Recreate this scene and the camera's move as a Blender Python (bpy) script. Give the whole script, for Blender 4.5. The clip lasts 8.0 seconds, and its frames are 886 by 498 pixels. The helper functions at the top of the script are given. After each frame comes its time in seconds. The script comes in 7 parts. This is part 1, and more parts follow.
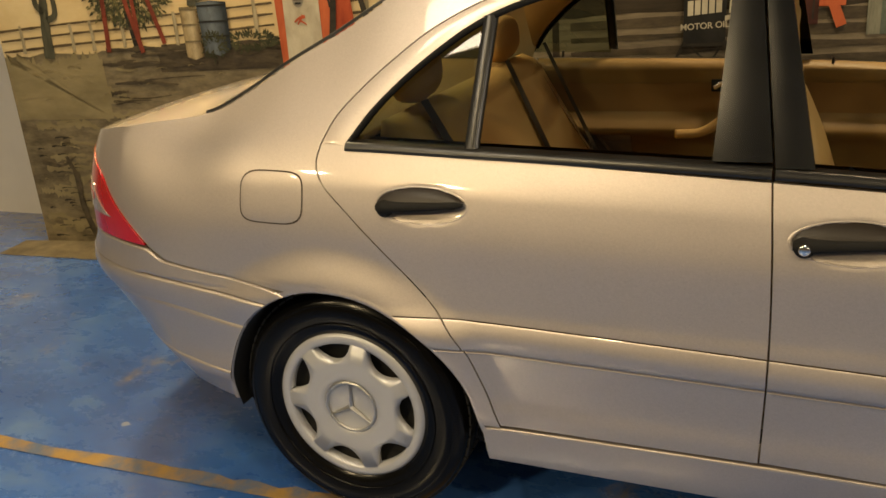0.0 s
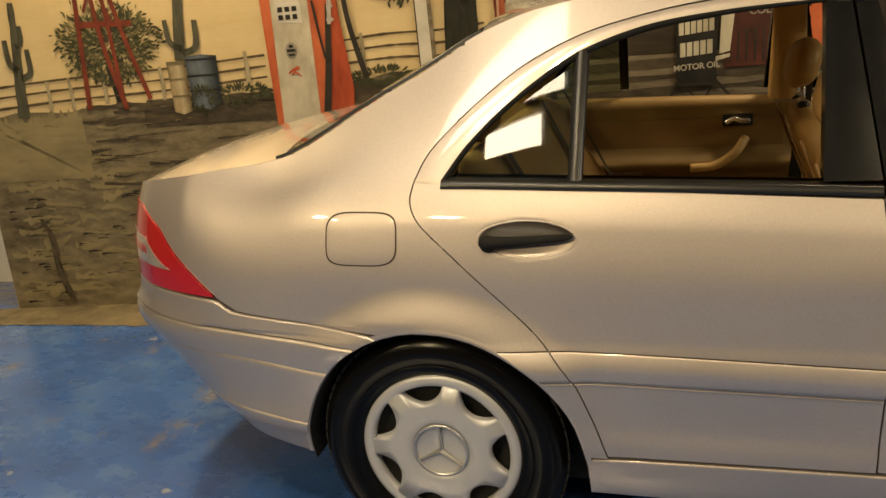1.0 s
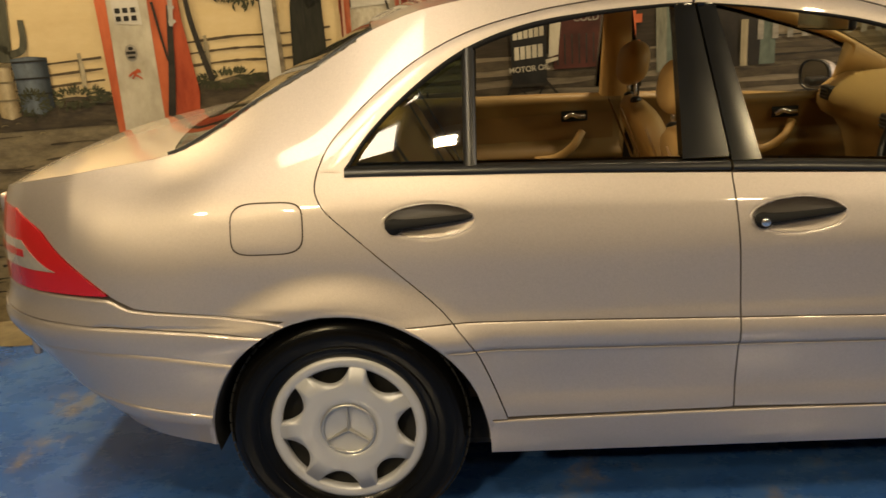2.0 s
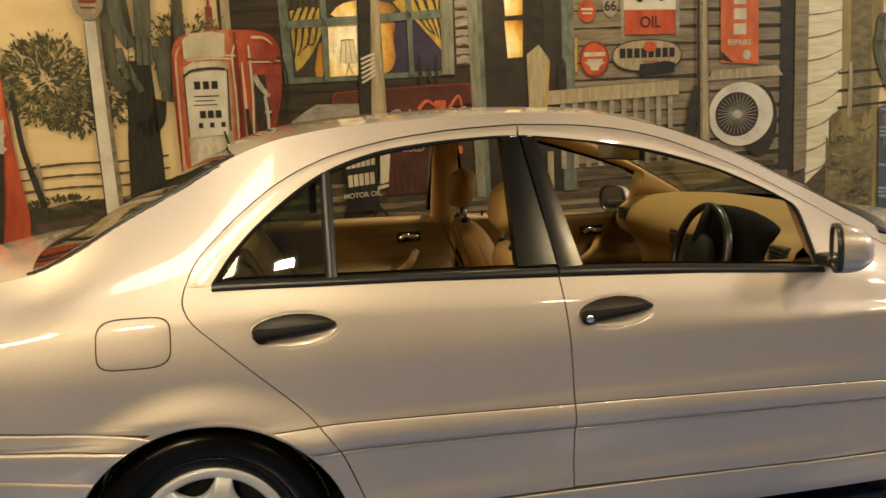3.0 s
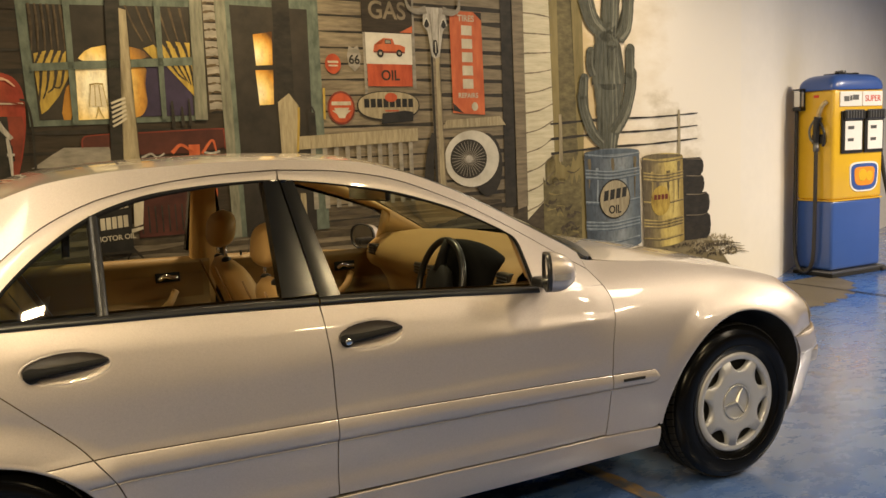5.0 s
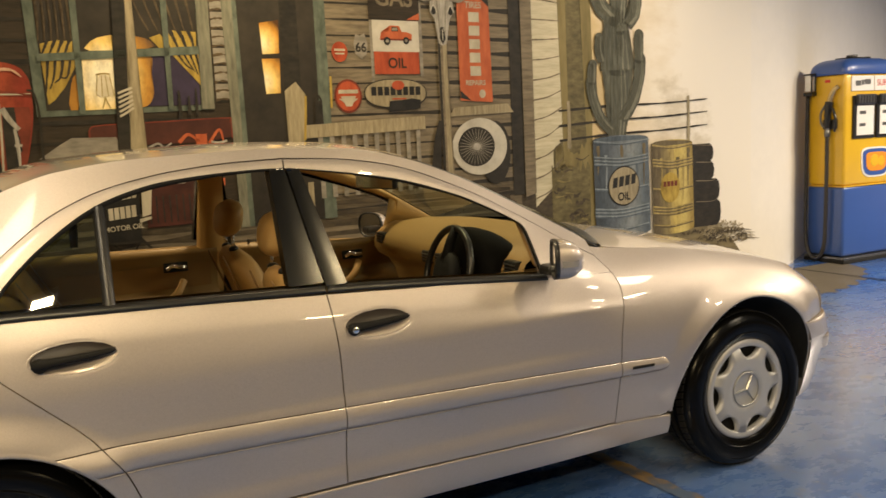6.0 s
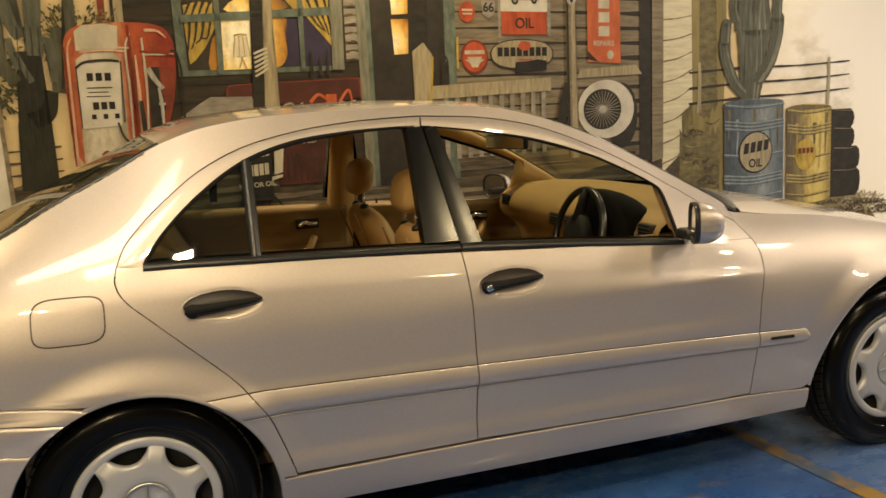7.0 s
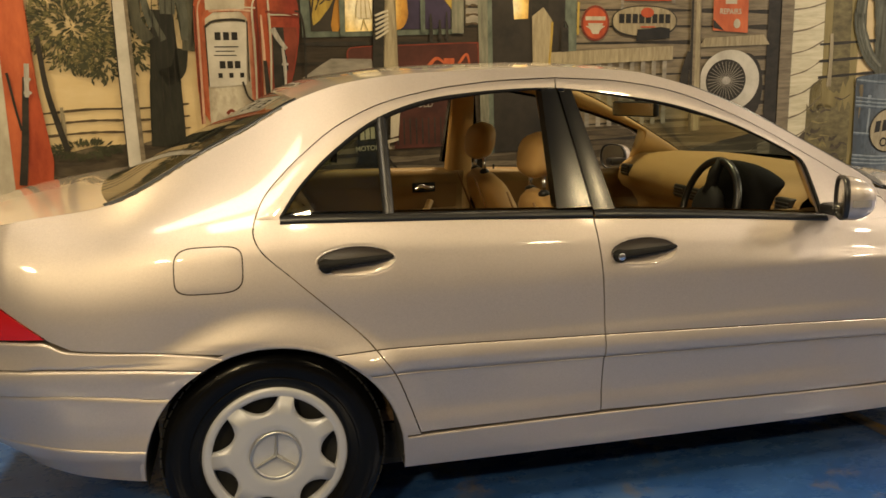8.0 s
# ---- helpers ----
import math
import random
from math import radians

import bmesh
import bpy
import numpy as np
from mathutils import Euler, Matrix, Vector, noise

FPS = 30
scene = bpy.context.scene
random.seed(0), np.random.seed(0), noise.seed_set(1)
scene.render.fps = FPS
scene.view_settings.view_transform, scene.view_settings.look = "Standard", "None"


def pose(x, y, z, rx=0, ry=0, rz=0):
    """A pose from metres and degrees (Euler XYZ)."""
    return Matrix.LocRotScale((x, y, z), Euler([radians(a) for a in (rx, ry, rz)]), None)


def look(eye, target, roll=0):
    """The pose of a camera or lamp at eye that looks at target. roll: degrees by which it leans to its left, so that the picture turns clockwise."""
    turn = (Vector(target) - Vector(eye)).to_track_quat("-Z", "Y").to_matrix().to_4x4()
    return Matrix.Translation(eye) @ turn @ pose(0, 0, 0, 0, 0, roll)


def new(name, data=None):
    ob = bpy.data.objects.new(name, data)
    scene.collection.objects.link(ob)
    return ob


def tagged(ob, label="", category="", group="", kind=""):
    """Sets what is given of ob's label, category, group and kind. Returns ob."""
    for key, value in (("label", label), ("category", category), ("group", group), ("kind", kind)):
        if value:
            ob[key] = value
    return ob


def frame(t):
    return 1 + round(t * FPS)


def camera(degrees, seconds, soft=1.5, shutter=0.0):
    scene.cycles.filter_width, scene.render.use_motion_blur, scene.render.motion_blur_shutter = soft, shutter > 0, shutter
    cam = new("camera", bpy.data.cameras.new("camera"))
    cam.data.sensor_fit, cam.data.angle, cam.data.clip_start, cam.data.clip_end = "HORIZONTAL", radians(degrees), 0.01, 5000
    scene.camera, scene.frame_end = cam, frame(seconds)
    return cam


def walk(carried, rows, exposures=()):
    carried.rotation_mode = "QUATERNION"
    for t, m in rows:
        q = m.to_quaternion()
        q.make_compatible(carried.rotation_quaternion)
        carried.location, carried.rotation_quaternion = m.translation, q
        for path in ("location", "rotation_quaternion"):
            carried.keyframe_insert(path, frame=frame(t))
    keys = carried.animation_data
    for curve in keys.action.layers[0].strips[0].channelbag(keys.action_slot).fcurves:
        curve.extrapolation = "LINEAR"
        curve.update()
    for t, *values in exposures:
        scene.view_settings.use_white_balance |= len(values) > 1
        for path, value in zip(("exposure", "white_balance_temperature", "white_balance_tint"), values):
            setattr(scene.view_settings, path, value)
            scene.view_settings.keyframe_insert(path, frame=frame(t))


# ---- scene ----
# ---- camera ----
cam = camera(55.4, 8.0, shutter=0.2)
PATH = [
    (0, (1.033, -2.457, 1.449), (0.283, -0.733, 0.766), -4.2),
    (0.5, (0.829, -2.539, 1.441), (0.156, -0.754, 0.84), -5.1),
    (1, (0.63, -2.603, 1.441), (0.068, -0.773, 0.863), -5.0),
    (1.2, (0.572, -2.634, 1.447), (0.072, -0.788, 0.861), -4.7),
    (2.3, (0.341, -2.813, 1.431), (0.409, -0.898, 0.859), -3.1),
    (2.5, (0.294, -2.827, 1.45), (0.474, -0.887, 0.995), -2.6),
    (3, (0.299, -2.979, 1.435), (0.642, -1.034, 1.117), -2.8),
    (3.5, (0.263, -3.113, 1.454), (0.778, -1.201, 1.172), -2.5),
    (4, (0.211, -3.149, 1.459), (0.889, -1.283, 1.216), -2.6),
    (4.5, (0.182, -3.197, 1.452), (1.007, -1.391, 1.214), -2.5),
    (4.7, (0.182, -3.23, 1.454), (1.054, -1.446, 1.215), -2.2),
    (5.8, (0.192, -3.247, 1.466), (1.123, -1.497, 1.196), -2.4),
    (6, (0.195, -3.233, 1.454), (1.078, -1.459, 1.178), -2.7),
    (6.5, (0.163, -3.214, 1.441), (0.921, -1.388, 1.134), -2.8),
    (7, (0.119, -3.193, 1.433), (0.76, -1.33, 1.09), -2.4),
    (7.5, (0.063, -3.168, 1.421), (0.595, -1.277, 1.046), -1.8),
    (8, (0.006, -3.129, 1.401), (0.442, -1.218, 1.002), -1.2),
]
walk(cam, [(t, look(eye, target, roll)) for t, eye, target, roll in PATH])

# ---- world and lamps ----
world = bpy.data.worlds.new("world")
scene.world = world
world.use_nodes = True
world.node_tree.nodes["Background"].inputs[0].default_value = (0.02, 0.018, 0.016, 1)
world.node_tree.nodes["Background"].inputs[1].default_value = 1.0

CEILING = 3.35
LAMP_W = 71.0
WARM, COOL, WHITE = (1.0, 0.755, 0.40), (1.0, 0.80, 0.54), (1.0, 0.87, 0.70)
# The first three and (5.5, -4.1) follow reflections; the rest are unseen, placed for fill.
# (x, y, wide in x, long in y, share of the power)
LAMPS = [(-0.575, -1.93, 1.04, 0.43, 0.10), (-0.41, -2.485, 0.43, 0.34, 0.07), (0.20, -2.70, 0.15, 0.12, 0.42), (2.5, -2.9, 0.20, 0.16, 0.42), (4.6, -2.6, 0.60, 0.90, 0.28), (7.9, -1.5, 0.30, 1.2, 3.8),
         (-3.0, -4.2, 0.30, 0.3, 1.3), (2.7, -5.1, 0.30, 0.30, 0.5), (-1.6, -5.1, 0.30, 0.30, 2.15), (5.5, -4.1, 0.30, 0.30, 0.40),
         (-1.8, 0.50, 0.30, 0.6, 1.25), (1.5, 0.55, 0.30, 0.6, 0.77), (4.3, 0.7, 0.30, 0.6, 0.43), (9.5, -0.9, 0.30, 0.6, 3.7)]
for lx, ly, la, lb, share in LAMPS:
    ld = bpy.data.lights.new("ceiling_lamp", "AREA")
    ld.shape, ld.size, ld.size_y, ld.energy, ld.color = "RECTANGLE", la, lb, LAMP_W * share, WARM if lx < 4 else COOL if lx < 8 else WHITE
    new("ceiling_lamp", ld).matrix_world = Matrix.Translation((lx, ly, CEILING - 0.125))


# ---- materials ----
def node_material(name):
    m = bpy.data.materials.new(name)
    m.use_nodes = True
    nt = m.node_tree
    return m, nt, nt.nodes["Principled BSDF"]


def noise_node(nt, scale, detail=4.0, stretch=(1, 1, 1), rough=0.55):
    tc = nt.nodes.new("ShaderNodeTexCoord")
    mp = nt.nodes.new("ShaderNodeMapping")
    mp.inputs["Scale"].default_value = stretch
    nt.links.new(tc.outputs["Object"], mp.inputs["Vector"])
    n = nt.nodes.new("ShaderNodeTexNoise")
    n.inputs["Scale"].default_value, n.inputs["Detail"].default_value, n.inputs["Roughness"].default_value = scale, detail, rough
    nt.links.new(mp.outputs["Vector"], n.inputs["Vector"])
    return n


def ramp(nt, source, stops):
    r = nt.nodes.new("ShaderNodeValToRGB")
    while len(r.color_ramp.elements) < len(stops):
        r.color_ramp.elements.new(0.5)
    for e, (p, c) in zip(r.color_ramp.elements, stops):
        e.position, e.color = p, (c[0], c[1], c[2], 1)
    nt.links.new(source, r.inputs[0])
    return r


def mix(nt, fac, a, b, kind="MIX"):
    x = nt.nodes.new("ShaderNodeMix")
    x.data_type, x.blend_type = "RGBA", kind
    for value, slot in ((fac, x.inputs[0]), (a, x.inputs[6]), (b, x.inputs[7])):
        if isinstance(value, bpy.types.NodeSocket):
            nt.links.new(value, slot)
        elif isinstance(value, (int, float)):
            slot.default_value = value
        else:
            slot.default_value = (*value, 1)
    return x.outputs[2]


def bump(nt, height, strength, distance, bsdf):
    b = nt.nodes.new("ShaderNodeBump")
    b.inputs["Strength"].default_value, b.inputs["Distance"].default_value = strength, distance
    nt.links.new(height, b.inputs["Height"])
    nt.links.new(b.outputs[0], bsdf.inputs["Normal"])


def plain(name, col, rough=0.5, metal=0.0, var=0.12, scale=9.0, relief=0.0, fine=90.0, coat=0.0, spec=0.5, stretch=(1, 1, 1)):
    """A surface of one colour with patches, grain and a fine relief."""
    m, nt, b = node_material(name)
    big, small = noise_node(nt, scale, 4, stretch), noise_node(nt, scale * 7, 3, stretch)
    lo, hi = [c * (1 - var) for c in col], [min(1, c * (1 + var)) for c in col]
    base = mix(nt, big.outputs[0], lo, hi)
    base = mix(nt, 0.35, base, mix(nt, small.outputs[0], lo, hi))
    nt.links.new(base, b.inputs["Base Color"])
    r = nt.nodes.new("ShaderNodeMapRange")
    r.inputs["To Min"].default_value, r.inputs["To Max"].default_value = rough * 0.85, min(1, rough * 1.15)
    nt.links.new(small.outputs[0], r.inputs["Value"])
    nt.links.new(r.outputs[0], b.inputs["Roughness"])
    b.inputs["Metallic"].default_value, b.inputs["Specular IOR Level"].default_value = metal, spec
    b.inputs["Coat Weight"].default_value, b.inputs["Coat Roughness"].default_value = coat, 0.04
    if relief:
        bump(nt, noise_node(nt, fine, 3).outputs[0], relief, 0.002, b)
    return m


def brushed(name, dark, light, scale=14.0, stretch=(1, 1, 1), rough=0.6, cut=(0.32, 0.68)):
    """Wall paint laid on by hand: two tones, broken by strokes."""
    dark, light = [c * 0.50 for c in dark], [c * 0.72 for c in light]
    m, nt, b = node_material(name)
    n1, n2 = noise_node(nt, scale, 6, stretch, 0.65), noise_node(nt, scale * 0.22, 3)
    base = ramp(nt, n1.outputs[0], [(cut[0], dark), (cut[1], light)]).outputs[0]
    base = mix(nt, 0.35, base, ramp(nt, n2.outputs[0], [(0.3, dark), (0.7, light)]).outputs[0])
    nt.links.new(base, b.inputs["Base Color"])
    b.inputs["Roughness"].default_value, b.inputs["Specular IOR Level"].default_value = rough, 0.25
    bump(nt, n1.outputs[0], 0.12, 0.002, b)
    return m


def car_paint_material():
    m, nt, b = node_material("champagne_paint")
    flake = noise_node(nt, 900, 1)
    cloud = noise_node(nt, 3.0, 2)
    base = mix(nt, flake.outputs[0], (0.400, 0.357, 0.323), (0.620, 0.557, 0.508))
    base = mix(nt, 0.12, base, mix(nt, cloud.outputs[0], (0.412, 0.366, 0.332), (0.540, 0.480, 0.440)))
    speck = noise_node(nt, 170, 3, (1, 1, 1), 0.7)
    base = mix(nt, 0.36, base, mix(nt, speck.outputs[0], (0.72, 0.72, 0.72), (1.28, 1.28, 1.28)), "MULTIPLY")
    nt.links.new(base, b.inputs["Base Color"])
    b.inputs["Metallic"].default_value = 0.74
    nt.links.new(ramp(nt, cloud.outputs[0], [(0.3, (0.44, 0.44, 0.44)), (0.7, (0.50, 0.50, 0.50))]).outputs[0], b.inputs["Roughness"])
    b.inputs["Coat Weight"].default_value, b.inputs["Coat Roughness"].default_value = 1.0, 0.05
    bump(nt, noise_node(nt, 620, 2).outputs[0], 0.10, 0.0006, b)
    return m


def floor_material():
    """Blue floor paint: darker and lighter coats, worn pale, with old yellow-brown marks and small chips; the wall's
    pale sheen is coloured in.
    """
    m, nt, b = node_material("blue_floor_paint")
    big, mid, fine = noise_node(nt, 0.75, 3), noise_node(nt, 2.1, 5, (1, 1.5, 1), 0.6), noise_node(nt, 34, 4)
    cloud = noise_node(nt, 5.5, 6, (1, 1.6, 1), 0.7)
    base = ramp(nt, big.outputs[0], [(0.34, (0.018, 0.072, 0.30)), (0.52, (0.028, 0.108, 0.40)), (0.68, (0.048, 0.138, 0.42))]).outputs[0]
    base = mix(nt, ramp(nt, mid.outputs[0], [(0.36, (0.55, 0.55, 0.55)), (0.50, (0, 0, 0))]).outputs[0], base, (0.012, 0.045, 0.20))
    pale = nt.nodes.new("ShaderNodeMath")
    pale.operation = "MULTIPLY"
    nt.links.new(ramp(nt, mid.outputs[0], [(0.50, (0, 0, 0)), (0.64, (1, 1, 1))]).outputs[0], pale.inputs[0])
    nt.links.new(ramp(nt, cloud.outputs[0], [(0.40, (0, 0, 0)), (0.62, (0.42, 0.42, 0.42))]).outputs[0], pale.inputs[1])
    base = mix(nt, pale.outputs[0], base, (0.20, 0.33, 0.50))
    # Pale oval by the front wheel: the white wall's reflection put into the colour.
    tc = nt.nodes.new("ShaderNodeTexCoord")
    mp, sheen_pool = nt.nodes.new("ShaderNodeMapping"), nt.nodes.new("ShaderNodeTexGradient")
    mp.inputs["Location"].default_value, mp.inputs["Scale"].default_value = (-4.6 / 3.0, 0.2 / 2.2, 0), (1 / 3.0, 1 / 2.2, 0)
    sheen_pool.gradient_type = "SPHERICAL"
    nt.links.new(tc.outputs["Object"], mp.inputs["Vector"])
    nt.links.new(mp.outputs["Vector"], sheen_pool.inputs["Vector"])
    sheen_mask = nt.nodes.new("ShaderNodeMath")
    sheen_mask.operation = "MULTIPLY"
    nt.links.new(ramp(nt, sheen_pool.outputs["Fac"], [(0.05, (0, 0, 0)), (0.45, (0.95, 0.95, 0.95))]).outputs[0], sheen_mask.inputs[0])
    nt.links.new(ramp(nt, cloud.outputs[0], [(0.30, (0.45, 0.45, 0.45)), (0.66, (1, 1, 1))]).outputs[0], sheen_mask.inputs[1])
    base = mix(nt, sheen_mask.outputs[0], base, (0.215, 0.285, 0.46))
    rust = noise_node(nt, 1.7, 7, (1.2, 1, 1), 0.72)
    base = mix(nt, ramp(nt, rust.outputs[0], [(0.57, (0, 0, 0)), (0.66, (0.70, 0.70, 0.70))]).outputs[0], base, (0.26, 0.20, 0.09))
    chip = noise_node(nt, 9.0, 2, (1, 1, 1), 0.4)
    base = mix(nt, ramp(nt, chip.outputs[0], [(0.745, (0, 0, 0)), (0.765, (0.7, 0.7, 0.7))]).outputs[0], base, (0.45, 0.46, 0.48))
    nt.links.new(mix(nt, 0.22, base, mix(nt, fine.outputs[0], (0.012, 0.05, 0.21), (0.08, 0.19, 0.48))), b.inputs["Base Color"])
    nt.links.new(ramp(nt, cloud.outputs[0], [(0.3, (0.16, 0.16, 0.16)), (0.75, (0.44, 0.44, 0.44))]).outputs[0], b.inputs["Roughness"])
    b.inputs["Coat Weight"].default_value, b.inputs["Coat Roughness"].default_value = 1.0, 0.20
    bump(nt, cloud.outputs[0], 0.06, 0.004, b)
    return m


def mural_ground_material():
    """The painted scene's sky and far ground, fading into the bare white wall."""
    m, nt, b = node_material("mural_sky_paint")
    tc = nt.nodes.new("ShaderNodeTexCoord")
    sp = nt.nodes.new("ShaderNodeSeparateXYZ")
    nt.links.new(tc.outputs["Object"], sp.inputs[0])
    cloud, grain = noise_node(nt, 1.6, 6, (1, 1, 2.2), 0.62), noise_node(nt, 26, 5, (1, 1, 2))
    sky = ramp(nt, cloud.outputs[0], [(0.25, (0.42, 0.305, 0.14)), (0.5, (0.535, 0.410, 0.210)), (0.75, (0.62, 0.505, 0.29))]).outputs[0]
    sky = mix(nt, 0.18, sky, mix(nt, grain.outputs[0], (0.30, 0.21, 0.09), (0.56, 0.45, 0.26)))
    ragged = nt.nodes.new("ShaderNodeMath")
    ragged.operation = "MULTIPLY_ADD"
    nt.links.new(cloud.outputs[0], ragged.inputs[0])
    ragged.inputs[1].default_value = 1.5
    nt.links.new(sp.outputs[0], ragged.inputs[2])
    rg = nt.nodes.new("ShaderNodeMapRange")
    rg.inputs["From Min"].default_value, rg.inputs["From Max"].default_value = 4.72, 5.66
    nt.links.new(ragged.outputs[0], rg.inputs["Value"])
    faded = mix(nt, rg.outputs[0], sky, (0.74, 0.69, 0.60))
    def bell(axis, centre, reach):
        d = nt.nodes.new("ShaderNodeMapRange")
        d.inputs["From Min"].default_value, d.inputs["From Max"].default_value = centre - reach, centre + reach
        d.inputs["To Min"].default_value, d.inputs["To Max"].default_value = -1.0, 1.0
        nt.links.new(sp.outputs[axis], d.inputs["Value"])
        q = nt.nodes.new("ShaderNodeMath")
        q.operation = "MULTIPLY"
        nt.links.new(d.outputs[0], q.inputs[0])
        nt.links.new(d.outputs[0], q.inputs[1])
        return q.outputs[0]
    both = nt.nodes.new("ShaderNodeMath")
    both.operation = "ADD"
    nt.links.new(bell(0, 4.95, .75), both.inputs[0])
    nt.links.new(bell(2, 1.35, .95), both.inputs[1])
    wave = nt.nodes.new("ShaderNodeMath")
    wave.operation = "MULTIPLY_ADD"
    nt.links.new(noise_node(nt, 2.6, 6, (1, 1, 1.6), .65).outputs[0], wave.inputs[0])
    wave.inputs[1].default_value = 1.6
    nt.links.new(both.outputs[0], wave.inputs[2])
    veil = ramp(nt, wave.outputs[0], [(0.70, (0.56, 0.56, 0.56)), (1.05, (0.0, 0.0, 0.0))])
    nt.links.new(mix(nt, veil.outputs[0], faded, (0.40, 0.335, 0.215)), b.inputs["Base Color"])
    b.inputs["Roughness"].default_value = 0.55
    bump(nt, grain.outputs[0], 0.1, 0.002, b)
    return m


def worn_line_material():
    """Yellow marking paint, worn through to the blue floor in patches."""
    m, nt, b = node_material("worn_yellow_line")
    rub, grain = noise_node(nt, 5.0, 7, (1, 1, 1), .7), noise_node(nt, 60, 3)
    paint = mix(nt, grain.outputs[0], (0.23, 0.14, 0.036), (0.34, 0.215, 0.065))
    gone = ramp(nt, rub.outputs[0], [(0.41, (0, 0, 0)), (0.58, (0.9, 0.9, 0.9))])
    nt.links.new(mix(nt, gone.outputs[0], paint, (0.05, 0.10, 0.20)), b.inputs["Base Color"])
    b.inputs["Roughness"].default_value = 0.45
    bump(nt, rub.outputs[0], 0.1, 0.002, b)
    return m


def graded(name, stops, centre, reach, round_shape=False, dark=0.68):
    """Wall paint blended by hand from tone to tone: along the wall, or out from a centre."""
    m, nt, b = node_material(name)
    tc, mp, tex = nt.nodes.new("ShaderNodeTexCoord"), nt.nodes.new("ShaderNodeMapping"), nt.nodes.new("ShaderNodeTexGradient")
    mp.inputs["Location"].default_value = (-centre[0] / reach[0], 0, -centre[1] / reach[1])
    mp.inputs["Scale"].default_value = (1 / reach[0], 0, 1 / reach[1])
    tex.gradient_type = "SPHERICAL" if round_shape else "LINEAR"
    brush = noise_node(nt, 9.0, 6, (3, 1, .7), .65)
    nudge = nt.nodes.new("ShaderNodeVectorMath")
    nudge.operation = "MULTIPLY_ADD"
    nudge.inputs[1].default_value = (0.22, 0, 0.22)
    nt.links.new(tc.outputs["Object"], mp.inputs["Vector"])
    nt.links.new(brush.outputs["Color"], nudge.inputs[0])
    nt.links.new(mp.outputs["Vector"], nudge.inputs[2])
    nt.links.new(nudge.outputs[0], tex.inputs["Vector"])
    base = ramp(nt, tex.outputs["Fac"], [(p, [c * dark for c in col]) for p, col in stops]).outputs[0]
    worn = noise_node(nt, 26.0, 5, (1, 1, .6), .7)
    base = mix(nt, 0.55, base, mix(nt, brush.outputs[0], (0.25, 0.25, 0.25), (1.1, 1.1, 1.1)), "MULTIPLY")
    base = mix(nt, 0.4, base, ramp(nt, worn.outputs[0], [(0.35, (0.35, 0.30, 0.24)), (0.55, (1, 1, 1))]).outputs[0], "MULTIPLY")
    nt.links.new(base, b.inputs["Base Color"])
    b.inputs["Roughness"].default_value, b.inputs["Specular IOR Level"].default_value = 0.6, 0.25
    return m


def glass_material(name, tint, power=5.0):
    """A thin pane: clear, with a sharp gloss that grows towards the rim."""
    m, nt, b = node_material(name)
    nt.nodes.remove(b)
    out = nt.nodes["Material Output"]
    clear, gloss, both, fr = nt.nodes.new("ShaderNodeBsdfTransparent"), nt.nodes.new("ShaderNodeBsdfGlossy"), nt.nodes.new("ShaderNodeMixShader"), nt.nodes.new("ShaderNodeLayerWeight")
    clear.inputs[0].default_value, gloss.inputs["Roughness"].default_value, fr.inputs["Blend"].default_value = (*tint, 1), 0.015, 0.5
    rise, base = nt.nodes.new("ShaderNodeMath"), nt.nodes.new("ShaderNodeMapRange")
    rise.operation, rise.inputs[1].default_value = "POWER", power
    base.inputs["To Min"].default_value, base.inputs["To Max"].default_value = 0.085, 0.95
    nt.links.new(fr.outputs["Facing"], rise.inputs[0])
    nt.links.new(rise.outputs[0], base.inputs["Value"])
    nt.links.new(base.outputs[0], both.inputs[0])
    nt.links.new(clear.outputs[0], both.inputs[1])
    nt.links.new(gloss.outputs[0], both.inputs[2])
    nt.links.new(both.outputs[0], out.inputs["Surface"])
    return m


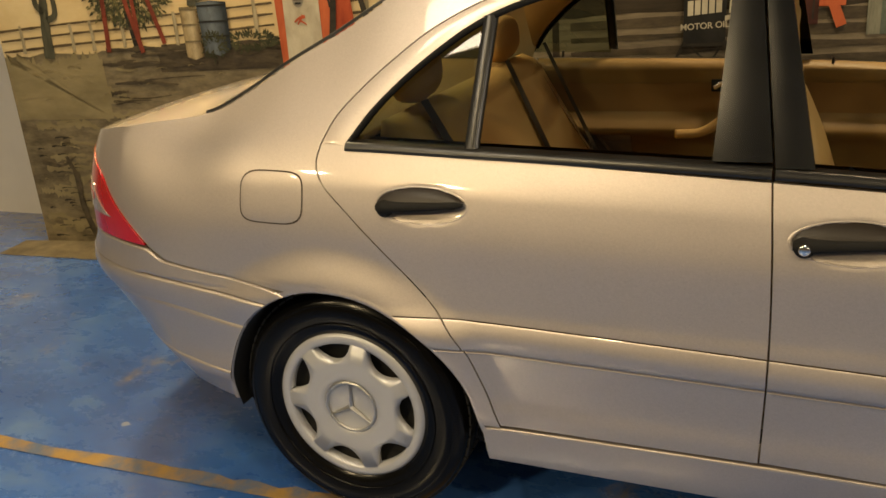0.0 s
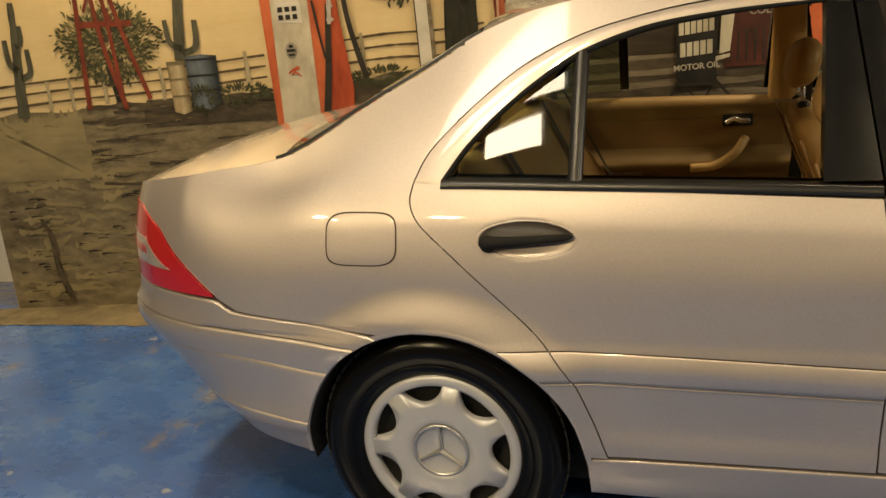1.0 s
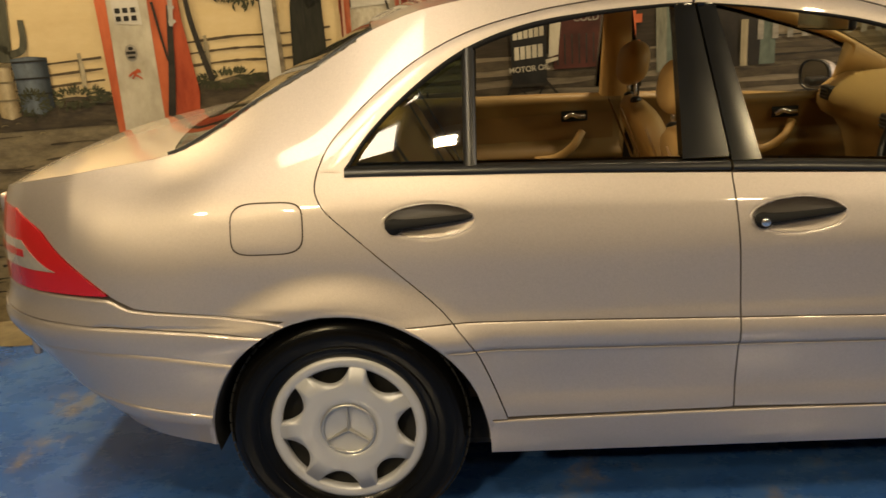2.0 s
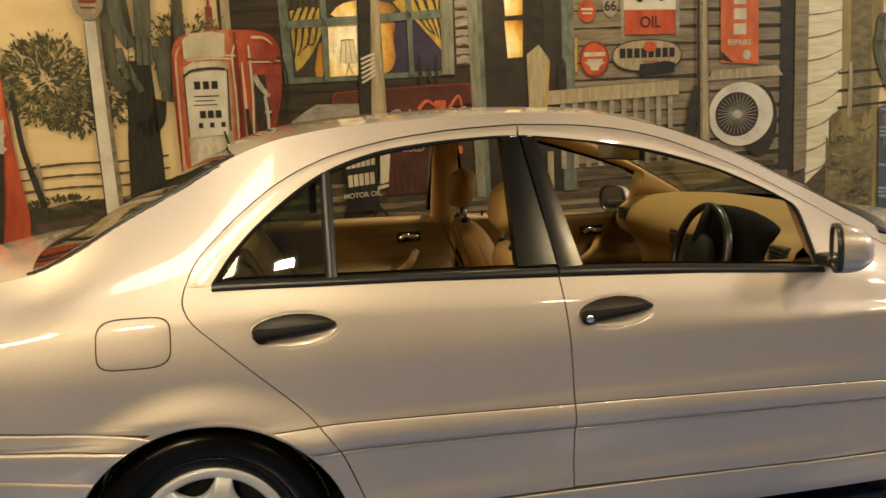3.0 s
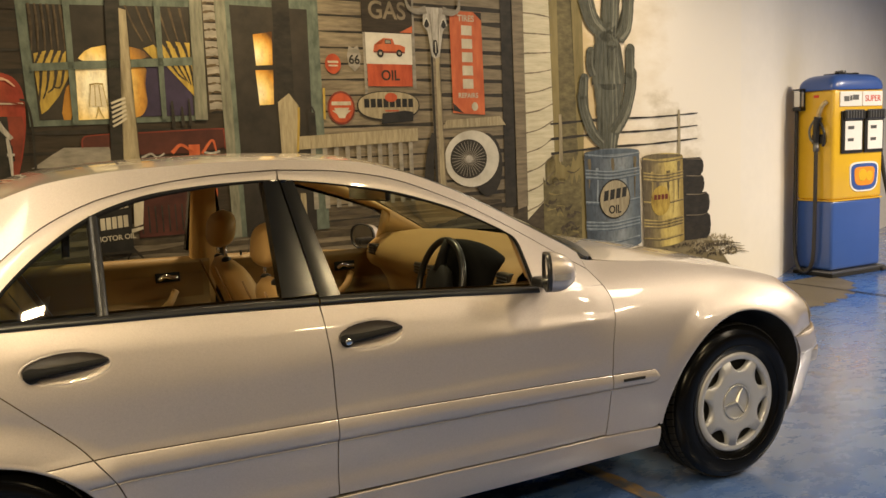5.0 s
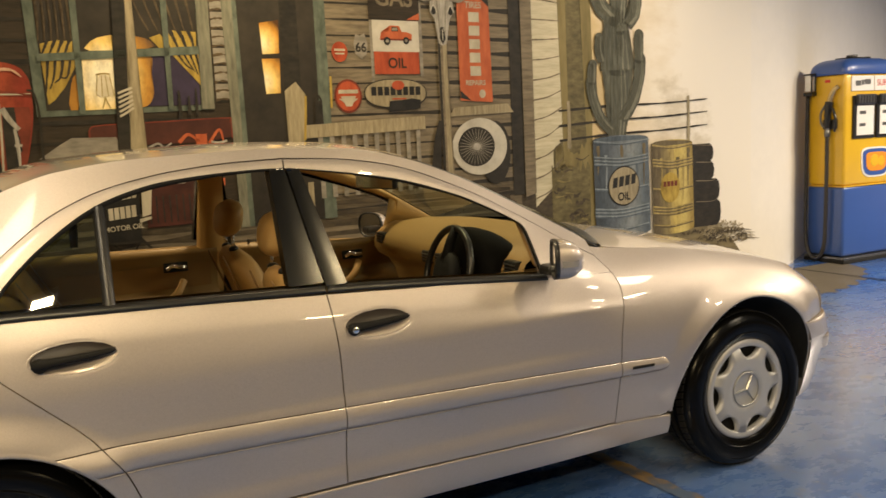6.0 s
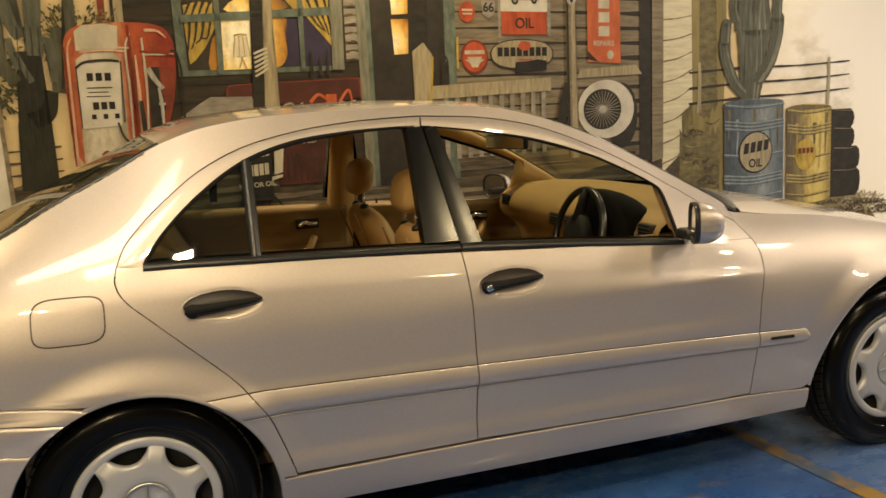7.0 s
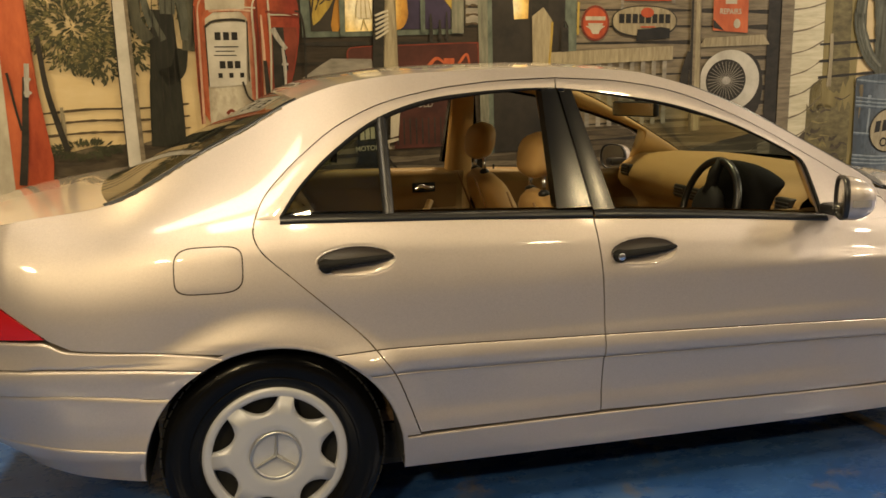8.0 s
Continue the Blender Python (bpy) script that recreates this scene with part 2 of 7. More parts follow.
PAINT = car_paint_material()
M = {
    "floor": floor_material(), "sky": mural_ground_material(), "paint": PAINT,
    "wall": plain("white_wall_paint", (0.74, 0.70, 0.63), 0.6, var=0.11, scale=1.6, relief=0.22, fine=45),
    "far_wall": plain("grey_wall_paint", (0.21, 0.175, 0.13), 0.7, var=0.08, scale=1.2),
    "ceiling": plain("ceiling_paint", (0.26, 0.25, 0.23), 0.8, var=0.06, scale=2),
    "line": worn_line_material(),
    "concrete": plain("bare_concrete", (0.105, 0.090, 0.066), 0.55, var=0.35, scale=5, relief=0.2, fine=60),
    "tread": plain("dusty_tread_rubber", (0.020, 0.019, 0.017), 0.62, var=0.3, scale=30, spec=0.25),
    "hood": plain("black_instrument_plastic", (0.0025, 0.0025, 0.0025), 0.8, var=0.1, scale=20, spec=0.12),
    "brass": plain("worn_brass", (0.62, 0.46, 0.22), 0.28, 0.9, var=0.2, scale=30),
    "hose": plain("grey_hose_rubber", (0.028, 0.025, 0.022), 0.45, var=0.2, scale=30),
    "rubber": plain("tyre_rubber", (0.0035, 0.0035, 0.0035), 0.21, var=0.3, scale=30, spec=0.18),
    "black": plain("black_trim", (0.014, 0.014, 0.014), 0.32, var=0.1, scale=20),
    "handle": plain("handle_plastic", (0.020, 0.015, 0.011), 0.45, var=0.12, scale=40, relief=0.12, fine=500, spec=0.40),
    "matt": plain("matt_black_plastic", (0.006, 0.006, 0.006), 0.75, var=0.1, scale=20, spec=0.25),
    "gloss": plain("black_pillar_film", (0.0045, 0.0045, 0.004), 0.22, var=0.08, scale=3, spec=0.5),
    "joint": plain("brown_joint_shadow", (0.045, 0.032, 0.02), 0.8, var=0.2),
    "dark": plain("dark_cavity", (0.006, 0.006, 0.006), 0.9, var=0.2),
    "chrome": plain("chrome", (0.80, 0.79, 0.76), 0.12, 1.0, var=0.04),
    "silver": plain("silver_wheel_cover", (0.42, 0.428, 0.455), 0.40, 0.30, var=0.05, scale=12, coat=0.4),
    "emblem": plain("satin_chrome", (0.50, 0.50, 0.49), 0.32, 0.85, var=0.06),
    "steel": plain("grey_steel", (0.18, 0.18, 0.18), 0.4, 0.9, var=0.15),
    "tan": plain("tan_leather", (0.48, 0.300, 0.112), 0.5, var=0.10, scale=7, relief=0.25, fine=220),
    # Inner plastic, its tan darkened in part to hold the cabin's shade.
    "tan2": plain("shaded_tan_plastic", (0.23, 0.13, 0.046), 0.55, var=0.07, scale=6, relief=0.2, fine=260),
    "dash": plain("tan_dashboard", (0.30, 0.192, 0.072), 0.55, var=0.08, scale=9, relief=0.3, fine=260),
    # The seats' tan leather again, the doors' shade put into a darker colour.
    "trim": plain("shaded_door_leather", (0.24, 0.148, 0.052), 0.5, var=0.10, scale=7, relief=0.25, fine=220),
    "cream": plain("cream_headlining", (0.40, 0.29, 0.15), 0.85, var=0.06, scale=8),
    "carpet": plain("brown_carpet", (0.10, 0.06, 0.03), 0.95, var=0.3, scale=60),
    "red_lens": plain("red_lamp_lens", (0.40, 0.009, 0.011), 0.16, var=0.1, scale=50, coat=0.8),
    "clear_lens": plain("clear_lamp_lens", (0.47, 0.44, 0.40), 0.14, 0.45, var=0.35, scale=55, coat=1.0),
    "glass": glass_material("window_glass", (0.74, 0.82, 0.74)),
    "rear_glass": glass_material("rear_window_glass", (0.74, 0.82, 0.74), 2.4),
    "dark_glass": glass_material("dark_window_glass", (0.52, 0.60, 0.49)),
    "yellow": plain("yellow_enamel", (0.66, 0.40, 0.02), 0.3, var=0.10, scale=5, coat=0.3),
    "blue": plain("blue_enamel", (0.035, 0.085, 0.30), 0.3, var=0.12, scale=5, coat=0.3),
    "white": plain("white_enamel", (0.75, 0.73, 0.68), 0.35, var=0.06),
    "orange": plain("orange_enamel", (0.72, 0.26, 0.02), 0.35, var=0.08),
    "red": plain("red_enamel", (0.6, 0.04, 0.02), 0.35, var=0.08),
}
glow, _, glow_b = node_material("lamp_diffuser")
glow_b.inputs["Base Color"].default_value = (0.8, 0.8, 0.8, 1)
glow_b.inputs["Emission Color"].default_value = (1.0, 0.86, 0.66, 1)
glow_b.inputs["Emission Strength"].default_value = 11.0


# ---- mesh helpers ----
def put(name, me, material, parent=None, label="", smooth=False):
    if material is not None:
        me.materials.append(material)
    if smooth:
        me.shade_smooth()
    ob = new(name, me)
    if parent is not None:
        ob.parent = parent
    if label:
        ob["label"] = label
    return ob


def part(name, bm, material, parent=None, label="", smooth=False):
    me = bpy.data.meshes.new(name)
    bm.to_mesh(me)
    bm.free()
    return put(name, me, material, parent, label, smooth)


def thing(name, label, category, m=None, group="", kind=""):
    ob = new(name)
    ob.empty_display_size = 0.1
    if m is not None:
        ob.matrix_basis = m
    return tagged(ob, label, category, group, kind)


def box_bm(x0, y0, z0, x1, y1, z1, bevel=0.0, segments=2):
    bm = bmesh.new()
    bmesh.ops.create_cube(bm, size=1.0, matrix=Matrix.Translation(((x0 + x1) / 2, (y0 + y1) / 2, (z0 + z1) / 2)) @ Matrix.Diagonal((x1 - x0, y1 - y0, z1 - z0, 1)))
    if bevel:
        bmesh.ops.bevel(bm, geom=bm.edges[:], offset=bevel, segments=segments, profile=0.5, affect="EDGES")
    return bm


def grid_bm(rows, rim=None, closed=False):
    """A sheet of quads through rows of points; rim: a vector by which a skirt runs inwards round its edge."""
    bm = bmesh.new()
    vs = [[bm.verts.new(p) for p in row] for row in rows]
    for a, b in zip(vs, vs[1:]):
        for k in range(len(a) - 1 + (1 if closed else 0)):
            j = (k + 1) % len(a)
            try:
                bm.faces.new((a[k], a[j], b[j], b[k]))
            except ValueError:
                pass
    if rim is not None:
        ring = list(rows[0]) + [r[-1] for r in rows[1:]] + list(rows[-1])[-2::-1] + [r[0] for r in rows[-2:0:-1]]
        d = Vector(rim)
        top = [bm.verts.new(p) for p in ring]
        low = [bm.verts.new(Vector(p) + d) for p in ring]
        for k in range(len(ring)):
            j = (k + 1) % len(ring)
            bm.faces.new((top[k], top[j], low[j], low[k]))
    bmesh.ops.dissolve_degenerate(bm, dist=1e-5, edges=bm.edges[:])
    bmesh.ops.recalc_face_normals(bm, faces=bm.faces[:])
    return bm


def lathe_bm(profile, count=64, axis="y", centre=(0, 0, 0), closed_profile=False):
    """A body of revolution; the profile holds (radius, along the axis)."""
    rows = []
    for r, h in profile:
        row = []
        for k in range(count):
            a = 2 * math.pi * k / count
            c, s = r * math.cos(a), r * math.sin(a)
            p = {"y": (c, h, s), "z": (c, s, h), "x": (h, c, s)}[axis]
            row.append(Vector(p) + Vector(centre))
        rows.append(row)
    if closed_profile:
        rows.append(rows[0])
    bm = grid_bm(rows, closed=True)
    bmesh.ops.remove_doubles(bm, verts=bm.verts[:], dist=1e-5)
    bmesh.ops.recalc_face_normals(bm, faces=bm.faces[:])
    return bm


def tube_bm(points, radius, sides=8, taper=None):
    """A round bar along points, smoothed between them."""
    pts = [Vector(p) for p in points]
    rows = []
    for i, p in enumerate(pts):
        d = (pts[min(i + 1, len(pts) - 1)] - pts[max(i - 1, 0)]).normalized()
        side = d.orthogonal().normalized()
        if i:
            side = (last - d * last.dot(d)).normalized()
        last = side
        up = d.cross(side)
        r = radius if taper is None else radius + (taper - radius) * i / (len(pts) - 1)
        rows.append([p + (side * math.cos(2 * math.pi * k / sides) + up * math.sin(2 * math.pi * k / sides)) * r for k in range(sides)])
    bm = grid_bm(rows, closed=True)
    for row in (rows[0], rows[-1]):
        bm.faces.new([bm.verts.new(p) for p in row])
    bmesh.ops.remove_doubles(bm, verts=bm.verts[:], dist=1e-6)
    bmesh.ops.recalc_face_normals(bm, faces=bm.faces[:])
    return bm


def bezier(points, n=12):
    """A smooth line through points (Catmull-Rom)."""
    p = [Vector(q) for q in points]
    p = [2 * p[0] - p[1]] + p + [2 * p[-1] - p[-2]]
    out = []
    for i in range(1, len(p) - 2):
        for k in range(n):
            t = k / n
            a, b, c, d = p[i - 1], p[i], p[i + 1], p[i + 2]
            out.append(0.5 * (2 * b + (c - a) * t + (2 * a - 5 * b + 4 * c - d) * t * t + (3 * b - a - 3 * c + d) * t ** 3))
    return out + [p[-2]]


def pchip(xs, ys):
    """A monotone smooth curve through points."""
    xs, ys = [float(v) for v in xs], [float(v) for v in ys]
    n = len(xs)
    h = [xs[i + 1] - xs[i] for i in range(n - 1)]
    d = [(ys[i + 1] - ys[i]) / h[i] for i in range(n - 1)]
    m = [d[0]] + [0 if d[i - 1] * d[i] <= 0 else 2 * d[i - 1] * d[i] / (d[i - 1] + d[i]) for i in range(1, n - 1)] + [d[-1]]

    def f(x):
        if x <= xs[0]:
            return ys[0] + m[0] * (x - xs[0])
        if x >= xs[-1]:
            return ys[-1] + m[-1] * (x - xs[-1])
        i = 0
        while xs[i + 1] < x:
            i += 1
        t = (x - xs[i]) / h[i]
        return ys[i] * (1 + 2 * t) * (1 - t) ** 2 + h[i] * m[i] * t * (1 - t) ** 2 + ys[i + 1] * t * t * (3 - 2 * t) - h[i] * m[i + 1] * t * t * (1 - t)
    return f


def spread(a, b, n):
    return [a + (b - a) * k / (n - 1) for k in range(n)]

# ---- the room ----
WALL_A, WALL_B, FLOOR, FALL = 1.25, 0.138, 0.025, 0.006  # the floor falls a little towards the tail
TURN = math.atan(WALL_B)
MURAL = pose(0, WALL_A, 0, 0, 0, math.degrees(TURN))  # x runs along the painted wall, -y into the room

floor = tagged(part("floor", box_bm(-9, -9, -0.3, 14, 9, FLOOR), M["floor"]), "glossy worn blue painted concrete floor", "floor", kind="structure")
floor.matrix_basis = Matrix.Rotation(-math.atan(FALL), 4, "Y")
wall = part("wall_north", box_bm(-2.87, 0.0, 0, 5.85, 0.25, CEILING), M["wall"])
wall.matrix_basis = MURAL
tagged(wall, "white plastered wall that carries the mural", "wall", kind="structure")
# past the mural the wall swings back in a soft bend and runs on behind the fuel pump
bend = pchip((0, .4, .9, 1.5, 2.2, 9), (math.degrees(TURN), 20, 30, 29, 22, 22))
rows, p = [], MURAL @ Vector((5.85, 0.0, 0))
for k in range(120):
    a = math.radians(bend(k * .06))
    rows.append([Vector((p.x, p.y, 0)), Vector((p.x, p.y, CEILING)), Vector((p.x - math.sin(a) * .25, p.y + math.cos(a) * .25, CEILING)), Vector((p.x - math.sin(a) * .25, p.y + math.cos(a) * .25, 0))])
    p = p + Vector((math.cos(a), math.sin(a), 0)) * .06
tagged(part("wall_north_2", grid_bm([r[:2] for r in rows], (0, .2, 0)), M["wall"], None, "", True), "bare white plastered wall behind the fuel pump", "wall", kind="structure")
tagged(part("wall_north_3", box_bm(-9, 1.28, -.1, -2.6, 1.5, CEILING), M["wall"]), "white plastered wall set back behind the mural wall", "wall", kind="structure")
tagged(part("wall_west", box_bm(-9.2, -9, 0, -9, 9, CEILING), M["far_wall"]), "plain dull beige wall", "wall", kind="structure")
tagged(part("wall_east", box_bm(13, -9, 0, 13.2, 9, CEILING), M["far_wall"]), "plain dull beige wall", "wall", kind="structure")
tagged(part("wall_south", box_bm(-9, -9.2, 0, 14, -9, CEILING), M["far_wall"]), "plain dull beige wall", "wall", kind="structure")
tagged(part("ceiling", box_bm(-9.2, -9.2, CEILING, 14, 9, CEILING + 0.2), M["ceiling"]), "plain pale ceiling", "ceiling", kind="structure")

# ceiling lights: square panels, long ones and small ones, most added unseen as fill
for lx, ly, la, lb, share in LAMPS:
    kind = "large square white ceiling light, lit, out of view" if la > .4 else "long white ceiling light, added unseen, with a lit diffuser" if lb > 1 else "small white ceiling light, lit, placed out of view"
    lamp_ob = thing("ceiling_light", kind, "lamp", Matrix.Translation((lx, ly, CEILING)), "ceiling lights")
    part("frame", box_bm(-la / 2 - .03, -lb / 2 - .03, -0.10, la / 2 + .03, lb / 2 + .03, -0.004, 0.01), M["white"], lamp_ob)
    part("diffuser", box_bm(-la / 2, -lb / 2, -0.115, la / 2, lb / 2, -0.102, 0.004), glow, lamp_ob, "lit opal diffuser")


# floor markings: a saw-cut joint, worn yellow lines, and the mural's brown paint run out over the floor
def strip(name, points, width, material, z, label, ragged=0.006):
    rows, rnd = [], random.Random(3)
    pts = bezier([(*p, 0) for p in points], 14)
    for i, p in enumerate(pts):
        d = (pts[min(i + 1, len(pts) - 1)] - pts[max(i - 1, 0)]).normalized()
        n = Vector((-d.y, d.x, 0)) * width / 2
        rows.append([(p + n * (1 + rnd.uniform(-ragged, ragged) / width * 4)).xyz + Vector((0, 0, z + FALL * p.x)), (p - n).xyz + Vector((0, 0, z + FALL * p.x))])
    return tagged(part(name, grid_bm(rows), material), label, "marking", kind="structure")


strip("floor_line", [(-6.86, -0.93), (-1.30, -0.84), (-0.08, -0.81), (0.90, -0.79)], 0.055, M["line"], FLOOR + 0.003, "worn yellow parking line on the blue floor")
strip("floor_line", [(2.26, 0.54), (2.30, -0.42), (2.35, -1.01), (2.42, -1.92), (2.52, -3.49)], 0.073, M["line"], FLOOR + 0.0034, "worn yellow parking line on the blue floor")
strip("floor_seam", [(6.41, 2.20), (6.47, 1.89), (6.55, 0.97), (6.78, -1.53), (6.98, -3.99)], 0.018, M["dark"], FLOOR + 0.003, "dark joint in the painted floor", 0.001)
strip("floor_joint", [(6.42, 2.30), (6.45, 1.88), (6.50, 0.93), (6.56, -0.30)], 0.014, M["dark"], FLOOR + 0.002, "dark saw-cut joint in the blue floor", 0.001)

# ---- the mural, painted flat on the wall ----
P = {
    "earth": brushed("mural_earth", (0.085, 0.069, 0.042), (0.34, 0.275, 0.165), 7.5, (1, 1, 2.6)),
    "khaki": brushed("mural_khaki", (0.17, 0.135, 0.07), (0.32, 0.26, 0.14), 4.0, (1, 1, 1.4)),
    "soil": brushed("mural_soil", (0.03, 0.024, 0.016), (0.13, 0.10, 0.06), 9.0, (1, 1, 3)),
    "shade": brushed("mural_shadow_paint", (0.012, 0.011, 0.009), (0.05, 0.042, 0.03), 10.0, (1, 1, 2)),
    "leaf": brushed("mural_leaf", (0.02, 0.025, 0.012), (0.09, 0.09, 0.04), 20.0),
    "leaf2": brushed("mural_light_leaf", (0.10, 0.10, 0.04), (0.26, 0.22, 0.09), 20.0),
    "cactus": brushed("mural_cactus", (0.04, 0.040, 0.026), (0.14, 0.135, 0.088), 16.0, (3, 1, .5)),
    "cactus2": brushed("mural_cactus_light", (0.15, 0.15, 0.108), (0.30, 0.295, 0.22), 16.0, (3, 1, .5)),
    "cactus3": brushed("mural_cactus_dark", (0.008, 0.009, 0.006), (0.035, 0.035, 0.022), 16.0, (3, 1, .5)),
    "cactusm": brushed("mural_cactus_grey", (0.060, 0.065, 0.048), (0.165, 0.17, 0.125), 14.0, (3, 1, .5)),
    "fence": brushed("mural_fence", (0.05, 0.035, 0.02), (0.16, 0.115, 0.06), 20.0),
    "post": brushed("mural_pale_post", (0.30, 0.25, 0.15), (0.52, 0.44, 0.28), 12.0, (4, 1, .6)),
    "red": brushed("mural_red", (0.36, 0.045, 0.016), (0.62, 0.12, 0.04), 7.0, (2, 1, .7)),
    "orange": brushed("mural_orange_red", (0.50, 0.085, 0.025), (0.72, 0.19, 0.07), 7.0, (2, 1, .7)),
    "rust": brushed("mural_rust", (0.13, 0.025, 0.012), (0.30, 0.06, 0.03), 9.0),
    "cream": brushed("mural_cream", (0.52, 0.46, 0.33), (0.74, 0.68, 0.53), 6.0, (1.5, 1, .8)),
    "white": brushed("mural_white", (0.62, 0.58, 0.48), (0.80, 0.76, 0.66), 6.0),
    "grey": brushed("mural_grey", (0.20, 0.185, 0.15), (0.42, 0.38, 0.31), 9.0, (1, 1, 3)),
    "board": brushed("mural_grey_board", (0.13, 0.103, 0.066), (0.33, 0.27, 0.18), 8.0, (.6, 1, 5)),
    "plank": brushed("mural_dark_board", (0.018, 0.013, 0.008), (0.060, 0.044, 0.026), 8.0, (.6, 1, 5)),
    "siding": brushed("mural_cream_siding", (0.70, 0.63, 0.42), (0.84, 0.77, 0.56), 8.0, (.6, 1, 5)),
    "olive": brushed("mural_olive_shade", (0.17, 0.135, 0.045), (0.36, 0.29, 0.12), 4.0, (2, 1, .4)),
    "green": brushed("mural_green_frame", (0.07, 0.095, 0.075), (0.20, 0.235, 0.185), 9.0, (2, 1, 1)),
    "dark": brushed("mural_dark_pane", (0.016, 0.014, 0.012), (0.055, 0.045, 0.032), 6.0),
    "violet": brushed("mural_violet_pane", (0.028, 0.020, 0.045), (0.065, 0.048, 0.10), 5.0),
    "gold": brushed("mural_gold_curtain", (0.30, 0.19, 0.025), (0.68, 0.49, 0.10), 9.0, (3, 1, 1)),
    "lit": brushed("mural_lit_pane", (0.72, 0.45, 0.10), (0.95, 0.80, 0.42), 3.0),
    "pale": brushed("mural_lamp_white", (0.80, 0.66, 0.38), (0.95, 0.88, 0.68), 4.0),
    "steel": brushed("mural_drum_blue", (0.045, 0.065, 0.085), (0.17, 0.215, 0.26), 7.0, (4, 1, .6)),
    "steel2": brushed("mural_drum_light", (0.19, 0.24, 0.28), (0.38, 0.43, 0.45), 7.0, (4, 1, .6)),
    "drum": brushed("mural_drum_yellow", (0.32, 0.24, 0.075), (0.66, 0.51, 0.19), 7.0, (4, 1, .6)),
    "drumd": brushed("mural_drum_brown", (0.10, 0.08, 0.045), (0.26, 0.205, 0.11), 7.0, (4, 1, .6)),
    "black": brushed("mural_black", (0.008, 0.008, 0.008), (0.03, 0.028, 0.024), 12.0),
    "chrome": brushed("mural_metal", (0.30, 0.28, 0.24), (0.70, 0.66, 0.58), 20.0, (4, 1, .5)),
    "maroon": brushed("mural_maroon", (0.05, 0.016, 0.011), (0.13, 0.038, 0.024), 6.0),
    "amber": brushed("mural_amber", (0.30, 0.12, 0.015), (0.66, 0.33, 0.05), 4.0),
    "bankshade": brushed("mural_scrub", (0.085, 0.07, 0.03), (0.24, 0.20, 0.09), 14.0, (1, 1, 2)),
    "rootwood": brushed("mural_rootwood", (0.045, 0.036, 0.022), (0.16, 0.125, 0.075), 22.0, (1, 1, .8)),
    "patch": brushed("mural_lit_ground", (0.20, 0.165, 0.085), (0.41, 0.335, 0.18), 3.0, (1, 1, 2.2), .6, (.25, .72)),
    "sheen": brushed("mural_pink_highlight", (0.62, 0.30, 0.18), (0.86, 0.60, 0.42), 9.0, (3, 1, .6)),
    "smoke": brushed("mural_smoke", (0.46, 0.40, 0.28), (0.66, 0.60, 0.46), 2.5),
}
P.update({
    "pump_red": graded("mural_pump_red_blend", [(0, (0.36, 0.05, 0.02)), (.10, (0.64, 0.14, 0.05)), (.48, (0.70, 0.18, 0.065)), (.60, (0.76, 0.33, 0.17)), (.66, (0.68, 0.15, 0.05)), (1, (0.36, 0.05, 0.025))], (-.25, 0), (.52, 1)),
    "pump_red2": graded("mural_pump_front_blend", [(0, (0.40, 0.06, 0.02)), (.12, (0.70, 0.20, 0.09)), (.8, (0.66, 0.15, 0.05)), (.9, (0.78, 0.36, 0.20)), (1, (0.42, 0.06, 0.03))], (-.22, 0), (.29, 1)),
    "panel_cream": graded("mural_panel_cream_blend", [(0, (0.36, 0.31, 0.22)), (.2, (0.62, 0.56, 0.43)), (.7, (0.72, 0.66, 0.52)), (1, (0.44, 0.38, 0.28))], (-.20, 0), (.22, 1), False, .8),
    "drum_tan": graded("mural_drum_tan_blend", [(0, (0.20, 0.14, 0.07)), (.3, (0.52, 0.40, 0.21)), (.65, (0.70, 0.58, 0.36)), (1, (0.24, 0.17, 0.08))], (-1.79, 0), (.10, 1)),
    "drum_dark": graded("mural_drum_dark_blend", [(0, (0.05, 0.06, 0.07)), (.3, (0.14, 0.17, 0.20)), (.55, (0.20, 0.24, 0.28)), (1, (0.03, 0.04, 0.05))], (-1.695, 0), (.16, 1)),
    "drum_blue": graded("mural_drum_blue_blend", [(0, (0.10, 0.10, 0.095)), (.25, (0.08, 0.105, 0.135)), (.55, (0.20, 0.235, 0.27)), (.78, (0.37, 0.415, 0.43)), (1, (0.16, 0.20, 0.24))], (3.955, 0), (.64, 1)),
    "drum_gold": graded("mural_drum_gold_blend", [(0, (0.10, 0.08, 0.05)), (.30, (0.20, 0.155, 0.085)), (.50, (0.42, 0.33, 0.14)), (.64, (0.80, 0.62, 0.18)), (.88, (0.90, 0.72, 0.24)), (1, (0.50, 0.37, 0.11))], (4.575, 0), (.54, 1)),
    "glow": graded("mural_window_glow", [(0, (0.035, 0.03, 0.04)), (.20, (0.10, 0.055, 0.03)), (.38, (0.50, 0.25, 0.04)), (.60, (0.92, 0.66, 0.20)), (.85, (1.0, 0.94, 0.70))], (.67, 1.84), (.36, .46), True, 1.0),
    "door_glow": graded("mural_door_glow", [(0, (0.10, 0.04, 0.01)), (.25, (0.62, 0.30, 0.04)), (.55, (0.92, 0.66, 0.22)), (.9, (0.98, 0.88, 0.58))], (1.495, 1.79), (.16, .17), True, .95),
    "door_glow2": graded("mural_upper_door_glow", [(0, (0.10, 0.04, 0.01)), (.25, (0.62, 0.30, 0.04)), (.55, (0.92, 0.66, 0.22)), (.9, (0.98, 0.88, 0.58))], (1.49, 1.99), (.15, .15), True, .95),
})
